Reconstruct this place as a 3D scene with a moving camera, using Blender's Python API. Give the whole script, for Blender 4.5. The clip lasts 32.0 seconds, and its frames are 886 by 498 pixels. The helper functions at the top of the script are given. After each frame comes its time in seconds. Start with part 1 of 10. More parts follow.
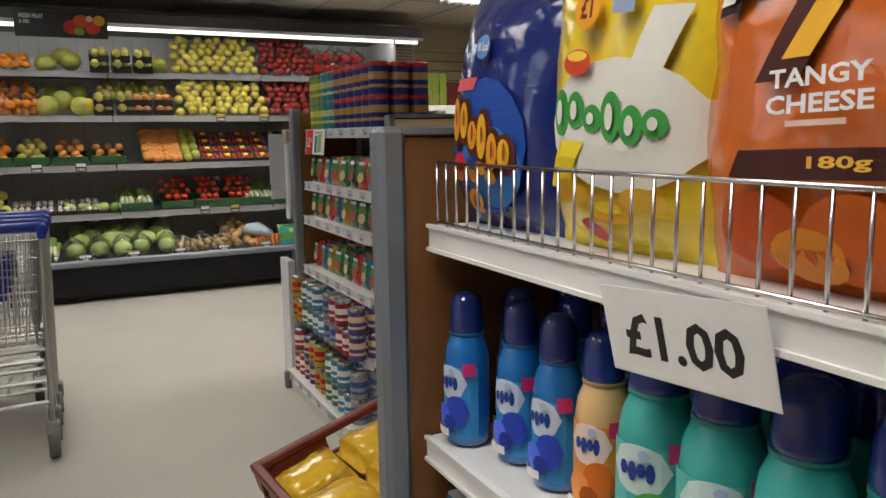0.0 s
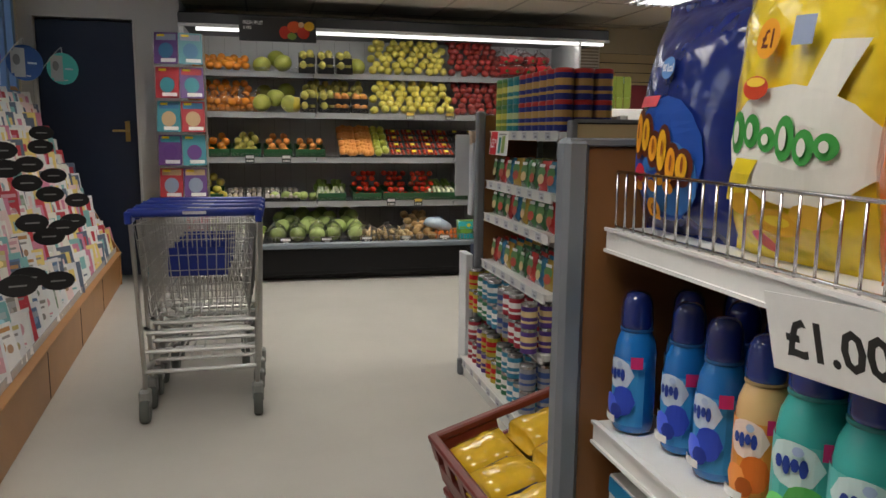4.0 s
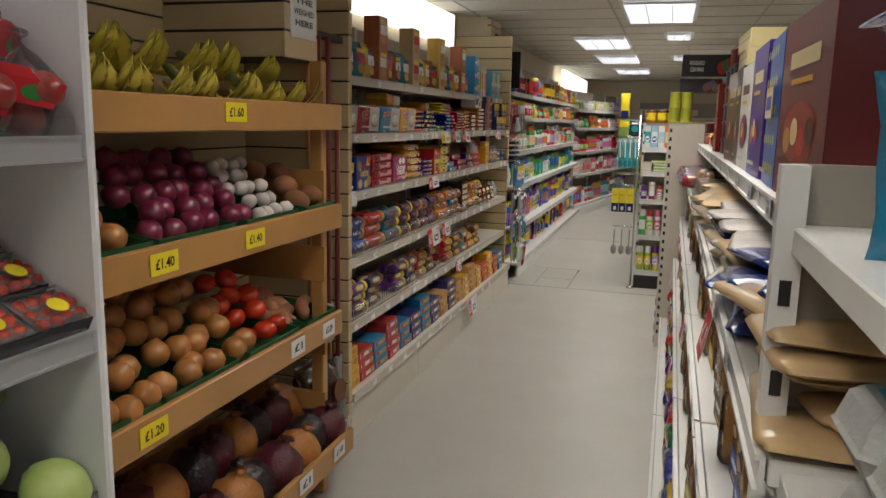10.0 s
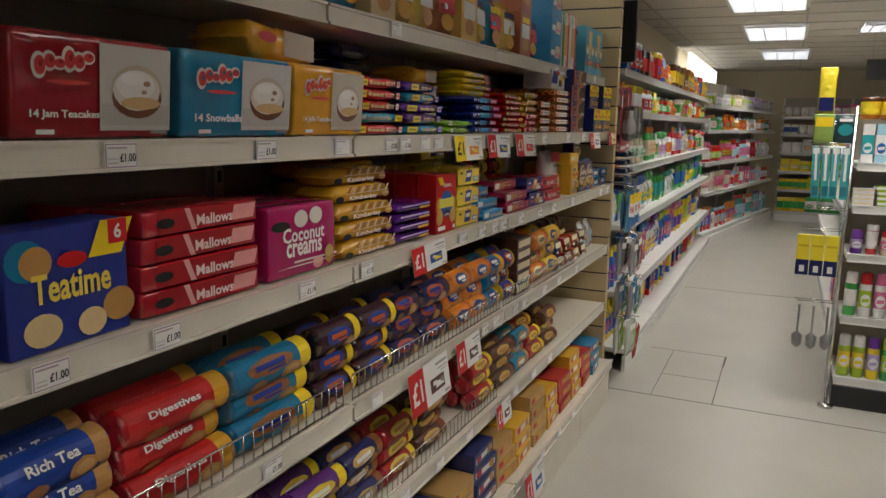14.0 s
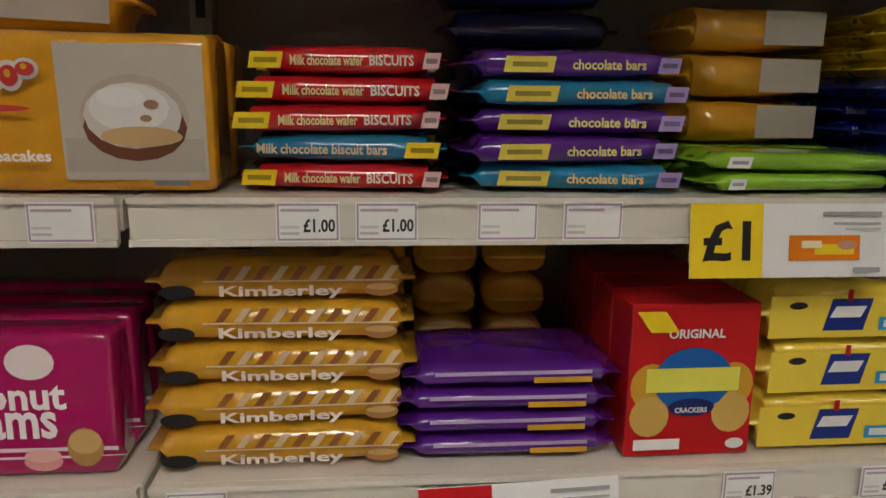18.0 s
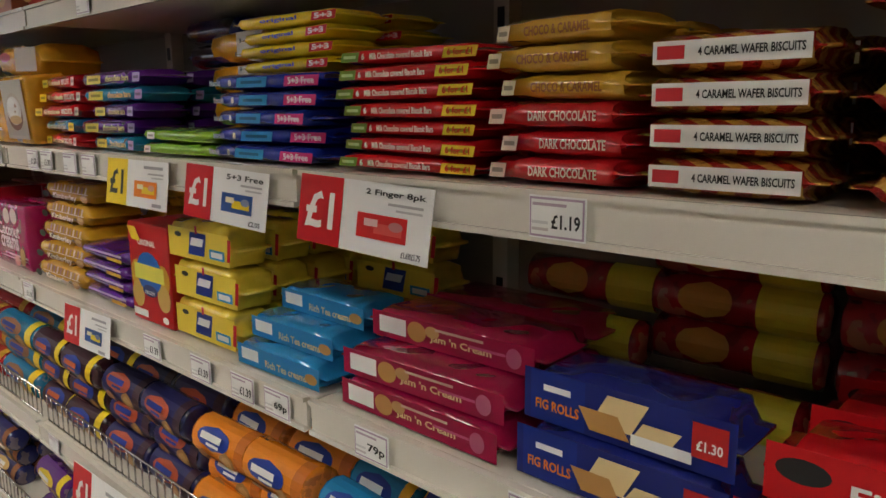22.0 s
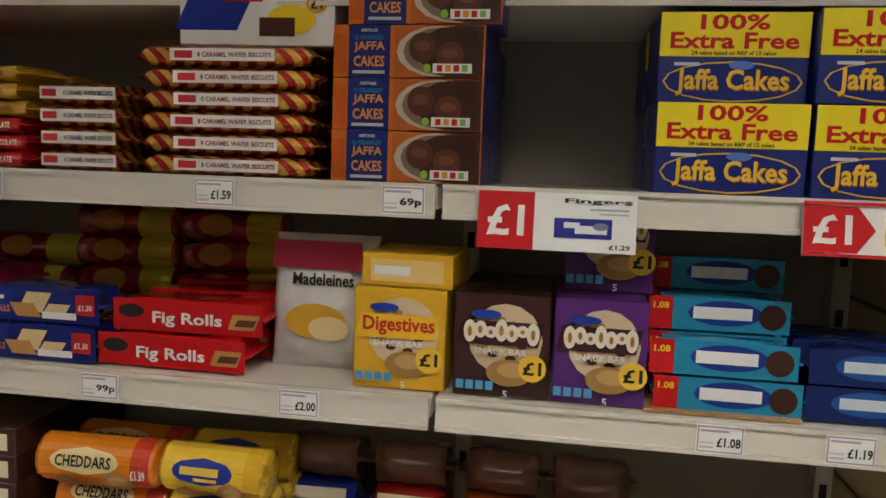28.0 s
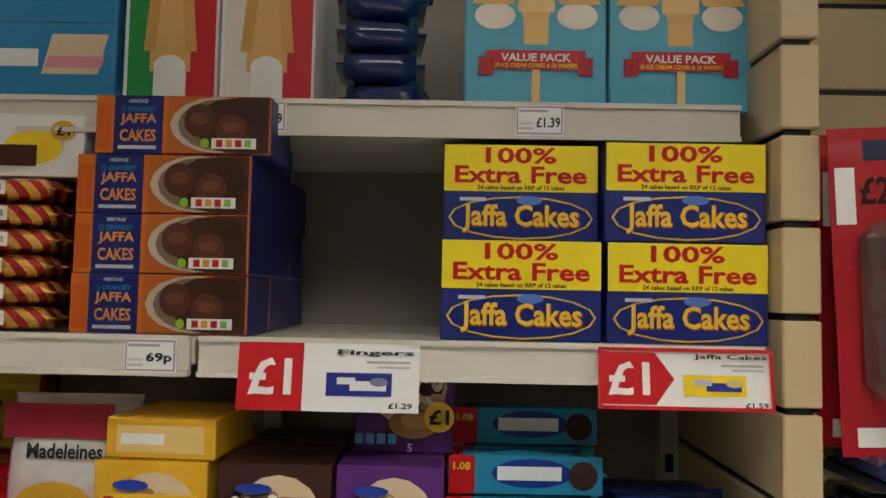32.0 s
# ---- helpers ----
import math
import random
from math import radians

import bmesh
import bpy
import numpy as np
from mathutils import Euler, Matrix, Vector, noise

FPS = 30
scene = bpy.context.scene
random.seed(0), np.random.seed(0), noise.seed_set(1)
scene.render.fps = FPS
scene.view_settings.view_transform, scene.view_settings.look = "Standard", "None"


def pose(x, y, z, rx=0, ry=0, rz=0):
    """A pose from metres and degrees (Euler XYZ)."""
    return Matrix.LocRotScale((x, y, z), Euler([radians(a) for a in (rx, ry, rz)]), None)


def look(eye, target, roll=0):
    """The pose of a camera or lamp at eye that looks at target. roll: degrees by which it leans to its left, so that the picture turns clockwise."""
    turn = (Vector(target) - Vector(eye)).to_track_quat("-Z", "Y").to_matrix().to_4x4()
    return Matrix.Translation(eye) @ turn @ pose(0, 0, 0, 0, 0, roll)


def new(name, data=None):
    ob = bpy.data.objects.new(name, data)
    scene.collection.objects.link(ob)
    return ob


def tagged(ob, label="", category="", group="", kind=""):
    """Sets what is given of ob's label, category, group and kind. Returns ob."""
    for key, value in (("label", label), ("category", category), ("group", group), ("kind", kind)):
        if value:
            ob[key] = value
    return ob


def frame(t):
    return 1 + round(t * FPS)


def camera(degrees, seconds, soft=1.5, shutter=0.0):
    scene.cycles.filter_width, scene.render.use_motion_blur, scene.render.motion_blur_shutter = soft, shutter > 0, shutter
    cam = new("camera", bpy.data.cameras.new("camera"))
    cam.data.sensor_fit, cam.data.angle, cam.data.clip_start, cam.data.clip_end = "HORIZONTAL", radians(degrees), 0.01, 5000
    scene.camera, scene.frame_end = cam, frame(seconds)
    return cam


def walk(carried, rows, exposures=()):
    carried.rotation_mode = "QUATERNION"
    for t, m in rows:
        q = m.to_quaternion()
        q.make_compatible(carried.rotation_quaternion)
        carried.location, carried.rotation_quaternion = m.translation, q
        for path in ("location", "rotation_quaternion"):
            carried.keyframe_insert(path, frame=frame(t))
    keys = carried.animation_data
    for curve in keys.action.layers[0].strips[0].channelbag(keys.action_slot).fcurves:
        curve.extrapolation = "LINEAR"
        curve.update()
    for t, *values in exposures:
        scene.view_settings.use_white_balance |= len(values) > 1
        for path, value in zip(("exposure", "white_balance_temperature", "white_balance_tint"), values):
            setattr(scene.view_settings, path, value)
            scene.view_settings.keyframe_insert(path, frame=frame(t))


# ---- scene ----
cam = camera(61.40, 32.0, soft=1.5)
PATH = [
    (0, (-5.832, -7.126, 1.301), (-4.944, -5.36, 0.998), -0.8),
    (0.5, (-5.737, -7.293, 1.29), (-5.086, -5.427, 0.986), -1.0),
    (1, (-5.685, -7.435, 1.311), (-5.299, -5.499, 0.986), -1.3),
    (1.5, (-5.67, -7.554, 1.317), (-5.563, -5.583, 0.995), -1.3),
    (2, (-5.682, -7.606, 1.315), (-5.605, -5.632, 0.999), -1.1),
    (2.5, (-5.681, -7.598, 1.312), (-5.593, -5.624, 1.001), -1.0),
    (3, (-5.671, -7.587, 1.3), (-5.586, -5.612, 0.998), -0.6),
    (3.5, (-5.721, -7.522, 1.301), (-5.647, -5.548, 0.989), -0.5),
    (4, (-5.901, -7.255, 1.32), (-5.442, -5.332, 1.014), 0.6),
    (4.5, (-6.026, -6.791, 1.312), (-5.369, -4.93, 0.991), 0.4),
    (6.5, (-5.934, -4.569, 1.434), (-5.073, -2.796, 1.096), 0.5),
    (7, (-5.746, -4.029, 1.432), (-4.738, -2.334, 1.102), 0.3),
    (7.5, (-5.503, -3.538, 1.459), (-4.405, -1.898, 1.131), 0.2),
    (8, (-5.348, -3.035, 1.474), (-4.026, -1.57, 1.147), 0.2),
    (8.5, (-5.086, -2.559, 1.485), (-3.625, -1.233, 1.155), -0.4),
    (9, (-4.772, -2.11, 1.495), (-3.189, -0.933, 1.164), 1.2),
    (9.5, (-4.46, -1.725, 1.509), (-2.68, -0.876, 1.181), 1.3),
    (10, (-4.15, -1.434, 1.538), (-2.262, -0.867, 1.199), 1.2),
    (10.5, (-3.849, -1.258, 1.586), (-1.895, -1.007, 1.24), 1.6),
    (11, (-3.482, -1.124, 1.55), (-1.513, -1.038, 1.208), 1.2),
    (11.5, (-3.163, -1.075, 1.527), (-1.194, -0.981, 1.19), 1.0),
    (12, (-2.739, -1.015, 1.541), (-0.771, -0.93, 1.199), 1.1),
    (12.5, (-2.337, -0.999, 1.531), (-0.369, -0.913, 1.186), 1.1),
    (13, (-1.995, -0.966, 1.513), (-0.034, -0.758, 1.182), 0.9),
    (13.5, (-1.702, -0.915, 1.518), (0.218, -0.461, 1.189), 0.7),
    (14, (-1.379, -0.841, 1.5), (0.415, -0.023, 1.165), 1.1),
    (14.5, (-1.252, -0.762, 1.496), (0.381, 0.35, 1.17), 1.36),
    (16.5, (-0.377, -0.757, 1.557), (0.143, 1.133, 1.134), 0.37),
    (17, (-0.227, -0.701, 1.567), (0.27, 1.188, 1.138), 1.01),
    (17.5, (-0.016, -0.675, 1.569), (0.358, 1.245, 1.148), 0.9),
    (18, (0.212, -0.665, 1.562), (0.415, 1.281, 1.147), 0.86),
    (18.5, (0.438, -0.66, 1.554), (0.402, 1.296, 1.138), 0.49),
    (19, (0.674, -0.641, 1.539), (0.546, 1.319, 1.159), 0.29),
    (19.5, (0.918, -0.643, 1.519), (0.697, 1.318, 1.196), -0.11),
    (20, (1.139, -0.631, 1.522), (0.654, 1.288, 1.214), 0.18),
    (20.5, (1.286, -0.573, 1.515), (0.599, 1.278, 1.187), 0.12),
    (21, (1.418, -0.518, 1.526), (0.551, 1.251, 1.166), -0.04),
    (21.5, (1.564, -0.492, 1.532), (0.469, 1.14, 1.16), 0.0),
    (22, (1.707, -0.506, 1.536), (0.358, 0.923, 1.163), -0.5),
    (22.5, (1.812, -0.545, 1.53), (0.331, 0.745, 1.148), -0.6),
    (23, (1.899, -0.616, 1.482), (0.4, 0.653, 1.103), -0.1),
    (23.5, (2.027, -0.72, 1.481), (0.511, 0.531, 1.113), 0.2),
    (24, (2.151, -0.783, 1.438), (0.621, 0.452, 1.071), 0.4),
    (24.5, (2.213, -0.851, 1.401), (0.684, 0.386, 1.038), 0.6),
    (25, (2.207, -0.95, 1.392), (0.838, 0.467, 1.053), 1.5),
    (25.5, (2.196, -1.012, 1.398), (1.071, 0.607, 1.059), 1.5),
    (27.5, (2.133, -0.965, 1.467), (1.619, 0.944, 1.224), 2.18),
    (28, (2.153, -0.931, 1.489), (1.847, 1.033, 1.272), 1.98),
    (28.5, (2.225, -0.888, 1.526), (1.99, 1.09, 1.351), 1.7),
    (29, (2.28, -0.826, 1.548), (2.139, 1.163, 1.395), 1.4),
    (29.5, (2.285, -0.736, 1.563), (2.195, 1.256, 1.41), 1.2),
    (30, (2.255, -0.69, 1.588), (2.187, 1.307, 1.506), 1.1),
    (30.5, (2.264, -0.699, 1.591), (2.203, 1.3, 1.632), 1.0),
    (31, (2.269, -0.718, 1.572), (2.222, 1.279, 1.673), 1.0),
    (31.5, (2.282, -0.756, 1.552), (2.238, 1.241, 1.658), 1.0),
    (32, (2.279, -0.802, 1.519), (2.247, 1.194, 1.636), 1.1),
]

walk(cam, [(t, look(eye, target, roll)) for t, eye, target, roll in PATH], ((0, -.35), (4.5, -.5), (7, -.25), (9, -.1), (10, -.4), (13, -.5), (15, -.3), (18, -.1), (21, 0), (25, 0), (28, -.1), (30, -.1), (32, .05)))

# ---- world and lights ----
world = bpy.data.worlds.new("world")
scene.world = world
world.use_nodes = True
bg = world.node_tree.nodes["Background"]
sky = world.node_tree.nodes.new("ShaderNodeTexSky")
sky.sky_type, sky.sun_disc = "NISHITA", False
sky.sun_elevation, sky.sun_rotation = radians(35), radians(250)
world.node_tree.links.new(sky.outputs[0], bg.inputs[0])
bg.inputs[1].default_value = 0.15
CEIL = 2.48


# ---- materials ----
MATS = {}


def mat(name, color, rough=0.5, metal=0.0, vary=0.08, scale=20.0, bump=0.0, coat=0.0, emit=0.0, rand=0.0, bump_scale=0.0, spec=0.5, motif=0.0, ridged=False):
    """Principled surface with two scales of colour variation and fine relief."""
    if name in MATS:
        return MATS[name]
    m = bpy.data.materials.new(name)
    m.use_nodes = True
    nt = m.node_tree
    b = nt.nodes["Principled BSDF"]
    b.inputs["Roughness"].default_value = rough
    b.inputs["Metallic"].default_value = metal
    b.inputs["Coat Weight"].default_value = coat
    b.inputs["Specular IOR Level"].default_value = spec
    c = (*color, 1.0)
    b.inputs["Base Color"].default_value = c
    m.diffuse_color = c
    if vary or bump:
        tc = nt.nodes.new("ShaderNodeTexCoord")
        n1 = nt.nodes.new("ShaderNodeTexNoise")
        n1.inputs["Scale"].default_value = scale
        n1.inputs["Detail"].default_value = 5.0
        nt.links.new(tc.outputs["Object"], n1.inputs["Vector"])
    if vary:
        mix = nt.nodes.new("ShaderNodeMix")
        mix.data_type = "RGBA"
        mix.inputs[6].default_value = (*[v * (1 - vary) for v in color], 1)
        mix.inputs[7].default_value = (*[min(1, v * (1 + vary)) for v in color], 1)
        nt.links.new(n1.outputs["Fac"], mix.inputs[0])
        out = mix.outputs[2]
        if motif:
            n3 = nt.nodes.new("ShaderNodeTexNoise")
            n3.inputs["Scale"].default_value = motif
            n3.inputs["Detail"].default_value = 2.5
            nt.links.new(tc.outputs["Object"], n3.inputs["Vector"])
            for op, edge, tint, amount in (("GREATER_THAN", 0.59, [v * 0.45 + k for v, k in zip(color, (0.36, 0.27, 0.15))], 0.35), ("LESS_THAN", 0.41, [v * 0.25 for v in color], 0.4)):
                gt = nt.nodes.new("ShaderNodeMath")
                gt.operation = op
                gt.inputs[1].default_value = edge
                nt.links.new(n3.outputs["Fac"], gt.inputs[0])
                am = nt.nodes.new("ShaderNodeMath")
                am.operation = "MULTIPLY"
                am.inputs[1].default_value = amount
                nt.links.new(gt.outputs[0], am.inputs[0])
                m2 = nt.nodes.new("ShaderNodeMix")
                m2.data_type = "RGBA"
                m2.inputs[7].default_value = (*tint, 1)
                nt.links.new(out, m2.inputs[6])
                nt.links.new(am.outputs[0], m2.inputs[0])
                out = m2.outputs[2]
        if rand:
            oi = nt.nodes.new("ShaderNodeObjectInfo")
            hsv = nt.nodes.new("ShaderNodeHueSaturation")
            mr = nt.nodes.new("ShaderNodeMapRange")
            mr.inputs[3].default_value, mr.inputs[4].default_value = 1 - rand, 1 + rand
            nt.links.new(oi.outputs["Random"], mr.inputs[0])
            nt.links.new(mr.outputs[0], hsv.inputs["Value"])
            nt.links.new(out, hsv.inputs["Color"])
            out = hsv.outputs[0]
        nt.links.new(out, b.inputs["Base Color"])
    if bump:
        n2 = nt.nodes.new("ShaderNodeTexNoise")
        n2.inputs["Scale"].default_value = bump_scale or scale * 4
        n2.inputs["Detail"].default_value = 3.0
        if ridged:
            n2.noise_type = "RIDGED_MULTIFRACTAL"
        nt.links.new(tc.outputs["Object"], n2.inputs["Vector"])
        bp = nt.nodes.new("ShaderNodeBump")
        bp.inputs["Strength"].default_value = bump
        bp.inputs["Distance"].default_value = 0.01
        nt.links.new(n2.outputs["Fac"], bp.inputs["Height"])
        nt.links.new(bp.outputs[0], b.inputs["Normal"])
    if emit:
        b.inputs["Emission Color"].default_value = c
        b.inputs["Emission Strength"].default_value = emit
    MATS[name] = m
    return m


def card(color):
    """Printed carton board."""
    return mat("carton_%02x%02x%02x" % tuple(int(v * 255) for v in color), color, 0.38, 0, 0.05, 30, 0.05, 0.15)


def film(color, motif=0.0):
    """Printed plastic film, glossy and crumpled; motif: the size of its small printed pictures."""
    return mat("film_%02x%02x%02x" % tuple(int(v * 255) for v in color) + ("_print" if motif else ""), color, 0.17, 0, 0.18, 35, 0.75, 0.7, bump_scale=26, motif=motif, ridged=True)


def ink(color):
    return mat("ink_%02x%02x%02x" % tuple(int(v * 255) for v in color), color, 0.4, 0, 0.05, 60, spec=0.3)


def glass(name, color=(1, 1, 1), rough=0.05, alpha=0.25):
    """Clear plastic or glass: mostly see-through with a glossy face."""
    if name in MATS:
        return MATS[name]
    m = bpy.data.materials.new(name)
    m.use_nodes = True
    nt = m.node_tree
    nt.nodes.clear()
    o = nt.nodes.new("ShaderNodeOutputMaterial")
    tr = nt.nodes.new("ShaderNodeBsdfTransparent")
    tr.inputs[0].default_value = (*color, 1)
    gl = nt.nodes.new("ShaderNodeBsdfPrincipled")
    gl.inputs["Base Color"].default_value = (*[v * 0.5 for v in color], 1)
    gl.inputs["Metallic"].default_value = 0.7
    gl.inputs["Roughness"].default_value = rough
    tc = nt.nodes.new("ShaderNodeTexCoord")
    nz = nt.nodes.new("ShaderNodeTexNoise")
    nz.noise_type = "RIDGED_MULTIFRACTAL"
    nz.inputs["Scale"].default_value = 18
    nt.links.new(tc.outputs["Object"], nz.inputs["Vector"])
    bp = nt.nodes.new("ShaderNodeBump")
    bp.inputs["Strength"].default_value = 0.6
    bp.inputs["Distance"].default_value = 0.01
    nt.links.new(nz.outputs[0], bp.inputs["Height"])
    nt.links.new(bp.outputs[0], gl.inputs["Normal"])
    fr_ = nt.nodes.new("ShaderNodeFresnel")
    fr_.inputs["IOR"].default_value = 1.35
    ad = nt.nodes.new("ShaderNodeMath")
    ad.operation = "MULTIPLY_ADD"
    ad.inputs[1].default_value = 0.6
    ad.inputs[2].default_value = alpha * 0.5
    nt.links.new(fr_.outputs[0], ad.inputs[0])
    mx = nt.nodes.new("ShaderNodeMixShader")
    nt.links.new(ad.outputs[0], mx.inputs[0])
    nt.links.new(tr.outputs[0], mx.inputs[1])
    nt.links.new(gl.outputs[0], mx.inputs[2])
    nt.links.new(mx.outputs[0], o.inputs[0])
    MATS[name] = m
    return m


WHITE_METAL = mat("white_powder_coat", (0.72, 0.72, 0.70), 0.42, 0, 0.05, 12, 0.03)
CREAM_METAL = mat("cream_powder_coat", (0.66, 0.61, 0.52), 0.42, 0, 0.05, 12, 0.03)
STRIP = mat("price_strip_plastic", (0.68, 0.64, 0.56), 0.25, 0, 0.05, 8)
GREY_METAL = mat("grey_post_paint", (0.17, 0.18, 0.20), 0.45, 0, 0.08, 15)
BLACK = mat("black_plastic", (0.012, 0.012, 0.014), 0.4, 0, 0.2, 15)
CHROME = mat("chrome_wire", (0.62, 0.62, 0.62), 0.22, 1.0, 0.05, 40)
# back panel colour is darkened to hold the shade under the shelves above
BACKS = mat("shaded_back_panel", (.36, .32, .27), .5, 0, .08, 8, .04)
WALL_PAINT = mat("cream_wall_paint", (0.62, 0.54, 0.38), 0.7, 0, 0.06, 3, 0.06)
PAPER = mat("white_paper", (0.80, 0.80, 0.79), 0.55, 0, 0.03, 30)
RED = ink((0.62, 0.02, 0.02))
YEL = ink((0.85, 0.68, 0.03))
INKB = ink((0.02, 0.02, 0.025))


# ---- mesh helpers ----
def box_bm(x0, x1, y0, y1, z0, z1, bev=0.0, bm=None):
    if bm is not None:
        v = [bm.verts.new((x, y, z)) for x in (x0, x1) for y in (y0, y1) for z in (z0, z1)]
        for f in ((0, 1, 3, 2), (4, 6, 7, 5), (0, 4, 5, 1), (2, 3, 7, 6), (0, 2, 6, 4), (1, 5, 7, 3)):
            bm.faces.new([v[i] for i in f])
        return bm
    own = bmesh.new()
    bmesh.ops.create_cube(own, size=1.0, matrix=Matrix.Translation(((x0 + x1) / 2, (y0 + y1) / 2, (z0 + z1) / 2)) @ Matrix.Diagonal((abs(x1 - x0), abs(y1 - y0), abs(z1 - z0), 1)))
    if bev:
        bmesh.ops.bevel(own, geom=own.edges[:], offset=bev, segments=1, affect="EDGES")
    return own


def to_mesh(bm, name, *mats, smooth=False):
    me = bpy.data.meshes.new(name)
    bmesh.ops.recalc_face_normals(bm, faces=bm.faces[:])
    bm.to_mesh(me)
    bm.free()
    for m in mats:
        me.materials.append(m)
    if smooth:
        for p in me.polygons:
            p.use_smooth = True
    return me


KIDS = {}


def repeat(ob, at, parent=None):
    """A copy of a thing and of its parts, sharing their meshes."""
    made = ob.copy()
    scene.collection.objects.link(made)
    if parent is None:
        made.matrix_basis = at
    else:
        made.parent = parent
    for kid in KIDS.get(ob.name, ()):
        repeat(kid, None, made)
    return made


def part(name, bm, material, parent=None, label="", at=None, smooth=False):
    """One mesh object from a bmesh (or a ready mesh) under a thing or a part."""
    me = bm if isinstance(bm, bpy.types.Mesh) else to_mesh(bm, name, material, smooth=smooth)
    ob = new(name, me)
    if parent is not None:
        ob.parent = parent
        KIDS.setdefault(parent.name, []).append(ob)
    if at is not None:
        ob.matrix_basis = at
    if label:
        ob["label"] = label
    return ob


def thing(name, label, category, group="", at=None, kind=""):
    ob = new(name)
    ob.empty_display_size = 0.05
    if at is not None:
        ob.matrix_basis = at
    return tagged(ob, label, category, group, kind)


def box(name, x0, x1, y0, y1, z0, z1, material, parent=None, bev=0.0, label=""):
    return part(name, box_bm(x0, x1, y0, y1, z0, z1, bev), material, parent, label)


def structure(name, x0, x1, y0, y1, z0, z1, material, label, category, bev=0.0):
    return tagged(box(name, x0, x1, y0, y1, z0, z1, material, None, bev), label, category, "", "structure")



# ---- floor, walls, ceiling ----
FLOOR = mat("cream_vinyl_floor", (0.46, 0.445, 0.405), 0.32, 0, 0.12, 2.2, 0.03)
CEILING = mat("ceiling_tile_white", (0.62, 0.58, 0.50), 0.8, 0, 0.05, 60, 0.15)
structure("floor", -7.9, 13.0, -9.8, 0.62, -0.1, 0.0, FLOOR, "cream vinyl shop floor with worn seams", "floor")
structure("ceiling", -7.9, 13.0, -9.8, 0.62, CEIL, CEIL + 0.1, CEILING, "off-white suspended tile ceiling", "ceiling")
structure("wall_north", -7.9, 13.0, 0.52, 0.62, 0.0, CEIL, WALL_PAINT, "cream painted shop wall behind the shelves", "wall")
structure("wall_south", -7.9, 13.0, -9.9, -9.8, 0.0, CEIL, WALL_PAINT, "plain cream painted shop wall", "wall")
structure("wall_east", 13.0, 13.1, -9.8, 0.62, 0.0, CEIL, WALL_PAINT, "plain cream wall at the far end", "wall")
structure("wall_west_low", -8.0, -7.9, -9.8, 0.62, 0.0, 1.6, WALL_PAINT, "plain cream wall under the shop window", "wall")
structure("wall_west_high", -8.0, -7.9, -9.8, 0.62, 2.42, CEIL, WALL_PAINT, "plain cream wall over the shop window", "wall")
structure("wall_west_end", -8.0, -7.9, -0.32, 0.62, 1.6, 2.42, WALL_PAINT, "plain cream wall beside the shop window", "wall")
structure("wall_west_far", -8.0, -7.9, -9.8, -7.2, 1.6, 2.42, WALL_PAINT, "plain cream wall beside the shop window", "wall")
structure("ground", -60, -8.0, -60, 60, -0.12, -0.1, mat("pale_pavement", (.35, .34, .32), .8, 0, .1, 3), "pale pavement outside the shop window", "ground")


# ---- ceiling lights ----
LOUVRE = mat("louvre_aluminium", (.6, .62, .66), .3, .8, .05, 20)
TUBE = mat("fluorescent_panel", (1.0, 0.96, 0.90), 0.4, 0, 0.0, 1, emit=6.0)


def ceiling_light(x, y, w=0.6, d=0.6, power=11):
    t = thing("ceiling_light", "white recessed fluorescent ceiling light with louvre", "ceiling light", "ceiling lights", pose(x, y, CEIL))
    part("diffuser", box_bm(-w / 2 + .03, w / 2 - .03, -d / 2 + .03, d / 2 - .03, -0.012, -0.004), TUBE, t)
    bm = bmesh.new()
    for i in range(int(w / .075)):
        box_bm(-w / 2 + .04 + i * .075, -w / 2 + .042 + i * .075, -d / 2 + .03, d / 2 - .03, -.04, -.014, 0, bm)
    for y1 in (-d / 6, d / 6):
        box_bm(-w / 2 + .03, w / 2 - .03, y1 - .002, y1 + .002, -.042, -.014, 0, bm)
    part("louvre", bm, LOUVRE, t)
    fr_bm = bmesh.new()
    for a in ((-w / 2, w / 2, -d / 2, -d / 2 + .03), (-w / 2, w / 2, d / 2 - .03, d / 2), (-w / 2, -w / 2 + .03, -d / 2 + .03, d / 2 - .03), (w / 2 - .03, w / 2, -d / 2 + .03, d / 2 - .03)):
        box_bm(*a, -.016, -.002, 0, fr_bm)
    part("frame", fr_bm, WHITE_METAL, t)
    la = bpy.data.lights.new("ceiling_light", "AREA")
    la.shape, la.size, la.size_y, la.energy, la.color = "RECTANGLE", w, d, power, (1.0, 0.94, 0.86)
    la.spread = radians(125)
    lo = new("ceiling_lamp", la)
    lo.matrix_basis = pose(x, y, CEIL - 0.05)


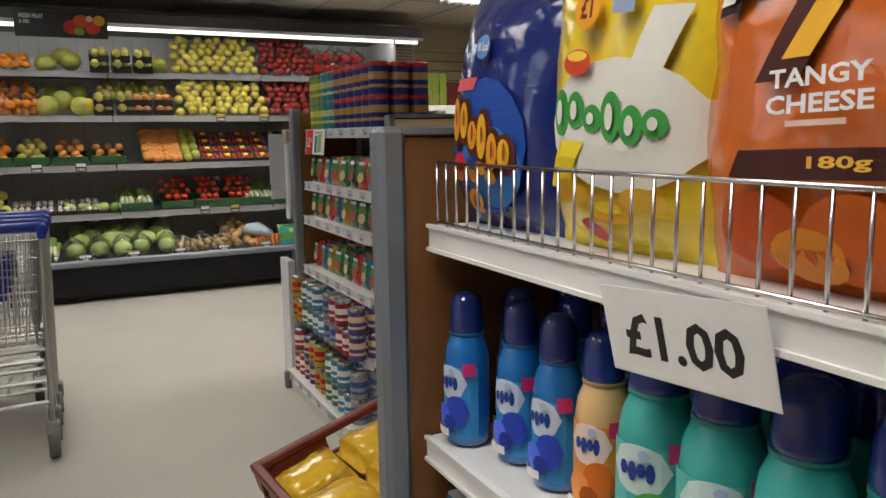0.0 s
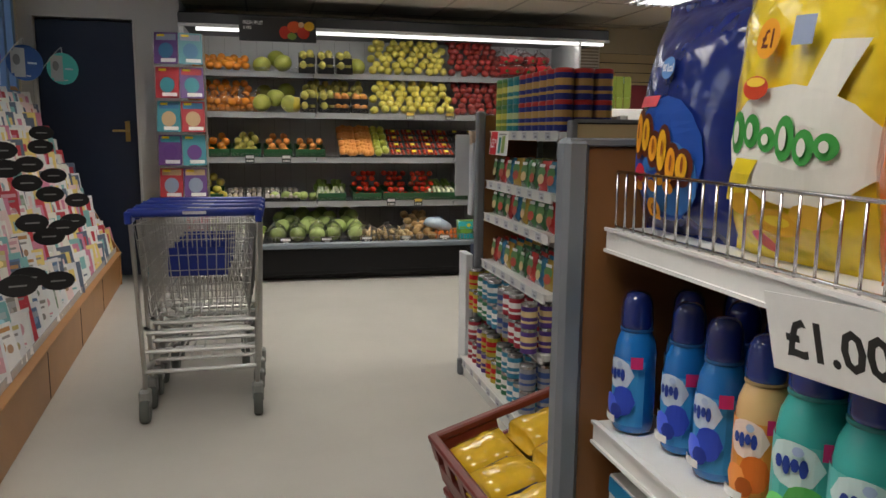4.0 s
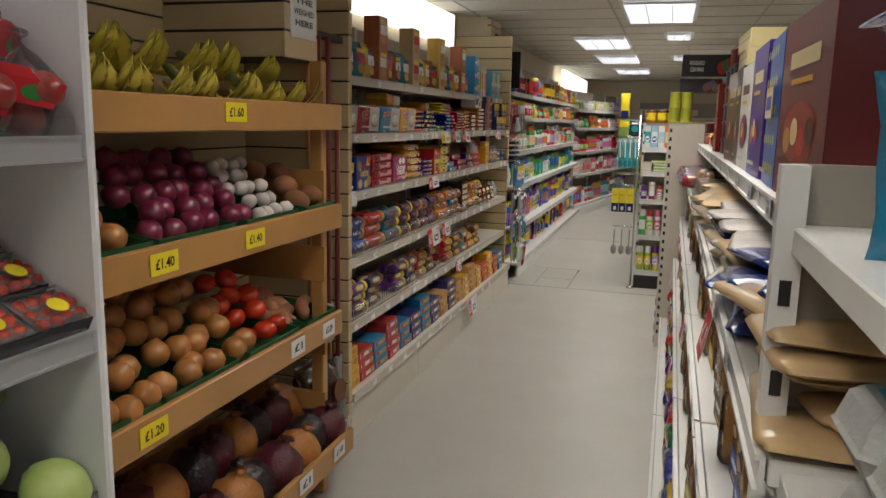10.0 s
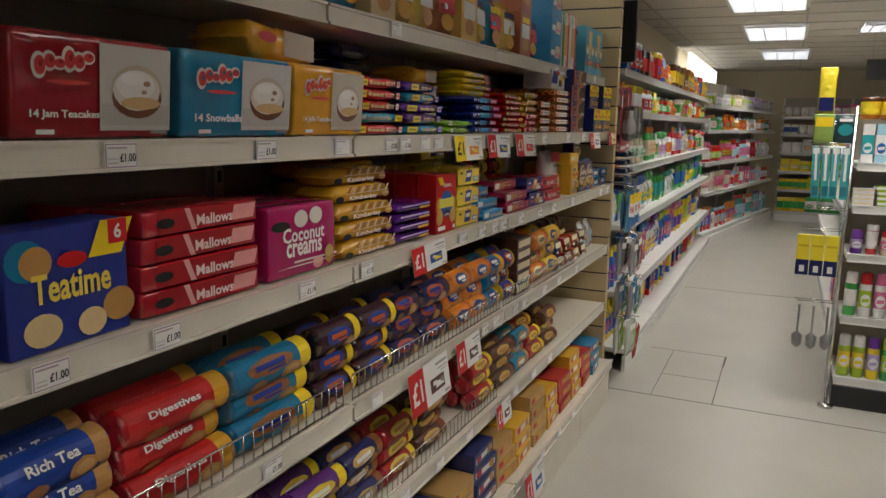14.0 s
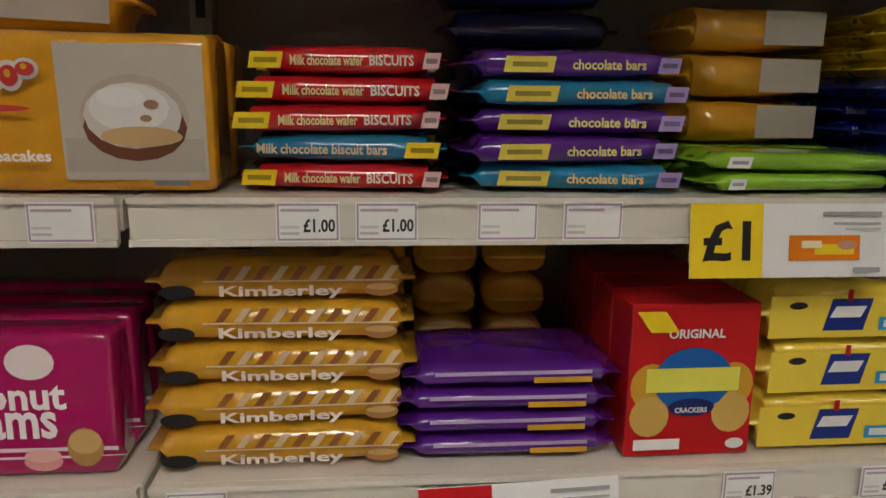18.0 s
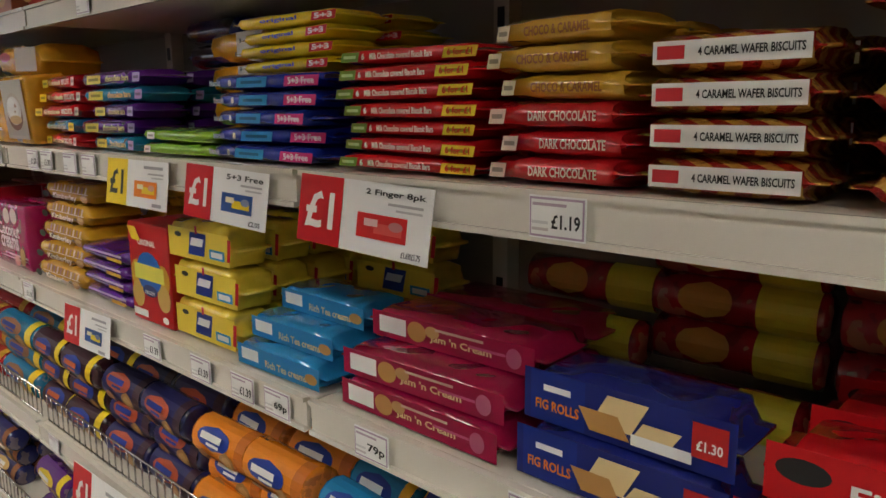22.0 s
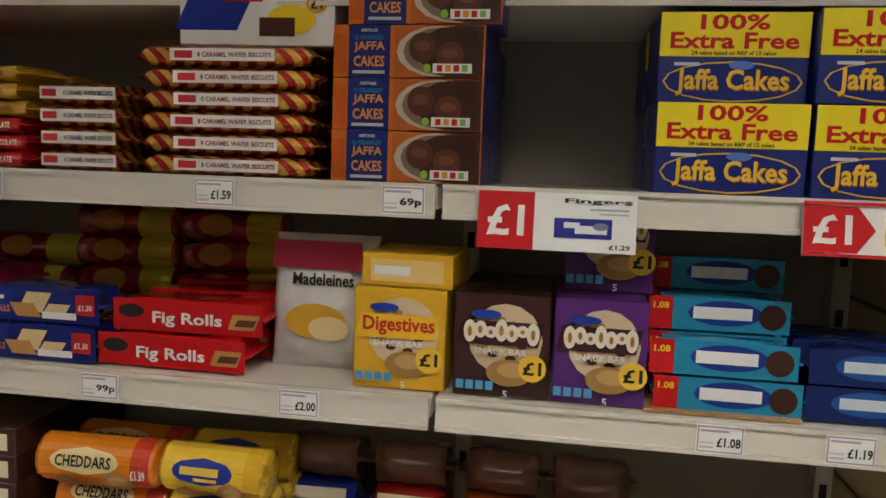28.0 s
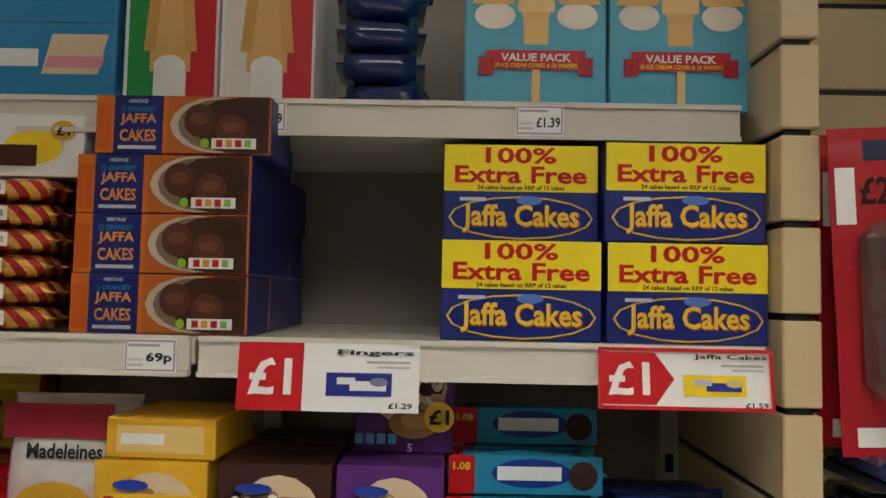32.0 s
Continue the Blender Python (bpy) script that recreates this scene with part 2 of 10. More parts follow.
# the fitting at (-6.7, -4.9) is unseen, added to brighten the card rack
for lx, ly, w, d, p in ((-6.3, -1.3, .6, .6, 13), (-4.6, -1.1, 1.2, .3, 17), (-2.6, -2.9, 1.2, .6, 9), (-5.6, -2.7, 1.2, .6, 14), (-6.2, -6.6, 1.2, .6, 16), (-6.7, -4.9, 1.2, .6, 9), (-3.4, -3.2, 1.2, .6, 11), (-3.4, -6.6, 1.2, .6, 9), (-2.2, -1.3, 1.2, .6, 11), (0.2, -1.25, .6, .6, 14), (2.5, -1.27, 1.2, .6, 16), (4.25, -1.43, .6, .3, 8), (4.9, -.60, 1.2, .6, 11), (7.13, -.62, 1.2, .6, 11), (6.9, -1.5, .6, .3, 8), (9.6, -.7, 1.2, .6, 11), (7.35, -3.5, 1.2, .6, 11), (4.6, -4.2, 1.2, .6, 10), (1.2, -4.2, 1.2, .6, 10), (10.2, -3.6, 1.2, .6, 10)):
    ceiling_light(lx, ly, w, d, p)

# ---- printed faces, packs and other repeated shapes ----
TEXTS = {}


def text_verts(s):
    """Flat outline mesh of a text, fitted to the unit square: points in (x, z) and faces."""
    if s not in TEXTS:
        cu = bpy.data.curves.new("text", "FONT")
        cu.body, cu.resolution_u, cu.offset = s, 2, 0.026
        ob = bpy.data.objects.new("text", cu)
        me = bpy.data.meshes.new_from_object(ob)
        co = np.array([v.co[:] for v in me.vertices]).reshape(-1, 3)
        fs = [tuple(p.vertices) for p in me.polygons]
        bpy.data.objects.remove(ob)
        bpy.data.curves.remove(cu)
        bpy.data.meshes.remove(me)
        lo, hi = co.min(0), co.max(0)
        co = (co - lo) / np.maximum(hi - lo, 1e-6) - 0.5
        TEXTS[s] = ([(x, y) for x, y, _ in co], fs)
    return TEXTS[s]


PRINTS = {}


def prints(*items):
    """One mesh of flat printed shapes that face -y, each a little proud of the one before.
    An item: kind (r, e, t, a), centre x, centre z, width, height, colour[, text or lean]."""
    key = repr(items)
    if key in PRINTS:
        return PRINTS[key]
    vs, fs, ms, mats = [], [], [], []
    for n, it in enumerate(items):
        kind, cx, cz, w, h, col = it[:6]
        y = -0.0003 * (n + 1)
        if kind == "t":
            pts, faces = text_verts(it[6])
            pts = [(cx + w * x, cz + h * z) for x, z in pts]
        elif kind == "e":
            pts = [(cx + w / 2 * math.cos(a), cz + h / 2 * math.sin(a)) for a in np.linspace(0, 2 * math.pi, 17)[:-1]]
            faces = [tuple(range(16))]
        elif kind == "a":
            pts = [(cx - w / 2, cz - h / 2), (cx + w / 4, cz - h / 2), (cx + w / 2, cz), (cx + w / 4, cz + h / 2), (cx - w / 2, cz + h / 2)]
            faces = [(0, 1, 2, 3, 4)]
        else:
            sk = it[6] if len(it) > 6 else 0.0
            pts = [(cx - w / 2 - sk, cz - h / 2), (cx + w / 2 - sk, cz - h / 2), (cx + w / 2 + sk, cz + h / 2), (cx - w / 2 + sk, cz + h / 2)]
            faces = [(0, 1, 2, 3)]
        m = ink(col)
        if m not in mats:
            mats.append(m)
        b = len(vs)
        vs += [(x, y, z) for x, z in pts]
        fs += [tuple(b + i for i in f) for f in faces]
        ms += [mats.index(m)] * len(faces)
    me = bpy.data.meshes.new("print")
    me.from_pydata(vs, [], fs)
    for m in mats:
        me.materials.append(m)
    me.polygons.foreach_set("material_index", ms)
    PRINTS[key] = me
    return me


def squeeze(k, *items):
    """Prints drawn narrower, for the front of a bulging bag."""
    return prints(*[(i[0], i[1] * k, i[2], i[3] * k, *i[4:]) for i in items])


def rings_mesh(name, rings, material, smooth=True, cap=True):
    """A closed skin over rings of equal length."""
    n = len(rings[0])
    vs = [p for r in rings for p in r]
    fs = [(a * n + i, a * n + (i + 1) % n, (a + 1) * n + (i + 1) % n, (a + 1) * n + i) for a in range(len(rings) - 1) for i in range(n)]
    if cap:
        fs += [tuple(reversed(range(n))), tuple((len(rings) - 1) * n + i for i in range(n))]
    me = bpy.data.meshes.new(name)
    me.from_pydata(vs, [], fs)
    me.materials.append(material)
    if smooth:
        me.polygons.foreach_set("use_smooth", [True] * len(me.polygons))
    me.update()
    return me


SHAPES = {}


def cached(key, build):
    if key not in SHAPES:
        SHAPES[key] = build()
    return SHAPES[key]


def carton_mesh(w, d, h, col, material=None):
    return cached(("carton", w, d, h, col), lambda: to_mesh(box_bm(-w / 2, w / 2, 0, d, 0, h, 0.0015), "carton", material or card(col)))


def pack_mesh(w, d, h, col, power=3.0, seed=0, crimp=0.012, material=None):
    """Flow-wrapped pack lying along x: soft brick with flattened crimped ends."""
    def build():
        rnd = random.Random(seed)
        us = [-1, -1 + crimp / w * 2, -1 + crimp / w * 3.2, -0.8, -0.4, 0, 0.4, 0.8, 1 - crimp / w * 3.2, 1 - crimp / w * 2, 1]
        fz = [0.10, 0.12, 0.72, 0.95, 1, 0.98, 1, 0.95, 0.72, 0.12, 0.10]
        rings = []
        for u, f in zip(us, fz):
            r = []
            for k in range(14):
                a = 2 * math.pi * k / 14
                c, s = math.cos(a), math.sin(a)
                e = 2 / power
                y = math.copysign(abs(c) ** e, c) * d / 2 * (0.9 + 0.1 * f)
                z = math.copysign(abs(s) ** e, s) * h / 2 * f * (1 + rnd.uniform(-0.11, 0.09))
                r.append((u * w / 2, d / 2 + y, h / 2 + z))
            rings.append(r)
        return rings_mesh("pack", rings, material or film(col))
    return cached(("pack", w, d, h, col, power, seed, material), build)


def brick_mesh(w, d, h, col, seed=0):
    """Film-wrapped tray standing on its edge: flat wrinkled faces, soft edges, small end seams."""
    def build():
        rnd = random.Random(seed)
        rings = []
        for u, f in ((-1, .90), (-.985, .965), (-.95, .995), (-.7, 1), (-.35, 1.005), (0, 1), (.35, 1.005), (.7, 1), (.95, .995), (.985, .965), (1, .90)):
            r = []
            for k in range(24):
                a = 2 * math.pi * k / 24
                c, s_ = math.cos(a), math.sin(a)
                r.append((u * w / 2, d / 2 + math.copysign(abs(c) ** .22, c) * d / 2 * f * (1 + rnd.uniform(-.008, .02)), h / 2 + math.copysign(abs(s_) ** .22, s_) * h / 2 * f * (1 + rnd.uniform(-.015, .01))))
            rings.append(r)
        return rings_mesh("film_brick", rings, film(col))
    return cached(("brick", w, d, h, col, seed), build)


def roll_mesh(w, r, col, seed=0, material=None):
    """Round biscuit roll lying along x with folded ends."""
    def build():
        rnd = random.Random(seed)
        us = [-1, -0.985, -0.95, -0.5, 0, 0.5, 0.95, 0.985, 1]
        fr_ = [0.35, 0.8, 1, 1, 0.985, 1, 1, 0.8, 0.35]
        rings = [[(u * w / 2, r + math.cos(2 * math.pi * k / 14) * r * f * (1 + rnd.uniform(-.02, .02)), r + math.sin(2 * math.pi * k / 14) * r * f) for k in range(14)] for u, f in zip(us, fr_)]
        return rings_mesh("roll", rings, material or film(col, 34.0))
    return cached(("roll", w, r, col, seed, material), build)


def wrap_mesh(w, r, items):
    """Printed shapes that lie round a roll: kind (r, e, t), centre x, turn in degrees from the front, width, turn, colour[, text]."""
    def build():
        vs, fs, ms, mats = [], [], [], []
        for n, (kind, cx, ang, ww, turn, col, *word) in enumerate(items):
            rr = r + 0.0007 * (n + 1)
            b = len(vs)
            m = ink(col)
            if m not in mats:
                mats.append(m)
            if kind == "t":
                pts, faces = text_verts(word[0])
                for px, pz in pts:
                    a = math.radians(180 - ang - turn * pz)
                    vs.append((cx + ww * px, r + math.cos(a) * rr, r + math.sin(a) * rr))
                for fc_ in faces:
                    fs.append(tuple(b + i for i in fc_))
                    ms.append(mats.index(m))
            elif kind == "r":
                na = max(3, int(turn / 18))
                for i in range(na + 1):
                    a = math.radians(180 - ang - turn / 2 + turn * i / na)
                    for sx in (-1, 1):
                        vs.append((cx + sx * ww / 2, r + math.cos(a) * rr, r + math.sin(a) * rr))
                for i in range(na):
                    fs.append((b + 2 * i, b + 2 * i + 1, b + 2 * i + 3, b + 2 * i + 2))
                    ms.append(mats.index(m))
            else:
                rows_ = 6
                for i in range(rows_ + 1):
                    v = -1 + 2 * i / rows_
                    a = math.radians(180 - ang + turn / 2 * v)
                    hw = ww / 2 * math.sqrt(max(0.0, 1 - v * v)) + 0.0005
                    for sx in (-1, 1):
                        vs.append((cx + sx * hw, r + math.cos(a) * rr, r + math.sin(a) * rr))
                for i in range(rows_):
                    fs.append((b + 2 * i, b + 2 * i + 1, b + 2 * i + 3, b + 2 * i + 2))
                    ms.append(mats.index(m))
        me = bpy.data.meshes.new("wrap_print")
        me.from_pydata(vs, [], fs)
        for m in mats:
            me.materials.append(m)
        me.polygons.foreach_set("material_index", ms)
        return me
    return cached(("wrap", w, r, repr(items)), build)


def lathe_mesh(profile, material, n=14):
    """Turned shape from (radius, height) pairs."""
    def build():
        rings = [[(r * math.cos(2 * math.pi * k / n), r * math.sin(2 * math.pi * k / n), z) for k in range(n)] for r, z in profile]
        return rings_mesh("turned", rings, material)
    return cached(("lathe", repr(profile), material.name, n), build)


def bag_mesh(w, h, t, col, seed=0, material=None):
    """Upright inflated bag with flat crimped top and bottom, front at y = 0."""
    def build():
        rnd = random.Random(seed)
        rings = []
        for v, f in ((0, .08), (.035, .1), (.09, .55), (.25, .92), (.5, 1), (.72, .9), (.88, .5), (.945, .12), (.97, .1), (1, .08)):
            r = []
            for k in range(16):
                a = 2 * math.pi * k / 16
                c, s = math.cos(a), math.sin(a)
                x = math.copysign(abs(c) ** .7, c) * w / 2 * (1.0 - 0.06 * f + rnd.uniform(-.012, .012))
                y = math.copysign(abs(s) ** .9, s) * t / 2 * f * (1 + rnd.uniform(-.12, .12))
                r.append((x, t / 2 + y, v * h))
            rings.append(r)
        return rings_mesh("bag", rings, material or film(col))
    return cached(("bag", w, h, t, col, seed, material), build)


BAG_PROFILE = ((0, .035, .09, .25, .5, .72, .88, .945, .97, 1), (.08, .1, .55, .92, 1, .9, .5, .12, .1, .08))


def on_bag(flat, w, h, t):
    """The prints of a bag, laid onto its bulging front."""
    def build():
        bm = bmesh.new()
        bm.from_mesh(flat)
        bmesh.ops.triangulate(bm, faces=bm.faces[:])
        bmesh.ops.subdivide_edges(bm, edges=bm.edges[:], cuts=2, use_grid_fill=True)
        for v in bm.verts:
            f = float(np.interp(v.co.z / h, *BAG_PROFILE))
            c = min(1.0, abs(2 * v.co.x / w) / (1 - .06 * f)) ** (1 / .7)
            v.co.y = t / 2 - (max(0.0, 1 - c * c) ** .45) * t / 2 * f - .007 + v.co.y * 1.6
        me = bpy.data.meshes.new("bag_print")
        bm.to_mesh(me)
        bm.free()
        for m in flat.materials:
            me.materials.append(m)
        return me
    return cached(("on_bag", flat.name, w, h, t), build)


PROTO = {}


def goods(name, label, category, me, at, group="", face=None, face_name="printed_front", face_y=-0.0004, lid=None):
    """One product on its place: its body, and its printed face as a part. Alike ones are copies."""
    key = (name, label, me.name, face.name if face else "")
    if key in PROTO:
        return repeat(PROTO[key], at)
    ob = new(name, me)
    tagged(ob, label, category, group)
    if face:
        part(face_name, face, None, ob, at=pose(0, face_y, 0))
    if lid:
        part(lid[0], lid[1], None, ob, at=lid[2] if len(lid) > 2 else None)
    ob.matrix_basis = at
    PROTO[key] = ob
    return ob


JIT = random.Random(7)


def stack(x0, x1, y, z, n, h, name, label, category, me, face=None, deep=1, dy=0.1, group="", rz=1.5, step=0.0, jit=0.004):
    """A pile of n alike packs, deep rows of them, standing between x0 and x1."""
    for j in range(deep):
        for k in range(n):
            goods(name, label, category, me, pose((x0 + x1) / 2 + JIT.uniform(-jit, jit), y + j * dy + step * k + JIT.uniform(0, jit), z + k * h, 0, 0, JIT.uniform(-rz, rz)), group or label[:24], face)


W, N, R_, Y_, O_ = (0.8, 0.8, 0.78), (0.01, 0.015, 0.10), (0.55, 0.01, 0.015), (0.85, 0.62, 0.02), (0.80, 0.22, 0.01)
BR, PU, TE, GO, CRM = (0.07, 0.02, 0.012), (0.09, 0.012, 0.22), (0.01, 0.20, 0.36), (0.62, 0.34, 0.03), (0.72, 0.55, 0.28)
MAG, GRN, SKY, BLU, TAN = (0.42, 0.008, 0.12), (0.25, 0.50, 0.03), (0.03, 0.30, 0.62), (0.012, 0.03, 0.28), (0.50, 0.26, 0.08)
GREY, DK = (0.35, 0.35, 0.36), (0.02, 0.02, 0.02)


# ---- price tickets and shelf labels ----
def ticket(x, y, z, w, h, price, back, pic, rot=0.0, word="", tilt=8, was="", arrow=False):
    """Hanging offer card: coloured price panel and a white half with a small picture of the pack."""
    q = w * 0.36
    items = [("r", -w / 2 + q / 2, -h / 2, q, h, back), ("t", -w / 2 + q / 2, -h / 2, q * 0.66, h * 0.55, W if back != Y_ else DK, price)]
    items += [("r", w * 0.17, -h * 0.60, w * 0.36, h * 0.34, pic[0]), ("r", w * 0.22, -h * 0.62, w * 0.2, h * 0.14, pic[1]), ("r", w * 0.33, -h * 0.27, w * 0.24, h * 0.035, (.42, .42, .42)), ("r", w * 0.36, -h * 0.345, w * 0.18, h * 0.03, (.5, .5, .5)), ("r", w * 0.10, -h * 0.55, w * 0.10, h * 0.10, tuple(v * .4 + .45 for v in pic[1])), ("e", w * 0.28, -h * 0.56, w * 0.10, h * 0.13, tuple(v * .5 + .2 for v in pic[0]))]
    if not word:
        items += [("r", w * 0.30, -h * 0.14, w * 0.30, h * 0.06, GREY)]
    items += [("t", w * 0.40, -h * 0.90, w * 0.13, h * 0.085, DK, was)] if was else [("r", w * 0.38, -h * 0.90, w * 0.14, h * 0.07, GREY)]
    if word:
        items += [("t", w * 0.26, -h * 0.14, w * 0.42, h * 0.10, DK, word)]
    if arrow:
        items[0] = ("a", -w / 2 + q * .62, -h / 2, q * 1.2, h * .84, back)
        items += [("r", 0, -h * .03, w, h * .06, back), ("r", 0, -h * .97, w, h * .06, back), ("r", w * .49, -h / 2, w * .02, h, back), ("r", -w * .49, -h / 2, w * .02, h, back)]
    me = cached(("ticket", w, h), lambda: to_mesh(box_bm(-w / 2, w / 2, 0, 0.001, -h, 0), "ticket", PAPER))
    goods("offer_ticket", "white shelf offer ticket with a %s price panel" % ("yellow" if back == Y_ else "red"), "price ticket", me, pose(x, y, z, -tilt, rot, 0), "offer tickets", prints(*items))


def small_label(x, y, z, price="", w=0.056, h=0.036, col=W, dark=DK):
    items = [("r", 0, -h / 2, w * 0.96, h * 0.92, (.42, .30, .40)), ("r", 0, -h / 2, w * 0.90, h * 0.82, col), ("r", -w * .12, -h * .2, w * .6, h * .07, (.45, .35, .42)), ("r", -w * .28, -h * .78, w * .3, h * .07, (.55, .5, .5)), ("r", -w * .28, -h * .62, w * .3, h * .07, (.6, .6, .6))]
    if price:
        items.append(("t", w * .18, -h * .58, w * .5, h * .34, dark, price))
    me = cached(("label", w, h), lambda: to_mesh(box_bm(-w / 2, w / 2, 0, 0.0008, -h, 0), "label", PAPER))
    goods("shelf_label", "small white paper price label in the shelf strip", "price label", me, pose(x, y, z), "shelf price labels", prints(*items))


# ---- biscuit shelving ----
ZT, ZA, ZB, ZC, ZD, ZE = 1.743, 1.467, 1.190, 0.866, 0.546, 0.230
SLAT = mat("cream_slatwall", (0.60, 0.47, 0.27), 0.5, 0, 0.08, 6, 0.04)
PINE = mat("varnished_pine", (0.46, 0.24, 0.075), 0.35, 0, 0.22, 5, 0.06, 0.2)


def strip_bm(x0, x1, y, z, h=0.042):
    """Price strip: tilted channel with a top and a bottom lip."""
    bm = bmesh.new()
    box_bm(x0, x1, y + 0.003, y + 0.009, z - h, z, 0, bm)
    box_bm(x0, x1, y - 0.002, y + 0.004, z - 0.005, z + 0.001, 0, bm)
    box_bm(x0, x1, y - 0.002, y + 0.004, z - h - 0.001, z - h + 0.005, 0, bm)
    return bm


def shelving(name, label, xs, levels, y_back, top, material, strip_mat, plinth_y, along=None):
    """Run of metal shelving in bays along x: shelves, price strips, back panels, slotted uprights, plinth."""
    t = thing(name, label, "shelving", at=along)
    for z, yf in levels:
        for x0, x1 in zip(xs, xs[1:]):
            sh = part("shelf", box_bm(x0 + .003, x1 - .003, yf + .012, y_back, z - 0.032, z - 0.002, 0.002), material, t)
            part("price_strip", strip_bm(x0 + .005, x1 - .005, yf, z), strip_mat, sh)
    for x0, x1 in zip(xs, xs[1:]):
        box("back_panel", x0, x1, y_back, y_back + 0.012, 0.02, top, BACKS, t)
        box("plinth", x0 + .002, x1 - .002, plinth_y, plinth_y + .02, 0.0, levels[-1][0] - .045, material, t)
    for x in xs:
        bm = box_bm(x - .014, x + .014, y_back - .03, y_back - .001, 0, top)
        post = part("upright", bm, material, t)
        sl = bmesh.new()
        z = 0.25
        while z < top - .05:
            box_bm(x - .006, x + .006, y_back - .0315, y_back - .029, z, z + .028, 0, sl)
            z += 0.1
        part("slots", sl, BLACK, post)
    return t


shelving("biscuit_shelving", "cream metal wall shelving stocked with biscuits", (-1.0, 0.0, 1.0, 2.0, 2.615), [(ZT, 0.063), (ZA, 0), (ZB, 0), (ZC, 0), (ZD, 0), (ZE, -0.06)], 0.40, 2.06, CREAM_METAL, STRIP, -0.045)


def slat_panel(name, label, x0, x1, y0, y1, z0, z1, axis="y", pitch=0.1, material=None, tint=None):
    """Slatwall board: separate planks over a dark core, grooves between them."""
    t = thing(name, label, "slatwall", kind="structure")
    if axis == "y":
        box("core", x0, x1, y0 + .006, y1 - .006, z0, z1, BLACK, t)
    else:
        box("core", x0 + .006, x1 - .006, y0 + .008, y1 - .008, z0, z1, BLACK, t)
    z = z0
    while z < z1 - .01:
        box("slat", x0 - .001, x1 + .001, y0, y1, z + .004, min(z + pitch, z1) - .004, material or SLAT, t, 0.002)
        z += pitch
    return t


slat_panel("wall_slats_1", "cream slatwall end panel beside the biscuit shelves", -1.045, -1.01, -0.05, 0.52, 0.0, 2.1, "x")
slat_panel("wall_slats_2", "cream slatwall end panel beside the biscuit shelves", 2.63, 2.67, 0.0, 0.52, 0.0, 2.3, "x")

# wire riser fronts on the two lower biscuit shelves
WIRE = CHROME


def wire_front(x0, x1, y, z, h=0.062, pitch=0.028, r=0.0016, along=None):
    t = thing("wire_shelf_guard", "chrome wire guard along the shelf front", "wire guard", "wire shelf guards", along)
    for zz in (z + .004, z + h):
        part("rail", lathe_mesh(((r * 1.3, 0), (r * 1.3, x1 - x0)), WIRE, 6), None, t, at=pose(x0, y, zz, 0, 90, 0))
    k = int((x1 - x0) / pitch)
    me = lathe_mesh(((r, 0), (r, h)), WIRE, 5)
    for i in range(k + 1):
        part("wire", me, None, t, at=pose(x0 + (x1 - x0) * i / k, y, z))


for a, b in ((-0.98, -0.02), (0.02, 0.98), (1.02, 1.98)):
    wire_front(a, b, 0.018, ZC)
    if a < 1:
        wire_front(a, b, 0.018, ZD)

# shelf A ------------------------------------------------------------------
y0 = 0.03
for x0, x1, col, col2, lab in ((-0.99, -0.77, (.55, .50, .42), (.4, .38, .36), "pale"), (-0.76, -0.49, (.30, .01, .02), (.55, .53, .50), "dark red"), (-0.475, -0.185, TE, (.55, .53, .52), "blue"), (-0.18, 0.08, (.75, .36, .02), (.55, .50, .42), "orange")):
    w = x1 - x0 - .008
    logo = [("e", -w * (.37 - .055 * q), .095 + .002 * q + .004 * (q % 2), w * .085, .034 - .008 * (q % 3), (.72, .70, .68)) for q in range(6)] + [("e", -w * (.37 - .055 * q), .095 + .002 * q + .004 * (q % 2), w * .062, .024 - .006 * (q % 3), (.58, .05, .05)) for q in range(6)] + [("e", -w * (.37 - .055 * q), .097 + .002 * q + .004 * (q % 2), w * .022, .009 - .002 * (q % 3), col) for q in range(6)] + [("e", -w * .22, .076, w * .26, .006, (.58, .05, .05))]
    face = prints(("r", w * .235, .072, w * .49, .118, col2), ("r", w * .235, .035, w * .47, .03, tuple(v * .85 for v in col2)), ("e", w * .24, .068, w * .37, .076, (.50, .42, .33)), ("e", w * .24, .060, w * .35, .060, (.16, .06, .03)), ("e", w * .235, .070, w * .33, .058, (.66, .62, .58)), ("e", w * .225, .077, w * .27, .042, (.78, .75, .72)), ("e", w * .20, .086, w * .16, .018, (.84, .82, .80)), ("e", w * .26, .052, w * .28, .018, (.62, .42, .20)), ("e", w * .30, .080, w * .05, .008, (.35, .2, .12)), ("e", w * .28, .068, w * .04, .006, (.4, .25, .15)), *logo, ("t", -w * .24, .034, w * .40, .013, W, "14 Jam Teacakes" if lab == "dark red" else "14 Snowballs" if lab == "blue" else "14 Jaffa Teacakes"), ("r", -w * .36, .012, w * .10, .006, W), ("r", w * .36, .012, w * .12, .005, (.2, .2, .2)))
    for q in range(2):
        goods("teacake_pack", "%s film pack of teacakes standing on the shelf" % lab, "biscuit pack", brick_mesh(w, .085, .14, col, 3), pose((x0 + x1) / 2, y0 + .1 * q, ZA, 4 - 2 * q, 0, 0), "teacake packs", face, face_y=-.0025)
goods("teacake_pack", "orange film pack of teacakes lying on top of others", "biscuit pack", pack_mesh(.25, .14, .075, (.75, .36, .02), 4, 9), pose(-.13, y0 + .05, ZA + .14, 0, 2, 3), "teacake packs", prints(("r", .05, .04, .11, .05, (.55, .50, .42)), ("e", -.06, .045, .06, .02, (.6, .08, .08))))


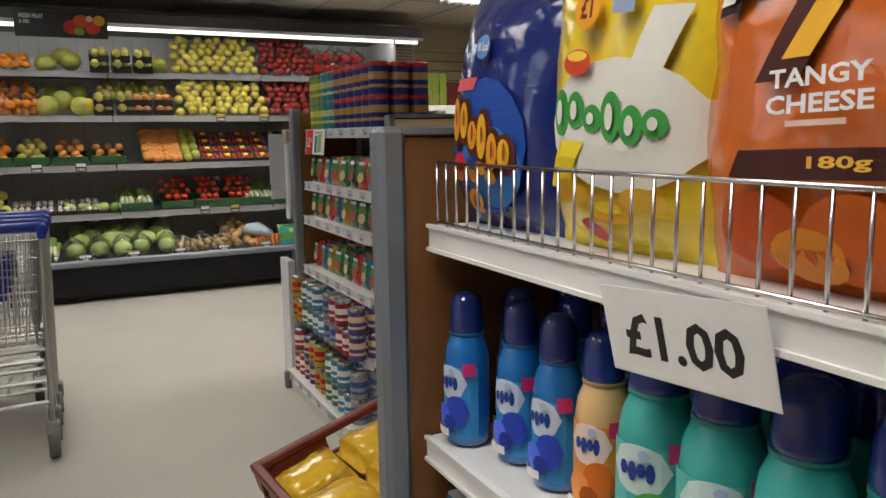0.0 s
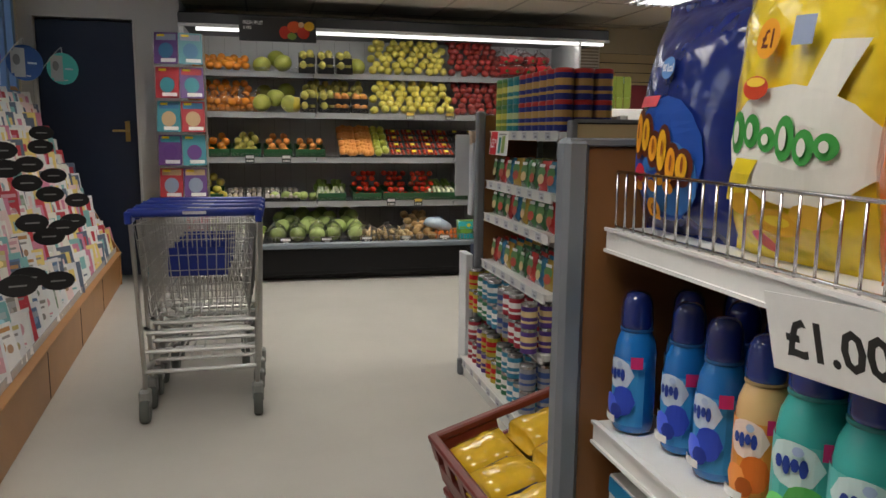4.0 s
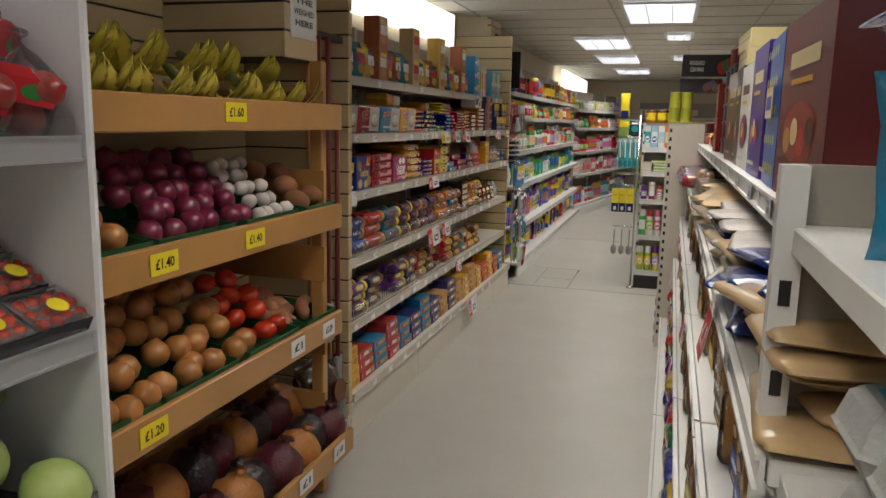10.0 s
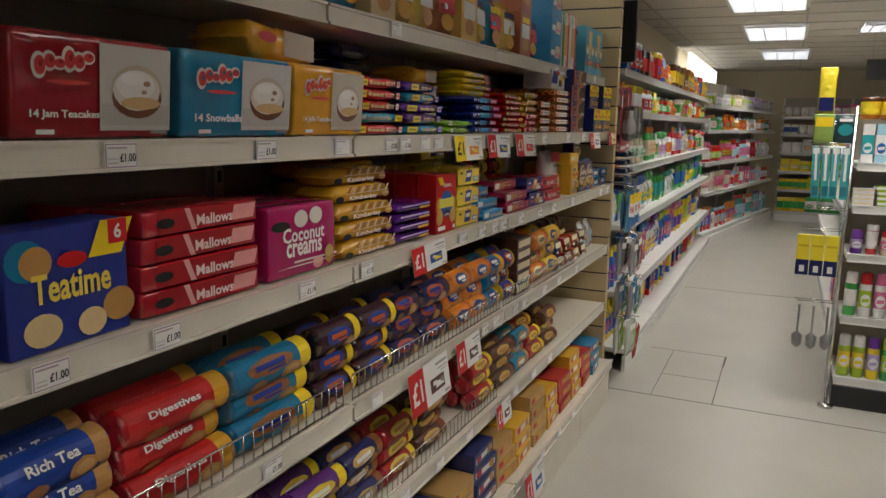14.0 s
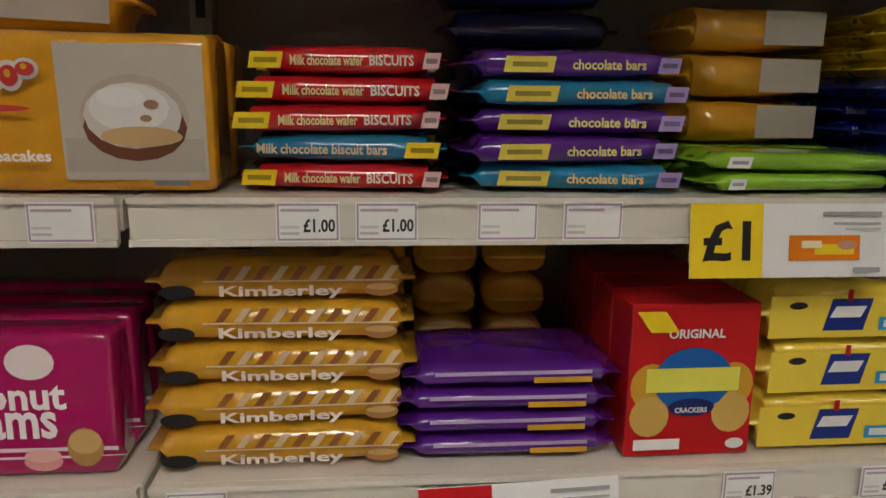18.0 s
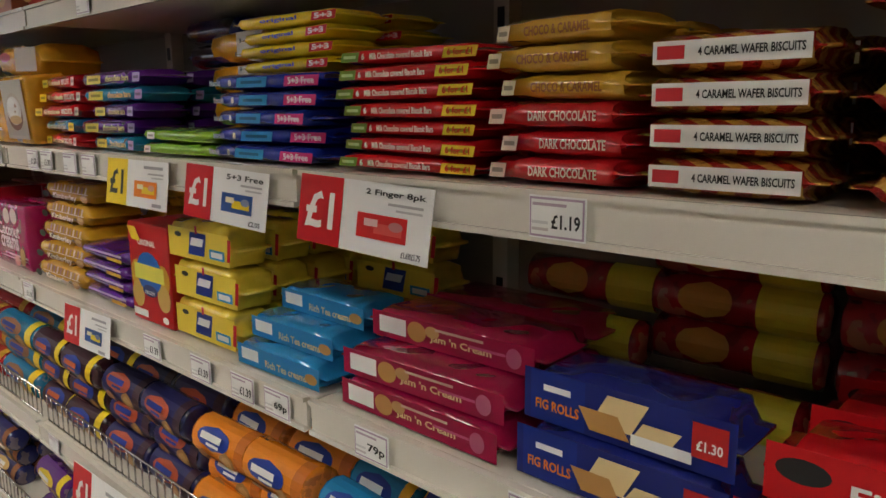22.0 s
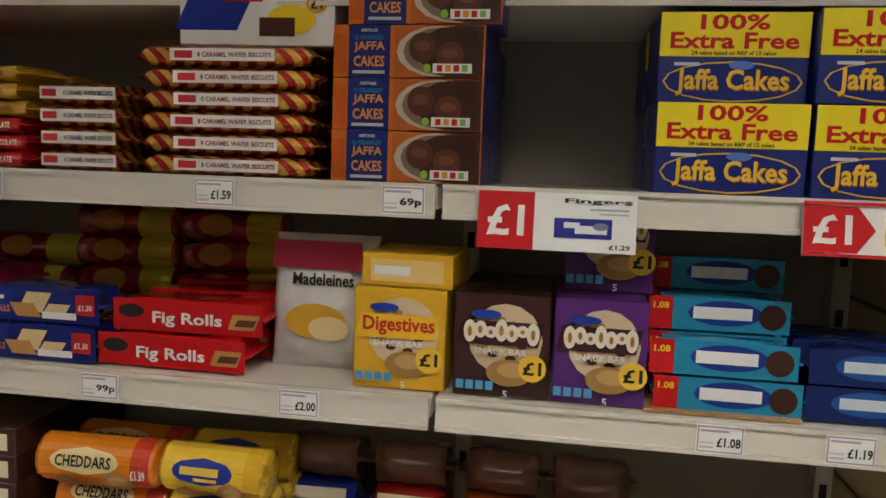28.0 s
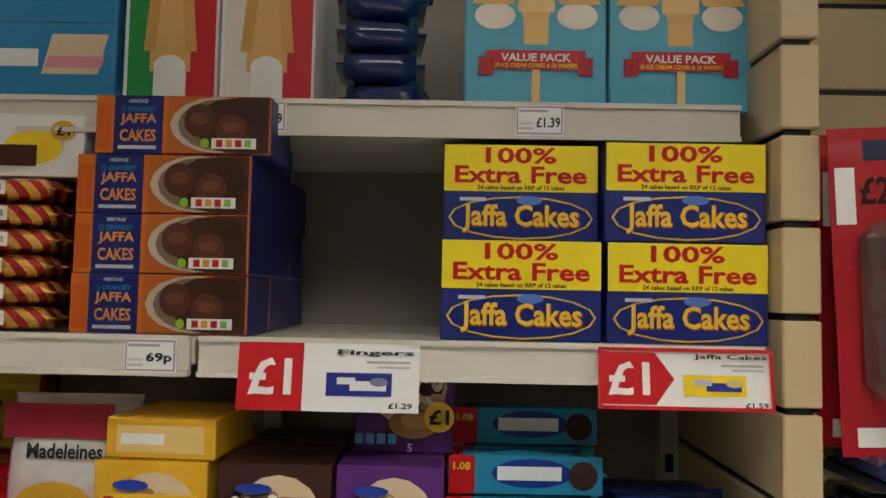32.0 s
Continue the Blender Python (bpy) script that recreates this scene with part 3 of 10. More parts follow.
def bar_pack(x0, x1, z, y, col, marks, h=.021, d=.10, name="chocolate_bar_pack", label="", rz=None, seed=0):
    w = x1 - x0
    items = []
    for cx, ww, c, *word in marks:
        if word:
            items.append(("t", cx * w, h * .47, ww * w, h * .34, c, word[0]))
        else:
            items.append(("r", cx * w, h * .46, ww * w, h * .52, c, .0015))
            items.append(("r", cx * w, h * .46, ww * w * .7, h * .16, tuple(v * .4 for v in c) if sum(c) > .9 else tuple(min(.8, v * 1.5 + .25) for v in c)))
    goods(name, label, "biscuit pack", pack_mesh(round(w, 3), d, h, col, 3.2, seed), pose((x0 + x1) / 2, y, z, 0, JIT.uniform(-.6, .6), JIT.uniform(-3, 3) if rz is None else rz), label[:20], prints(*items))


def bar_stack(x0, x1, z, cols, label, h=.022, deep=3, y=0.035, d=.10):
    for j in range(deep):
        for k, (col, marks) in enumerate(cols):
            bar_pack(x0 + JIT.uniform(-.008, .008), x1 + JIT.uniform(-.008, .008), z + k * h, y + j * (d + .008) + JIT.uniform(0, .012), col, marks, h * 1.04, d, label=label, seed=k % 3, rz=JIT.uniform(-5, 5))


red_m = [(-.40, .16, Y_), (-.10, .36, (.75, .6, .3), "Milk chocolate wafer"), (.22, .22, (.75, .6, .5), "BISCUITS"), (.42, .08, (.75, .5, .5))]
blue_m = [(-.1, .62, (.6, .58, .4), "Milk chocolate biscuit bars"), (.38, .16, Y_)]
bar_stack(.095, .295, ZA, [(R_, red_m), (TE, blue_m), (R_, red_m), (R_, red_m), (R_, red_m)], "red and blue chocolate wafer packs in a pile", .027)
pm = [(-.22, .22, (.75, .62, .1)), (.14, .34, (.75, .6, .25), "chocolate bars"), (.42, .1, (.4, .3, .6))]
bar_stack(.305, .525, ZA, [(TE, pm), (PU, pm), (PU, pm), (TE, pm), (PU, pm)], "purple and blue chocolate bar packs in a pile", .027)
bar_stack(.535, .765, ZA, [(GRN, [(-.35, .08, W)]), (GRN, [(-.3, .1, W)])], "green chocolate bar packs lying flat", .02)
for k in range(3):
    goods("teacake_pack", "orange film pack of teacakes lying at the back", "biscuit pack", pack_mesh(.17, .14, .05, (.75, .36, .02), 4, 9), pose(.64, .15, ZA + .04 + .051 * k), "teacake packs", prints(("r", .045, .026, .07, .036, (.55, .50, .42))))
    goods("teacake_pack", "dark blue film pack of biscuits at the back", "biscuit pack", pack_mesh(.22, .1, .045, N, 4, 5), pose(.42 - .01 * k, .25, ZA + .1 + .046 * k), "teacake packs")
bm_ = [(-.08, .26, (.04, .3, .62)), (-.27, .025, W, "8"), (.33, .26, (.62, .03, .2)), (.33, .2, W, "5+3 Free"), (-.40, .1, (.5, .55, .7), "biscuit")]
ym_ = [(-.02, .34, (.02, .05, .35), "original"), (.38, .2, R_), (.38, .15, W, "5+3"), (-.44, .025, DK, "8")]
bar_stack(.75, .99, ZA, [(BLU, bm_)] * 5, "blue and pink chocolate wafer packs in a pile", .023)
bar_stack(.755, .985, ZA + .115, [(Y_, ym_)] * 4, "yellow chocolate wafer packs on the pile", .019, deep=2, y=.07)
rm = [(-.36, .13, (.12, .22, .02)), (-.26, .022, W, "6"), (-.0, .42, (.8, .65, .6), "Milk Chocolate covered Biscuit Bars"), (.38, .2, (.80, .62, .04)), (.38, .15, R_, "6 for £1")]
bar_stack(1.02, 1.24, ZA, [(R_, rm)] * 7, "red chocolate biscuit bar packs in a pile", .019)
cm = [(0.02, .5, (.32, .12, .02), "CHOCO & CARAMEL"), (-.40, .1, (.7, .6, .4))]
dm = [(.08, .46, (.8, .6, .5), "DARK CHOCOLATE"), (-.38, .12, (.8, .6, .5))]
bar_stack(1.25, 1.40, ZA, [(R_, dm), (R_, dm), (R_, dm), (GO, cm), (GO, cm), (GO, cm)], "gold and red chocolate caramel packs in a pile", .0245)
wm = [(0, .84, W), (-.34, .14, (.6, .05, .05)), (.06, .56, (.62, .3, .3))]
FOIL = mat("red_gold_foil", (.42, .03, .02), .2, .55, .15, 42, .5)
fw = FOIL.node_tree.nodes.new("ShaderNodeTexWave")
fw.bands_direction = "DIAGONAL"
fw.inputs["Scale"].default_value = 24
fr_ramp = FOIL.node_tree.nodes.new("ShaderNodeValToRGB")
fr_ramp.color_ramp.interpolation = "CONSTANT"
fr_ramp.color_ramp.elements[0].color, fr_ramp.color_ramp.elements[1].color = (.40, .025, .02, 1), (.72, .42, .08, 1)
fr_ramp.color_ramp.elements[1].position = .5
fc_tc = FOIL.node_tree.nodes.new("ShaderNodeTexCoord")
FOIL.node_tree.links.new(fc_tc.outputs["Object"], fw.inputs["Vector"])
FOIL.node_tree.links.new(fw.outputs["Fac"], fr_ramp.inputs[0])
FOIL.node_tree.links.new(fr_ramp.outputs[0], FOIL.node_tree.nodes["Principled BSDF"].inputs["Base Color"])
for j in range(3):
    for k in range(4):
        goods("wafer_pack", "red striped foil pack of four caramel wafers", "biscuit pack", pack_mesh(.145, .10, .03, (.55, .16, .03), 3.4, k % 2, material=FOIL), pose(1.478, .035 + j * .11, ZA + k * .031, 0, 0, JIT.uniform(-2, 2)), "four-wafer packs", prints(("r", 0, .015, .115, .017, W), ("r", -.043, .015, .022, .010, (.6, .04, .05)), ("t", .016, .015, .075, .0065, DK, "4 CARAMEL WAFER BISCUITS")))
    for k in range(6):
        goods("wafer_pack", "red and gold striped foil pack of eight caramel wafers", "biscuit pack", pack_mesh(.27, .10, .029, (.55, .16, .03), 3.4, k % 3, material=FOIL), pose(1.698 + JIT.uniform(-.004, .004), .03 + j * .11, ZA + k * .0295, 0, 0, JIT.uniform(-1, 1)), "eight-wafer packs", prints(("r", 0, .0145, .15, .016, W), ("r", -.055, .0145, .026, .010, (.6, .04, .05)), ("t", .018, .0145, .105, .0065, (.2, .02, .02), "8 CARAMEL WAFER BISCUITS")))
goods("biscuit_box", "blue and white biscuit box lying on the wafer packs", "biscuit box", carton_mesh(.22, .12, .075, W), pose(1.73, .06, ZA + .179, 0, 0, 2), "", prints(("r", -.06, .045, .09, .05, BLU, .012), ("e", .05, .035, .07, .04, Y_), ("r", .03, .025, .05, .025, BR), ("e", .085, .055, .03, .024, GO), ("t", .085, .055, .016, .012, DK, "£1"), ("r", -.02, .064, .06, .012, R_)))
# jaffa cake cartons: orange and blue printed
jo_face = squeeze(.9, ("r", .0, .0335, .2215, .0665, (.60, .14, .01)), ("r", -.057, .0335, .062, .0665, (.012, .02, .15)), ("r", -.10, .03, .018, .05, (.55, .10, .01)), ("t", -.057, .039, .046, .014, (.70, .26, .06), "JAFFA"), ("t", -.057, .021, .046, .014, (.70, .26, .06), "CAKES"), ("t", -.057, .051, .044, .006, TE, "12 ORANGEY"), ("t", -.057, .060, .024, .004, (.6, .6, .6), "HERITAGE"), ("r", -.057, .007, .048, .004, (.5, .5, .5)), ("r", .045, .0335, .128, .064, (.46, .12, .02)), ("e", .045, .0335, .122, .064, (.50, .42, .34)), ("e", .050, .0335, .112, .060, (.20, .14, .10)), ("r", .088, .0335, .042, .064, (.06, .022, .012)), ("e", .062, .033, .092, .062, (.045, .015, .008)), ("e", .083, .050, .040, .028, (.04, .013, .007)), ("e", .022, .038, .040, .038, (.085, .026, .014)), ("e", .062, .028, .040, .036, (.10, .032, .016)), ("e", .022, .040, .024, .014, (.14, .05, .026)), ("e", .062, .031, .024, .012, (.16, .06, .03)), ("r", .066, .012, .056, .012, W), ("r", .048, .012, .008, .008, R_), ("r", .060, .012, .008, .008, GO), ("r", .072, .012, .008, .008, R_), ("r", .084, .012, .008, .008, (.2, .5, .1)), ("e", .030, .012, .011, .011, GRN))
for j in range(3):
    for k in range(4):
        off = .02 if k == 3 else 0
        goods("jaffa_cake_box", "orange and navy jaffa cake carton in a pile", "biscuit box", carton_mesh(.200, .095, .067, (.012, .02, .15)), pose(1.949 + off * (1 - j), .03 + j * .10, ZA + .0675 * k, 0, 0, JIT.uniform(-1.5, 1.5)), "orange jaffa cake boxes", jo_face)
jb_face = prints(("r", 0, .0845, .177, .054, (.86, .70, .02)), ("t", 0, .0995, .082, .019, R_, "100%"), ("t", 0, .077, .152, .020, R_, "Extra Free"), ("t", 0, .062, .10, .005, DK, "24 cakes based on RRP of 12 cakes"), ("e", 0, .027, .166, .050, (.75, .45, .05)), ("e", 0, .027, .161, .046, (.008, .02, .17)), ("t", 0.001, .0245, .136, .034, (.30, .06, .02), "Jaffa Cakes"), ("t", 0, .026, .134, .033, (.86, .52, .04), "Jaffa Cakes"), ("e", .01, .047, .03, .011, (.1, .2, .6)), ("r", -.055, .048, .03, .004, (.6, .6, .7)))
for j in range(2):
    for k in range(2):
        for i, xc in enumerate((2.352, 2.536)):
            goods("jaffa_cake_box", "yellow and navy double jaffa cake carton in a pile", "biscuit box", carton_mesh(.178, .13, .112, (.008, .02, .17)), pose(xc + JIT.uniform(-.002, .002), .03 + j * .14 + (.025 if (k and not i) else 0), ZA + .1125 * k, 0, 0, JIT.uniform(-.5, .5)), "double jaffa cake boxes", jb_face)

# shelf B ------------------------------------------------------------------
goods("biscuit_pack", "red and yellow sixteen biscuit pack on the shelf", "biscuit pack", pack_mesh(.2, .09, .15, (.45, .02, .03), 4.5, 4), pose(-.89, y0, ZB, 3, 0, 4), "", prints(("r", 0, .115, .17, .05, Y_), ("t", 0, .115, .13, .025, DK, "x16 BISCUITS"), ("t", 0, .06, .13, .025, (.8, .7, .65), "CRACKERS"), ("r", .06, .02, .05, .015, W)))
goods("biscuit_box", "blue assorted tea biscuit box with yellow corner", "biscuit box", carton_mesh(.20, .07, .165, (.012, .03, .25)), pose(-.685, y0, ZB, 0, 0, 3), "", prints(("e", -.07, .125, .06, .055, TE), ("e", -.055, .12, .05, .045, TAN), ("e", .08, .04, .06, .05, TAN), ("e", -.05, .03, .06, .045, CRM), ("e", .03, .025, .05, .04, CRM), ("r", .07, .14, .06, .05, Y_, .012), ("r", .082, .147, .035, .035, R_), ("t", .082, .147, .014, .022, W, "6"), ("t", 0, .085, .13, .04, (.85, .65, .1), "Teatime"), ("e", 0, .118, .05, .022, R_)))
mall = prints(("r", .01, .021, .24, .035, (.35, .012, .02)), ("t", .02, .018, .09, .018, (.85, .7, .7), "Mallows"), ("r", .095, .022, .06, .026, (.8, .35, .35), .004), ("e", -.095, .02, .04, .016, DK), ("r", -.04, .022, .012, .036, (.75, .4, .4), -.008))
stack(-.56, -.28, y0, ZB, 4, .042, "biscuit_pack", "red film tray of mallow biscuits in a pile", "biscuit pack", brick_mesh(.275, .12, .042, (.42, .012, .025), 2), mall, 2, .13)
coc = prints(("e", -.075, .105, .06, .02, DK), ("e", -.01, .115, .045, .035, (.8, .7, .68)), ("e", .04, .118, .045, .035, (.8, .7, .68)), ("t", .0, .085, .14, .03, (.9, .8, .85), "Coconut"), ("t", .0, .055, .12, .028, (.9, .8, .85), "creams"), ("r", .04, .03, .15, .004, (.8, .6, .7), .0), ("r", .02, .022, .16, .0025, (.8, .6, .7), .03), ("e", .045, .018, .036, .020, (.72, .30, .30)), ("e", .045, .024, .034, .014, (.80, .45, .42)), ("e", .085, .032, .034, .040, (.45, .24, .08)), ("e", .085, .038, .030, .026, (.62, .40, .16)))
stack(-.255, -.03, y0, ZB, 1, .14, "biscuit_pack", "magenta tray pack of coconut creams", "biscuit pack", brick_mesh(.225, .055, .145, MAG, 1), coc, 4, .06)
kim = prints(*[("r", -.055 + .018 * q, .030, .008, .014, (.72, .55, .30) if q % 2 else (.32, .12, .03), .005) for q in range(10)], ("r", .02, .0225, .19, .0015, (.75, .6, .4), .0), ("t", .0, .011, .12, .014, (.85, .75, .6), "Kimberley"), ("e", -.1, .012, .035, .014, DK), ("e", .098, .014, .034, .016, (.42, .20, .06)), ("e", .098, .016, .030, .007, (.62, .38, .14)))
stack(-.005, .265, y0, ZB, 5, .041, "biscuit_pack", "golden film pack of sandwich biscuits in a pile", "biscuit pack", pack_mesh(.265, .11, .042, (.62, .32, .02), 4, 5), kim, 1, .13, step=.008)
stack(.25, .46, .03, ZB, 4, .026, "biscuit_pack", "purple film biscuit pack lying flat", "biscuit pack", pack_mesh(.225, .14, .027, PU, 3, 3), prints(("r", 0, .018, .16, .004, (.5, .35, .6)), ("r", .05, .01, .06, .006, GO)), 1)
for i in range(3):
    for k in range(5):
        goods("biscuit_pack", "golden film pack seen end-on behind others", "biscuit pack", pack_mesh(.2, .075, .05, (.62, .32, .02), 3, 6), pose(.26 + .085 * i, .28, ZB + .052 * k, 0, 0, 88), "end-on golden packs")
rz = prints(("r", 0, .082, .134, .16, (.52, .008, .012)), ("e", -.044, .078, .044, .05, GO), ("e", .044, .078, .044, .05, GO), ("e", -.044, .045, .042, .045, (.62, .40, .10)), ("e", .044, .048, .042, .045, (.62, .40, .10)), ("e", 0, .085, .085, .07, (.01, .12, .42)), ("r", 0, .085, .10, .026, (.75, .72, .1)), ("e", 0, .055, .05, .02, (.008, .02, .12)), ("t", 0, .052, .035, .006, W, "CRACKERS"), ("t", 0, .135, .06, .010, W, "ORIGINAL"), ("r", -.042, .148, .03, .022, Y_, -.008), ("r", -.035, .015, .05, .012, W), ("e", .05, .014, .02, .012, W))
for j in range(4):
    goods("cracker_box", "red cracker carton with blue and yellow badge", "biscuit box", carton_mesh(.136, .06, .166, (.52, .008, .012)), pose(.545, .03 + j * .065, ZB, 0, 0, JIT.uniform(-2, 2)), "cracker boxes", rz)
tuc = prints(("r", 0, .028, .17, .045, (.82, .62, .06)), ("e", -.055, .04, .02, .008, DK), ("r", .0, .03, .045, .034, (.01, .03, .22), .004), ("r", .0, .033, .034, .012, W, .003), ("r", .0, .051, .006, .012, R_), ("r", .055, .02, .04, .014, SKY), ("r", .055, .02, .03, .008, W), ("r", .088, .03, .008, .032, R_, .002))
stack(.615, .805, y0, ZB, 3, .061, "cracker_pack", "yellow film cracker pack in a pile", "biscuit pack", pack_mesh(.195, .065, .061, (.82, .60, .05), 4.5, 2), tuc, 4, .07)
fb_ = prints(("r", 0, .015, .18, .028, (.02, .22, .50)), ("t", .02, .012, .09, .010, CRM, "Rich Tea creams"), ("r", -.06, .017, .04, .016, W), ("e", .075, .014, .025, .014, TAN))
stack(.815, 1.0, .02, ZB, 1, .034, "biscuit_pack", "light blue film pack of rich tea creams", "biscuit pack", pack_mesh(.20, .08, .034, (.02, .26, .56), 5, 1), fb_)
stack(.82, 1.0, .045, ZB + .034, 1, .034, "biscuit_pack", "light blue film pack of rich tea creams", "biscuit pack", pack_mesh(.20, .08, .034, (.02, .26, .56), 5, 1), fb_)
stack(.83, 1.01, .085, ZB + .068, 1, .034, "biscuit_pack", "light blue film pack of rich tea creams", "biscuit pack", pack_mesh(.20, .08, .034, (.02, .26, .56), 5, 1), fb_)
stack(.82, 1.0, .13, ZB, 2, .034, "biscuit_pack", "light blue film pack of rich tea creams", "biscuit pack", pack_mesh(.20, .08, .034, (.02, .26, .56), 5, 1), fb_)
stack(.80, 1.0, .24, ZB, 4, .061, "cracker_pack", "yellow film cracker pack in a pile", "biscuit pack", pack_mesh(.195, .065, .061, (.82, .60, .05), 4.5, 2), tuc, 1)
fm_ = prints(("r", 0, .017, .24, .031, (.30, .006, .05)), ("t", .02, .014, .09, .011, CRM, "Jam 'n Cream"), ("r", -.085, .018, .045, .02, W), ("e", -.045, .018, .03, .024, TAN), ("e", .095, .017, .020, .022, (.45, .12, .2)), ("e", -.02, .022, .022, .014, (.5, .3, .12)), ("r", .02, .026, .07, .003, (.55, .4, .3)), ("r", .06, .018, .05, .003, (.5, .1, .2)))
for k, dy_ in ((0, .02), (1, .03), (2, .075)):
    stack(1.03, 1.285, dy_, ZB + .037 * k, 1, .037, "biscuit_pack", "maroon film pack of jam and cream biscuits", "biscuit pack", pack_mesh(.262, .09, .037, (.30, .006, .05), 5, 2), fm_, 2, .10)
fh_ = prints(("r", 0, .026, .205, .05, (.012, .02, .16)), ("r", -.065, .026, .06, .048, (.012, .03, .22)), ("t", -.065, .018, .048, .010, O_, "FIG ROLLS"), ("r", -.065, .035, .03, .006, W), ("r", .0, .03, .04, .03, CRM, .008), ("r", -.015, .018, .04, .02, TAN, -.006), ("r", .035, .02, .035, .018, CRM, .006), ("r", .04, .012, .055, .010, W), ("r", .082, .03, .03, .03, (.45, .02, .02)), ("t", .082, .026, .022, .009, W, "£1.30"))
stack(1.305, 1.50, .025, ZB, 2, .053, "biscuit_pack", "navy film pack of fig rolls with cream pieces", "biscuit pack", pack_mesh(.21, .08, .053, (.012, .02, .16), 5, 3), fh_, 1, step=.015)
fr2 = prints(("r", 0, .025, .225, .046, (.52, .008, .015)), ("e", -.085, .03, .04, .02, DK), ("t", .0, .02, .105, .022, W, "Fig Rolls"), ("r", .085, .022, .04, .022, TAN, .004), ("r", .088, .021, .028, .010, (.12, .04, .02), .003))
for k, dy_ in ((0, .03), (1, .045)):
    stack(1.51 + .02 * k, 1.72 + .02 * k, dy_, ZB + .049 * k, 1, .049, "biscuit_pack", "red film pack of fig rolls in a pile", "biscuit pack", pack_mesh(.23, .085, .049, (.52, .008, .015), 5, 4), fr2, 3, .095)
for i, (xx, n) in enumerate(((1.22, 2), (1.40, 5), (1.60, 4))):
    for k in range(n):
        goods("cookie_roll", "red and yellow film roll of cookies at the back", "biscuit pack", roll_mesh(.19, .027, (.28, .008, .012), 1), pose(xx, .27 - .05 * (k == 0), ZB + .052 * k + (.05 if i == 0 else 0), 0, 0, 2), "cookie rolls", wrap_mesh(.19, .027, (("r", .055, 0, .06, 170, (.55, .45, .03)), ("e", -.03, 10, .06, 90, (.45, .2, .03)))), "printed_wrap", 0)
goods("madeleine_bag", "white bag of madeleine cakes with red spotted top", "biscuit pack", bag_mesh(.16, .20, .09, (.66, .64, .62), 2), pose(1.815, .07, ZB, -5, 0, 0), "", prints(("r", 0, .17, .13, .04, (.35, .02, .05)), ("e", .0, .075, .09, .05, GO), ("e", .02, .065, .06, .035, CRM), ("t", .01, .135, .09, .018, DK, "Madeleines")))
for xx, col, n, lab in ((1.948, (.75, .42, .02), 1, "yellow"), (2.085, (.05, .014, .012), 1, "dark brown"), (2.212, (.10, .02, .18), 1, "purple")):
    w = .125 if lab != "purple" else .118
    crumbs = [("e", .005 + w * .30 * math.cos(q * 2.4) * (.5 + .5 * ((q * 7) % 5) / 5), .078 + .036 * math.sin(q * 2.4) * (.5 + .5 * ((q * 3) % 4) / 4), .014, .009, ((.45, .25, .09), (.10, .035, .015), (.62, .40, .18))[q % 3]) for q in range(15)]
    fce = prints(("e", .005, .078, w * .78, .095, (.72, .56, .36)), *crumbs, ("r", -.002, .0865, w * .86, .032, (.05, .015, .02) if lab != "yellow" else (.82, .5, .03), .004), *([("t", 0, .087, w * .78, .026, (.55, .03, .02), "Digestives")] if lab == "yellow" else [("e", -w * .33 + w * .11 * q, .088 + .003 * (q % 2), w * .135, .030 - .007 * (q % 3), (.84, .78, .66)) for q in range(7)] + [("e", -w * .33 + w * .11 * q, .088 + .003 * (q % 2), w * .045, .014 - .004 * (q % 3), (.45, .20, .04)) for q in range(7)]), ("e", -.02, .112, .04, .012, (.02, .05, .35)), ("t", .0, .064, w * .55, .009, W, "SNACK BAR"), ("e", .012, .036, .06, .036, (.40, .22, .07)), ("e", .016, .040, .04, .02, (.55, .34, .13)), ("e", .042, .044, .036, .036, (.86, .55, .05)), ("t", .042, .044, .024, .018, DK, "£1"), *[("r", -.052 + .013 * q, .018, .010, .012, (.10, .35, .62)) for q in range(4)], ("t", .008, .008, .006, .010, W, "5"))
    for j in range(4):
        goods("snack_bar_box", "%s snack bar carton with round biscuit picture" % lab, "biscuit box", carton_mesh(w, .05, .137, col), pose(xx, .03 + .055 * j, ZB, 0, 0, JIT.uniform(-1, 1)), "snack bar boxes", fce)
    if lab == "purple":
        goods("snack_bar_box", "%s snack bar carton with round biscuit picture" % lab, "biscuit box", carton_mesh(w, .05, .137, col), pose(xx + .01, .10, ZB + .138), "snack bar boxes", fce)
goods("snack_bar_box", "yellow snack bar carton lying on top", "biscuit box", carton_mesh(.125, .13, .045, (.75, .42, .02)), pose(1.955, .035, ZB + .138, 0, 0, -3), "", prints(("r", .0, .022, .10, .03, (.78, .55, .2)), ("r", -.02, .022, .05, .012, W)))
ore = prints(("r", 0, .024, .175, .044, (.02, .25, .42)), ("r", -.077, .024, .03, .044, R_), ("e", .005, .026, .095, .034, (.01, .04, .25)), ("r", .002, .026, .075, .016, W), ("e", .065, .024, .034, .034, (.05, .02, .015)), ("t", -.077, .034, .02, .009, Y_, "1.08"))
ord_ = prints(("r", 0, .024, .15, .044, (.008, .02, .12)), ("e", 0, .026, .09, .032, (.02, .10, .35)), ("r", 0, .026, .07, .014, (.6, .65, .7)), ("e", .055, .02, .034, .028, (.06, .02, .012)))
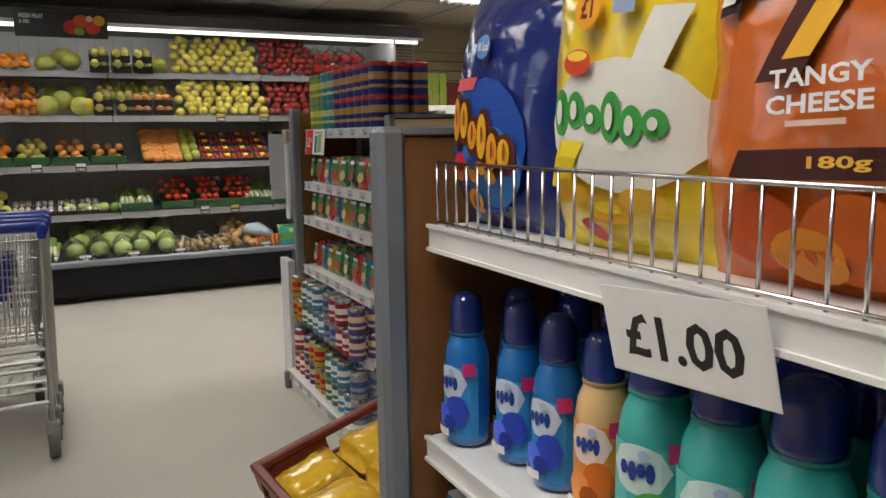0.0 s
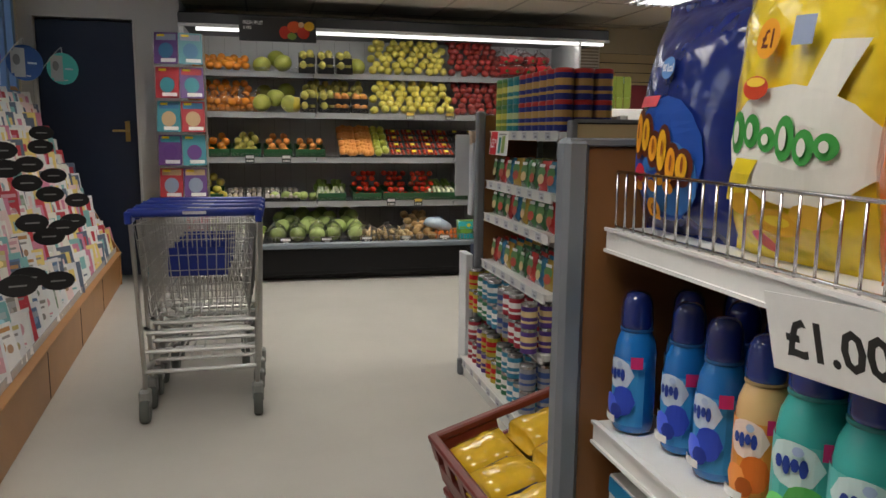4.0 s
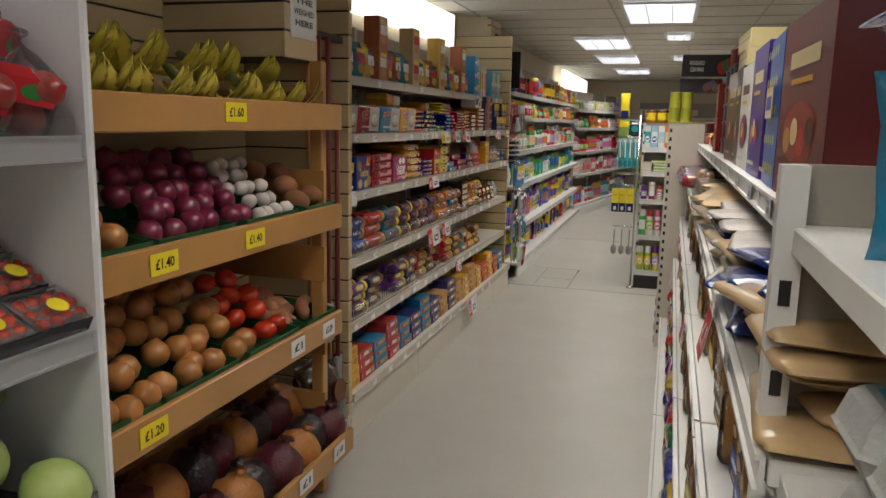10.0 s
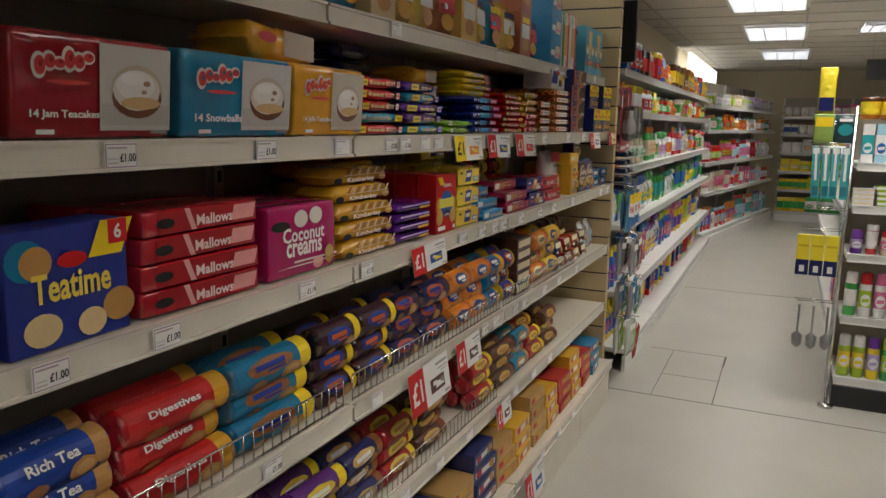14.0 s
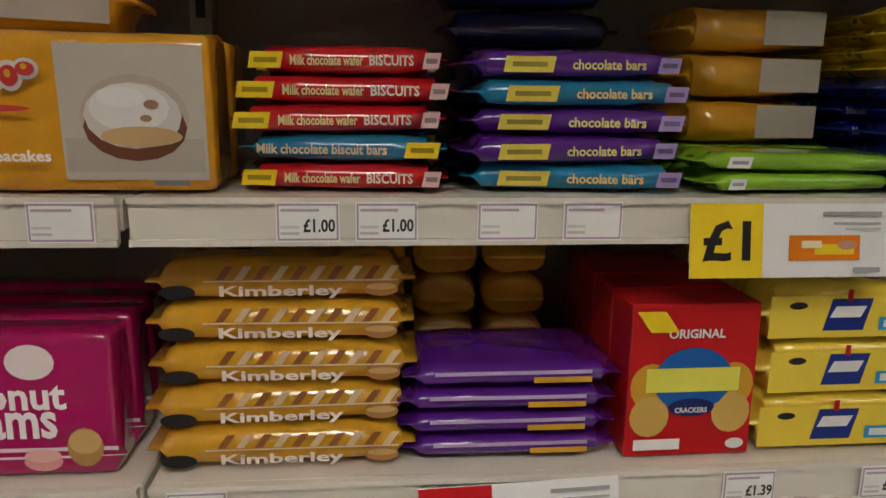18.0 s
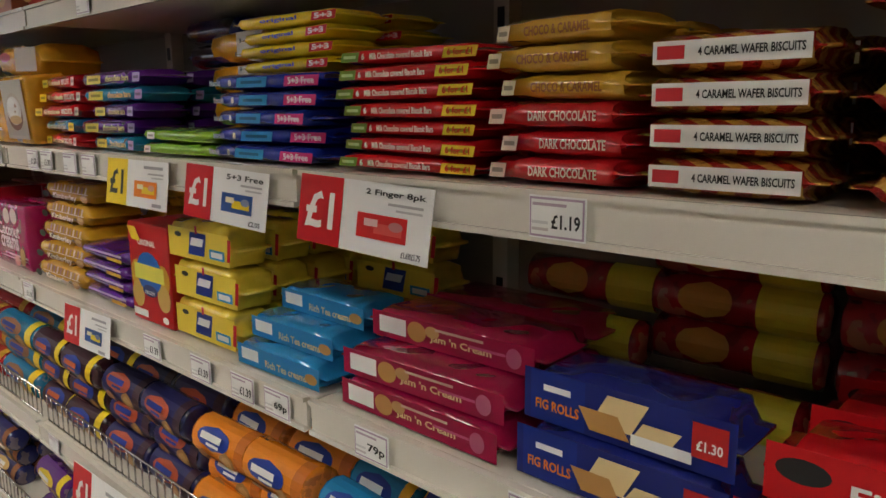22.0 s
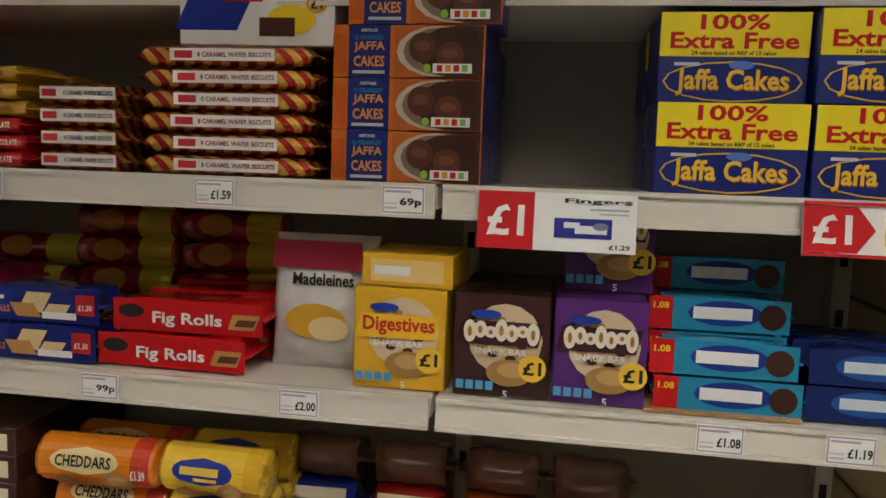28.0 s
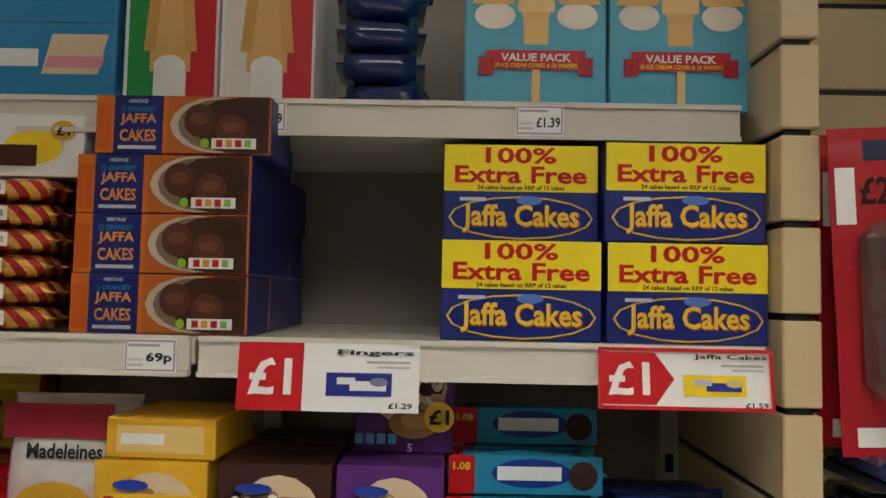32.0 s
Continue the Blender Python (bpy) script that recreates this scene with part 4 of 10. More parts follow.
for j in range(3):
    for k in range(3 - (j == 0) + (j > 1)):
        stack(2.28, 2.46, .03 + .055 * j, ZB + .047 * k, 1, .047, "sandwich_biscuit_pack", "bright blue film pack of sandwich biscuits", "biscuit pack", pack_mesh(.187, .05, .047, (.02, .25, .42), 4, 1), ore)
        stack(2.475, 2.60, .03 + .055 * j, ZB + .047 * min(k, 1), 1, .047, "sandwich_biscuit_pack", "navy film pack of chocolate sandwich biscuits", "biscuit pack", pack_mesh(.15, .05, .047, (.008, .02, .12), 4, 2), ord_)
box("cardboard_tray", 2.27, 2.46, .02, .16, ZB, ZB + .004, TAN and card((.45, .27, .12)), None)
tagged(bpy.data.objects["cardboard_tray"], "flat brown cardboard tray under biscuit packs", "tray")

# shelves C and D: rolls in three layers behind the wire guards ---------------
def rolls(x0, n, z, cols, label, w=.185, r=.033, layers=3, deep=2, tilt=0, word="", price=""):
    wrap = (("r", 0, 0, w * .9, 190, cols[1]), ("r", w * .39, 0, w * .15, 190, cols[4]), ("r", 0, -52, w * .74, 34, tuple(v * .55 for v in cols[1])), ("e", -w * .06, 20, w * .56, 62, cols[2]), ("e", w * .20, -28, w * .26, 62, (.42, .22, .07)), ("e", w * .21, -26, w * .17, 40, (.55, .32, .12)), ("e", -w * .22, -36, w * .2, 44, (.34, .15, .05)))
    if word:
        wrap += (("t", -w * .06, 20, w * .46, 24, cols[3], word),)
    else:
        wrap += (("r", -w * .08, 22, w * .36, 16, cols[3]), ("r", -w * .02, 6, w * .22, 7, cols[3]))
    if price:
        wrap += (("t", w * .39, 0, w * .12, 22, W, price),)
    for i in range(n):
        for j in range(deep):
            for k in range(layers - (0 if j else 1 if JIT.random() < .12 else 0)):
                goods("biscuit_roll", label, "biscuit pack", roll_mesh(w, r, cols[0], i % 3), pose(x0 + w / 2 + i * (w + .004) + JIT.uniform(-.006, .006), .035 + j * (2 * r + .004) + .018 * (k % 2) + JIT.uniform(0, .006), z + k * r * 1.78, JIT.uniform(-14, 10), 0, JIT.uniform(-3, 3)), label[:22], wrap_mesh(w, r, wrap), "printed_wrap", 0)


rolls(-.99, 2, ZC, ((.012, .05, .30), (.015, .06, .34), (.012, .05, .28), W, TAN), "blue film roll of rich tea biscuits", word="Rich Tea")
rolls(-.60, 1, ZC, ((.48, .015, .02), (.50, .02, .02), (.44, .012, .02), W, GO), "red film roll of digestive biscuits", .24, word="Digestives")
rolls(-.35, 1, ZC, ((.01, .16, .30), (.012, .18, .34), (.3, .12, .04), (.02, .05, .3), Y_), "teal film roll of chocolate biscuits", .25)
rolls(-.09, 2, ZC, ((.05, .016, .02), (.04, .012, .02), (.02, .05, .3), (.5, .1, .03), Y_), "dark brown film roll of chocolate digestives", .17)
rolls(.26, 2, ZC, ((.014, .016, .08), (.02, .02, .1), (.45, .08, .03), (.02, .05, .3), (.05, .02, .03)), "navy film roll of chocolate digestives", .17)
rolls(.62, 2, ZC, ((.72, .22, .02), (.75, .24, .02), (.02, .05, .3), W, (.55, .15, .02)), "orange film roll of oat biscuits", .155)
rolls(.94, 1, ZC, ((.012, .2, .42), (.015, .22, .45), (.02, .05, .3), W, (.75, .4, .02)), "light blue film roll of oat biscuits", .13)
rolls(1.08, 1, ZC, ((.75, .5, .02), (.015, .04, .3), (.5, .05, .03), W, (.75, .5, .02)), "yellow and blue film roll of digestives", .12)
for j in range(2):
    for k in range(5):
        goods("biscuit_carton", "dark brown biscuit carton with cream end panel", "biscuit box", carton_mesh(.16, .14, .042, (.05, .016, .012)), pose(1.285, .035 + j * .145, ZC + .0425 * k, 0, 0, JIT.uniform(-1, 1)), "brown biscuit cartons", prints(("r", 0, .021, .135, .026, (.72, .66, .45))))
rolls(1.40, 1, ZC, ((.70, .20, .01), (.72, .22, .01), (.82, .66, .32), DK, (.55, .05, .02)), "orange film roll of cheese biscuits", .19, .036, word="CHEDDARS", price="£1.39")
rolls(1.595, 1, ZC, ((.78, .50, .03), (.80, .52, .04), (.015, .04, .28), (.75, .5, .1), (.7, .42, .02)), "yellow and blue film roll of plain biscuits", .165, .036)
for x0_, col, lab in ((1.775, (.012, .03, .24), "blue"), (1.915, (.42, .02, .015), "red"), (2.055, (.50, .09, .015), "orange red"), (2.19, (.16, .05, .02), "brown")):
    fce = prints(("r", -.005, .042, .09, .024, (.82, .74, .5)), ("e", .03, .02, .045, .03, TAN), ("r", -.035, .012, .03, .010, W), ("e", .018, .016, .02, .018, BR))
    for j in range(2):
        for k in range(2 + j):
            goods("cookie_pack", "%s film pack of chunky cookies" % lab, "biscuit pack", pack_mesh(.135, .085, .066, col if k < 2 else (.20, .10, .06), 3, 2), pose(x0_ + .03, .03 + .1 * j + .01 * k, ZC + .066 * k, -12, 0, JIT.uniform(-3, 3)), "cookie packs", fce if k < 2 else None)
for i in range(2):
    goods("biscuit_bag", "white and brown pouch of mini biscuits", "biscuit pack", bag_mesh(.11, .15, .05, (.6, .6, .6), 5), pose(2.38 + .13 * i, .06, ZC, -10, 0, 4), "", prints(("e", .0, .06, .07, .06, (.35, .6, .75)), ("e", .01, .05, .04, .035, BR), ("r", .03, .11, .035, .02, (.02, .03, .15))))

mixes = (((.10, .10, .12), TE, (.5, .3, .1), W, TAN), ((.016, .02, .11), (.03, .03, .12), (.6, .4, .15), W, (.3, .1, .03)), ((.12, .05, .03), (.1, .04, .03), (.6, .4, .1), TAN, (.2, .05, .02)), ((.10, .02, .2), (.12, .03, .2), (.75, .55, .05), W, Y_), ((.4, .02, .03), (.42, .03, .03), (.75, .6, .1), TAN, Y_))
for i in range(14):
    mx = mixes[(i * 3 + i // 4) % 5]
    if i not in (3, 8):
        rolls(-.98 + i * .20, 1, ZD, mx, ("dark green", "navy", "brown", "purple and yellow", "red and yellow")[(i * 3 + i // 4) % 5] + " film roll of biscuits low down", .19, .029, 3, 2)
for i in range(18):
    xx = -.93 + i * .195
    col = ((.70, .40, .03), (.02, .03, .14), (.45, .03, .03), (.50, .30, .10), (.02, .20, .40))[(i * 2 + i // 3) % 5]
    lab = ("golden", "navy", "red", "tan", "blue")[(i * 2 + i // 3) % 5]
    fce = prints(("r", 0, .025, .15, .02, W if i % 2 else GO), ("e", .05, .026, .04, .032, TAN), ("r", -.05, .026, .04, .02, R_))
    for j in range(2):
        for k in range(3 + (i % 3 == 0)):
            goods("biscuit_box", "%s biscuit carton on the bottom shelf" % lab, "biscuit box", carton_mesh(.18, .11, .05, col), pose(xx, -.02 + j * .13 + .006 * k, ZE + .0505 * k, 0, 0, JIT.uniform(-4, 4)), "bottom shelf boxes", fce)

# shelf T ------------------------------------------------------------------
pk = prints(("r", 0, .05, .15, .09, (.03, .25, .50)), ("r", .03, .06, .07, .05, (.75, .6, .4), .006), ("r", .03, .05, .07, .014, (.75, .3, .35), .002), ("r", -.04, .055, .05, .022, W))
for k in range(3):
    goods("wafer_box", "light blue wafer biscuit box in a pile", "biscuit box", carton_mesh(.16, .12, .10, (.03, .25, .50)), pose(1.778, .093, ZT + .1005 * k, 0, 0, k), "", pk)
for xx, c1, c2 in ((1.926, (.02, .28, .06), (.55, .02, .03)), (2.045, (.75, .72, .66), (.55, .03, .04))):
    fce = prints(("r", -.035, .12, .035, .236, c1), ("r", .035, .12, .04, .236, c2), ("r", 0, .10, .04, .20, W), ("r", 0, .12, .05, .16, (.72, .42, .14), .0), ("r", -.02, .13, .014, .13, (.6, .32, .08), .006), ("r", .02, .13, .014, .13, (.65, .36, .1), -.006), ("e", 0, .21, .09, .05, (.8, .7, .55)), ("e", -.03, .215, .04, .04, (.45, .6, .35)), ("e", .03, .215, .04, .04, (.75, .35, .35)), ("e", 0, .045, .04, .03, W))
    goods("cone_box", "green white and red ice cream cone carton", "food box", carton_mesh(.116, .08, .24, W), pose(xx, .093, ZT), "ice cream cone boxes", fce)
    goods("cone_box", "green white and red ice cream cone carton", "food box", carton_mesh(.116, .08, .24, W), pose(xx, .183, ZT), "ice cream cone boxes", fce)
for k in range(5):
    goods("sweet_pack", "dark blue crumpled film pack in a pile", "food pack", pack_mesh(.115, .11, .045, (.012, .03, .14), 2.6, 7), pose(2.188 + JIT.uniform(-.008, .008), .123, ZT + .042 * k, 0, 0, JIT.uniform(-8, 8)), "dark blue packs")
vp = prints(("r", 0, .115, .168, .225, (.10, .42, .58)), ("r", .0, .13, .03, .10, (.80, .52, .18)), ("r", -.012, .16, .03, .10, (.82, .56, .22), -.012), ("r", .012, .16, .03, .10, (.78, .48, .16), .012), ("r", .0, .165, .045, .09, (.85, .60, .26)), ("e", -.05, .115, .05, .034, (.84, .78, .68)), ("e", .05, .115, .05, .034, (.84, .78, .68)), ("r", -.05, .135, .05, .012, (.72, .45, .15), .004), ("r", .05, .135, .05, .012, (.72, .45, .15), -.004), ("r", 0, .06, .12, .024, (.55, .02, .03)), ("r", -.06, .052, .018, .022, (.42, .01, .02)), ("r", .06, .052, .018, .022, (.42, .01, .02)), ("t", 0, .063, .085, .010, W, "VALUE PACK"), ("t", 0, .053, .10, .0055, Y_, "20 ICE CREAM CONES & 20 WAFERS"), ("r", 0, .028, .010, .04, (.82, .56, .22)))
for xx in (2.373, 2.548):
    for j in range(2):
        goods("cone_box", "sky blue value pack carton of ice cream cones", "food box", carton_mesh(.172, .10, .23, (.10, .42, .58)), pose(xx, .093 + .11 * j, ZT, 0, 0, 0), "value pack boxes", vp)
tcols = ((.28, .09, .03), (.70, .48, .06), (.55, .40, .20), (.72, .52, .12), (.60, .10, .08), (.70, .45, .10), (.03, .22, .38), (.55, .35, .12), (.4, .12, .05))
for i in range(19):
    c = tcols[(i * 5 + i // 4) % 9]
    xx = -.93 + i * .137
    fce = prints(("r", 0, .10, .09, .05, W if i % 3 else R_), ("e", .0, .05, .07, .05, TAN if i % 2 else GO), ("r", 0, .14, .08, .02, Y_ if i % 2 else N))
    if i % 4 == 1:
        goods("food_box", "bright printed food carton on the top shelf", "food box", carton_mesh(.125, .09, .17, c), pose(xx, .10, ZT), "top shelf boxes", fce)
        goods("food_box", "bright printed food carton on the top shelf", "food box", carton_mesh(.125, .09, .17, c), pose(xx, .10, ZT + .171), "top shelf boxes", fce)
    else:
        goods("food_bag", "glossy printed food bag on the top shelf", "food bag", bag_mesh(.14, .19, .08, c, i % 3), pose(xx, .11, ZT, -4, 0, JIT.uniform(-8, 8)), "top shelf bags", fce)
        goods("food_bag", "glossy printed food bag on the top shelf", "food bag", bag_mesh(.14, .19, .08, c, i % 3), pose(xx + .02, .20, ZT + .01, -4, 0, JIT.uniform(-8, 8)), "top shelf bags", fce)

# tickets and labels
ticket(.61, -.006, ZA - .004, .198, .07, "£1", Y_, (O_, Y_))
ticket(.858, -.006, ZA - .004, .194, .07, "£1", R_, ((.02, .08, .3), Y_), 1.5, "5+3 Free", was="£2.05")
ticket(1.123, -.006, ZA - .004, .205, .074, "£1", R_, ((.6, .02, .02), (.7, .1, .08)), 1.5, "2 Finger 8pk", was="£1.69/£1.75")
ticket(2.148, -.006, ZA - .004, .192, .071, "£1", R_, ((.02, .03, .25), W), 0, "Fingers", was="£1.29")
ticket(2.522, -.006, ZA - .002, .182, .064, "£1", R_, (Y_, (.02, .03, .25)), 0, "Jaffa Cakes", was="£1.59", arrow=True)
ticket(.36, -.006, ZB - .004, .2, .07, "£1", R_, ((.02, .08, .3), Y_), -2)
ticket(.355, -.012, ZC - .004, .24, .115, "£1", R_, ((.10, .03, .03), W), -2)
ticket(.63, -.012, ZC - .004, .18, .09, "£1", R_, ((.10, .03, .03), W), -2)
ticket(.97, -.012, ZD - .004, .14, .08, "£1", R_, ((.10, .03, .03), W), -2)
ticket(1.16, -.075, ZE - .004, .22, .12, "£1", R_, ((.02, .1, .4), W), -2)
ticket(-.93, -.01, ZB + .01, .12, .07, "79", W, (W, W), 4)
for x, p in ((1.36, "£1.19"), (1.70, "£1.59"), (1.955, "69p"), (-.62, "£1.00"), (-.30, "£1.00"), (-.05, ""), (.16, "£1.00"), (.23, "£1.00"), (.34, ""), (.42, ""), (-.85, "£1.00")):
    small_label(x, -.0025, ZA - .003, p)
for x, p in ((1.12, "79p"), (1.34, "82p"), (1.53, "99p"), (1.82, "£2.00"), (2.36, "£1.08"), (2.51, "£1.19"), (.60, "£1.39"), (.75, "£1.39"), (.86, "£1.39"), (.94, "69p"), (-.55, "£1.00"), (-.18, "£1.19"), (.05, "£1.19"), (-.75, "£1.00")):
    small_label(x, -.0025, ZB - .003, p)
for x, p in ((.80, "£1.75"), (.90, "£1.75"), (1.10, "£1.75"), (1.20, "£1.09"), (1.45, "£1.39"), (1.66, "£1.39"), (1.95, "£1.39"), (-.3, "£1.00"), (-.6, "£1.00"), (0.1, "")):
    small_label(x, -.0025, ZC - .003, p)
for x, p in ((1.70, "65p"), (1.90, "£1.49"), (2.05, "£1.39"), (2.375, "£1.39"), (.3, ""), (-.4, "")):
    small_label(x, .0605, ZT - .003, p)
for i in range(12):
    small_label(-.85 + i * .22, -.0025, ZD - .003, "")
    small_label(-.75 + i * .23, -.0625, ZE - .003, "")

# ---- produce chiller ----
def fruit_mat(name, c1, c2, rough=.32, scale=14, coat=.25, rand=.12):
    m = mat(name, c1, rough, 0, .1, scale, .04, coat, rand=rand)
    for nd in m.node_tree.nodes:
        if nd.bl_idname == "ShaderNodeMix":
            nd.inputs[6].default_value, nd.inputs[7].default_value = (*c1, 1), (*c2, 1)
    return m


def fruit_mesh(key, r, m, flat=.92, dimple=.25, seed=0, n=10, stretch=1.0):
    """Rounded fruit with a hollow at its top, a little lopsided."""
    def build():
        rnd = random.Random(seed)
        rings = []
        for i in range(8):
            a = math.pi * i / 7
            rr, z = r * math.sin(a), -r * flat * stretch * math.cos(a)
            if i == 7:
                rr, z = r * .05, r * flat * stretch * (1 - dimple)
            if i == 0:
                rr, z = r * .05, -r * flat * stretch * (1 - dimple * .4)
            rings.append([(rr * math.cos(2 * math.pi * k / n) * rnd.uniform(.96, 1.04), rr * math.sin(2 * math.pi * k / n) * rnd.uniform(.96, 1.04), z + r * flat * stretch) for k in range(n)])
        return rings_mesh(key, rings, m)
    return cached(("fruit", key, r, seed), build)


RED_APPLE = fruit_mat("red_apple_skin", (.20, .006, .012), (.42, .05, .03), scale=25)
YEL_APPLE = fruit_mat("yellow_apple_skin", (.58, .50, .08), (.66, .56, .10))
GRN_APPLE = fruit_mat("green_apple_skin", (.36, .44, .05), (.45, .48, .08))
ORANGE = fruit_mat("orange_peel", (.72, .22, .015), (.80, .30, .02), .42)
PEACH = fruit_mat("peach_skin", (.75, .38, .08), (.70, .20, .05), .6, coat=0)
PEAR = fruit_mat("pear_skin", (.50, .46, .10), (.42, .36, .08), .5)
TOMATO = fruit_mat("tomato_skin", (.52, .025, .012), (.62, .06, .015), .22)
ONION = fruit_mat("onion_skin", (.50, .24, .07), (.40, .15, .04), .35, 30)
RONION = fruit_mat("red_onion_skin", (.16, .012, .045), (.25, .03, .07), .3, 30)
GARLIC = fruit_mat("garlic_skin", (.72, .68, .60), (.62, .52, .50), .5)
POTATO = fruit_mat("potato_skin", (.46, .30, .12), (.36, .22, .09), .75, coat=0)
SWEETP = fruit_mat("sweet_potato_skin", (.38, .17, .08), (.30, .12, .06), .7, coat=0)
CABB = fruit_mat("cabbage_leaf", (.24, .38, .07), (.55, .62, .24), .45, 16, rand=.3)
MELON = fruit_mat("striped_melon_rind", (.30, .36, .05), (.52, .50, .10), .35, 18)
YMELON = fruit_mat("yellow_melon_rind", (.68, .55, .06), (.60, .46, .05), .4)
LEEK_G = fruit_mat("leek_green", (.18, .32, .05), (.30, .42, .08), .45)
LEEK_W = fruit_mat("leek_white", (.70, .72, .55), (.62, .66, .42), .4)
CUKE = fruit_mat("cucumber_skin", (.03, .10, .02), (.06, .16, .03), .3)
CARROT = fruit_mat("carrot_skin", (.70, .20, .02), (.62, .15, .02), .5)
LEAF = fruit_mat("salad_leaf", (.10, .22, .03), (.22, .36, .06), .5, 30)
BANANA = fruit_mat("banana_skin", (.68, .52, .06), (.50, .46, .06), .45, 6)
GRAPE_D = fruit_mat("dark_grape", (.03, .008, .025), (.05, .015, .04), .3)
GRAPE_G = fruit_mat("green_grape", (.30, .38, .06), (.30, .36, .08), .3)
EGGS = fruit_mat("brown_eggshell", (.48, .23, .11), (.56, .30, .16), .5, coat=0, rand=.18)
CLEAR = glass("clear_film", (1, 1, 1), .08, .14)
TRAYCLEAR = glass("clear_punnet", (1, 1, 1), .06, .13)
GREEN_TRAY = mat("green_plastic_tray", (.02, .10, .035), .4, 0, .1, 10)
BLACK_TRAY = mat("black_plastic_tray", (.012, .013, .016), .35, 0, .1, 10)


def heap(name, label, category, mes, x0, x1, y0, z0, r, ranks=4, dy=None, dz=.022, top=0, group="", sq=1.0, tip=0.0):
    """Loose pieces piled on a rising bank, each one a thing of its own."""
    n = max(1, int((x1 - x0) / (2 * r * sq)))
    for j in range(ranks):
        for i in range(n - (j % 2)):
            x = x0 + (i + .5 + .5 * (j % 2)) * (x1 - x0) / n + JIT.uniform(-.2, .2) * r
            goods(name, label, category, mes[JIT.randrange(len(mes))], pose(x, y0 + j * (dy or 1.6 * r) + JIT.uniform(-.2, .2) * r, z0 + j * dz + JIT.uniform(0, .25) * r, JIT.uniform(-40, 40), JIT.uniform(-40, 40), JIT.uniform(0, 360)), group or name)


def fm(key, r, m, **k):
    return [fruit_mesh(key + str(s), r, m, seed=s, **k) for s in range(2)]


XL, XR = -6.55, -2.905
Z1, Z2, Z3, Z4, Z0 = 1.497, 1.095, 0.692, 0.345, 1.87
CHILL_W = mat("white_chiller_enamel", (.74, .75, .76), .35, 0, .04, 8)
CHILL_G = mat("grey_chiller_edge", (.42, .43, .44), .35, .3, .06, 10)
DARKBACK = mat("dark_chiller_back", (.05, .05, .055), .4, .0, .1, 6)
fr = thing("produce_chiller", "long open black and white chiller stocked with fruit and vegetables", "chiller")
for z, yf in ((Z1, -.30), (Z2, -.30), (Z3, -.30), (Z0, -.08)):
    for a, b in ((XL, -5.44), (-5.44, -4.145), (-4.145, XR)):
        s = box("shelf", a + .003, b - .003, yf + .02, .42, z - .035, z - .012, DARKBACK if z != Z1 else CHILL_W, fr, .002)
        part("price_rail", strip_bm(a + .004, b - .004, yf, z - .004, .05), CHILL_G, s)
        rail = box_bm(a + .01, b - .01, yf + .012, yf + .016, z - .005, z + .035)
        part("clear_riser", rail, TRAYCLEAR, s)
box("lower_deck", XL, XR, -.60, .42, Z4 - .05, Z4 - .02, DARKBACK, fr, .002)
bump = box("bumper", XL, XR + .03, -.66, -.595, .30, .352, mat("grey_blue_bumper", (.16, .19, .22), .35, 0, .06, 8), fr, .012)
box("base_panel", XL, XR + .02, -.60, .42, .06, .30, mat("black_chiller_base", (.010, .010, .012), .5, 0, .1, 10, spec=.25), fr, .006)
box("kick_plate", XL, XR, -.48, .42, 0.0, .06, BLACK, fr)
for i in range(14):
    box("base_rib", XL, XR + .018, -.6025, -.5995, .09 + i * .014, .096 + i * .014, mat("black_rib", (.014, .014, .016), .4, 0, .1, 10, spec=.3), fr)
box("end_panel", XR, XR + .022, -.31, .46, .35, 2.22, CHILL_W, fr, .006)
box("end_panel_foot", XR, XR + .022, -.59, .46, .30, .35, CHILL_W, fr, .004)
box("end_panel", XL - .045, XL, -.31, .46, .0, 2.22, CHILL_W, fr, .006)
box("back_panel", XL, XR, .42, .46, .3, 2.22, CHILL_W, fr)
for i in range(24):
    box("back_seam", XL + .15 + i * .15, XL + .153 + i * .15, .417, .42, .4, 2.2, CHILL_G, fr)
box("canopy", XL - .045, -2.60, -.32, .46, 2.22, 2.33, mat("dark_canopy", (.04, .042, .046), .4, .2, .1, 5), fr, .01)
box("canopy_trim", XL - .045, -2.60, -.335, -.32, 2.205, 2.235, CHILL_W, fr, .004)
LAMP = mat("chiller_lamp", (1, .98, .95), .4, 0, 0, 1, emit=2.5)
tube = part("lamp_tube", lathe_mesh(((.016, 0), (.016, 3.8)), LAMP, 10), None, fr, at=pose(-6.45, -.29, 2.195, 0, 90, 0))
la = bpy.data.lights.new("chiller_lamp", "AREA")
la.shape, la.size, la.size_y, la.energy, la.color = "RECTANGLE", 3.7, .05, 5, (1, .97, .92)
lo = new("chiller_lamp", la)
lo.matrix_basis = look((-4.6, -.27, 2.17), (-4.6, .12, 1.3))
gr = bmesh.new()
for i in range(int((XR - XL) / .03)):
    box_bm(XL + i * .03, XL + .003 + i * .03, -.605, -.602, .335, .40, 0, gr)
box_bm(XL, XR, -.606, -.601, .397, .401, 0, gr)
part("deck_guard", gr, CHROME, fr)


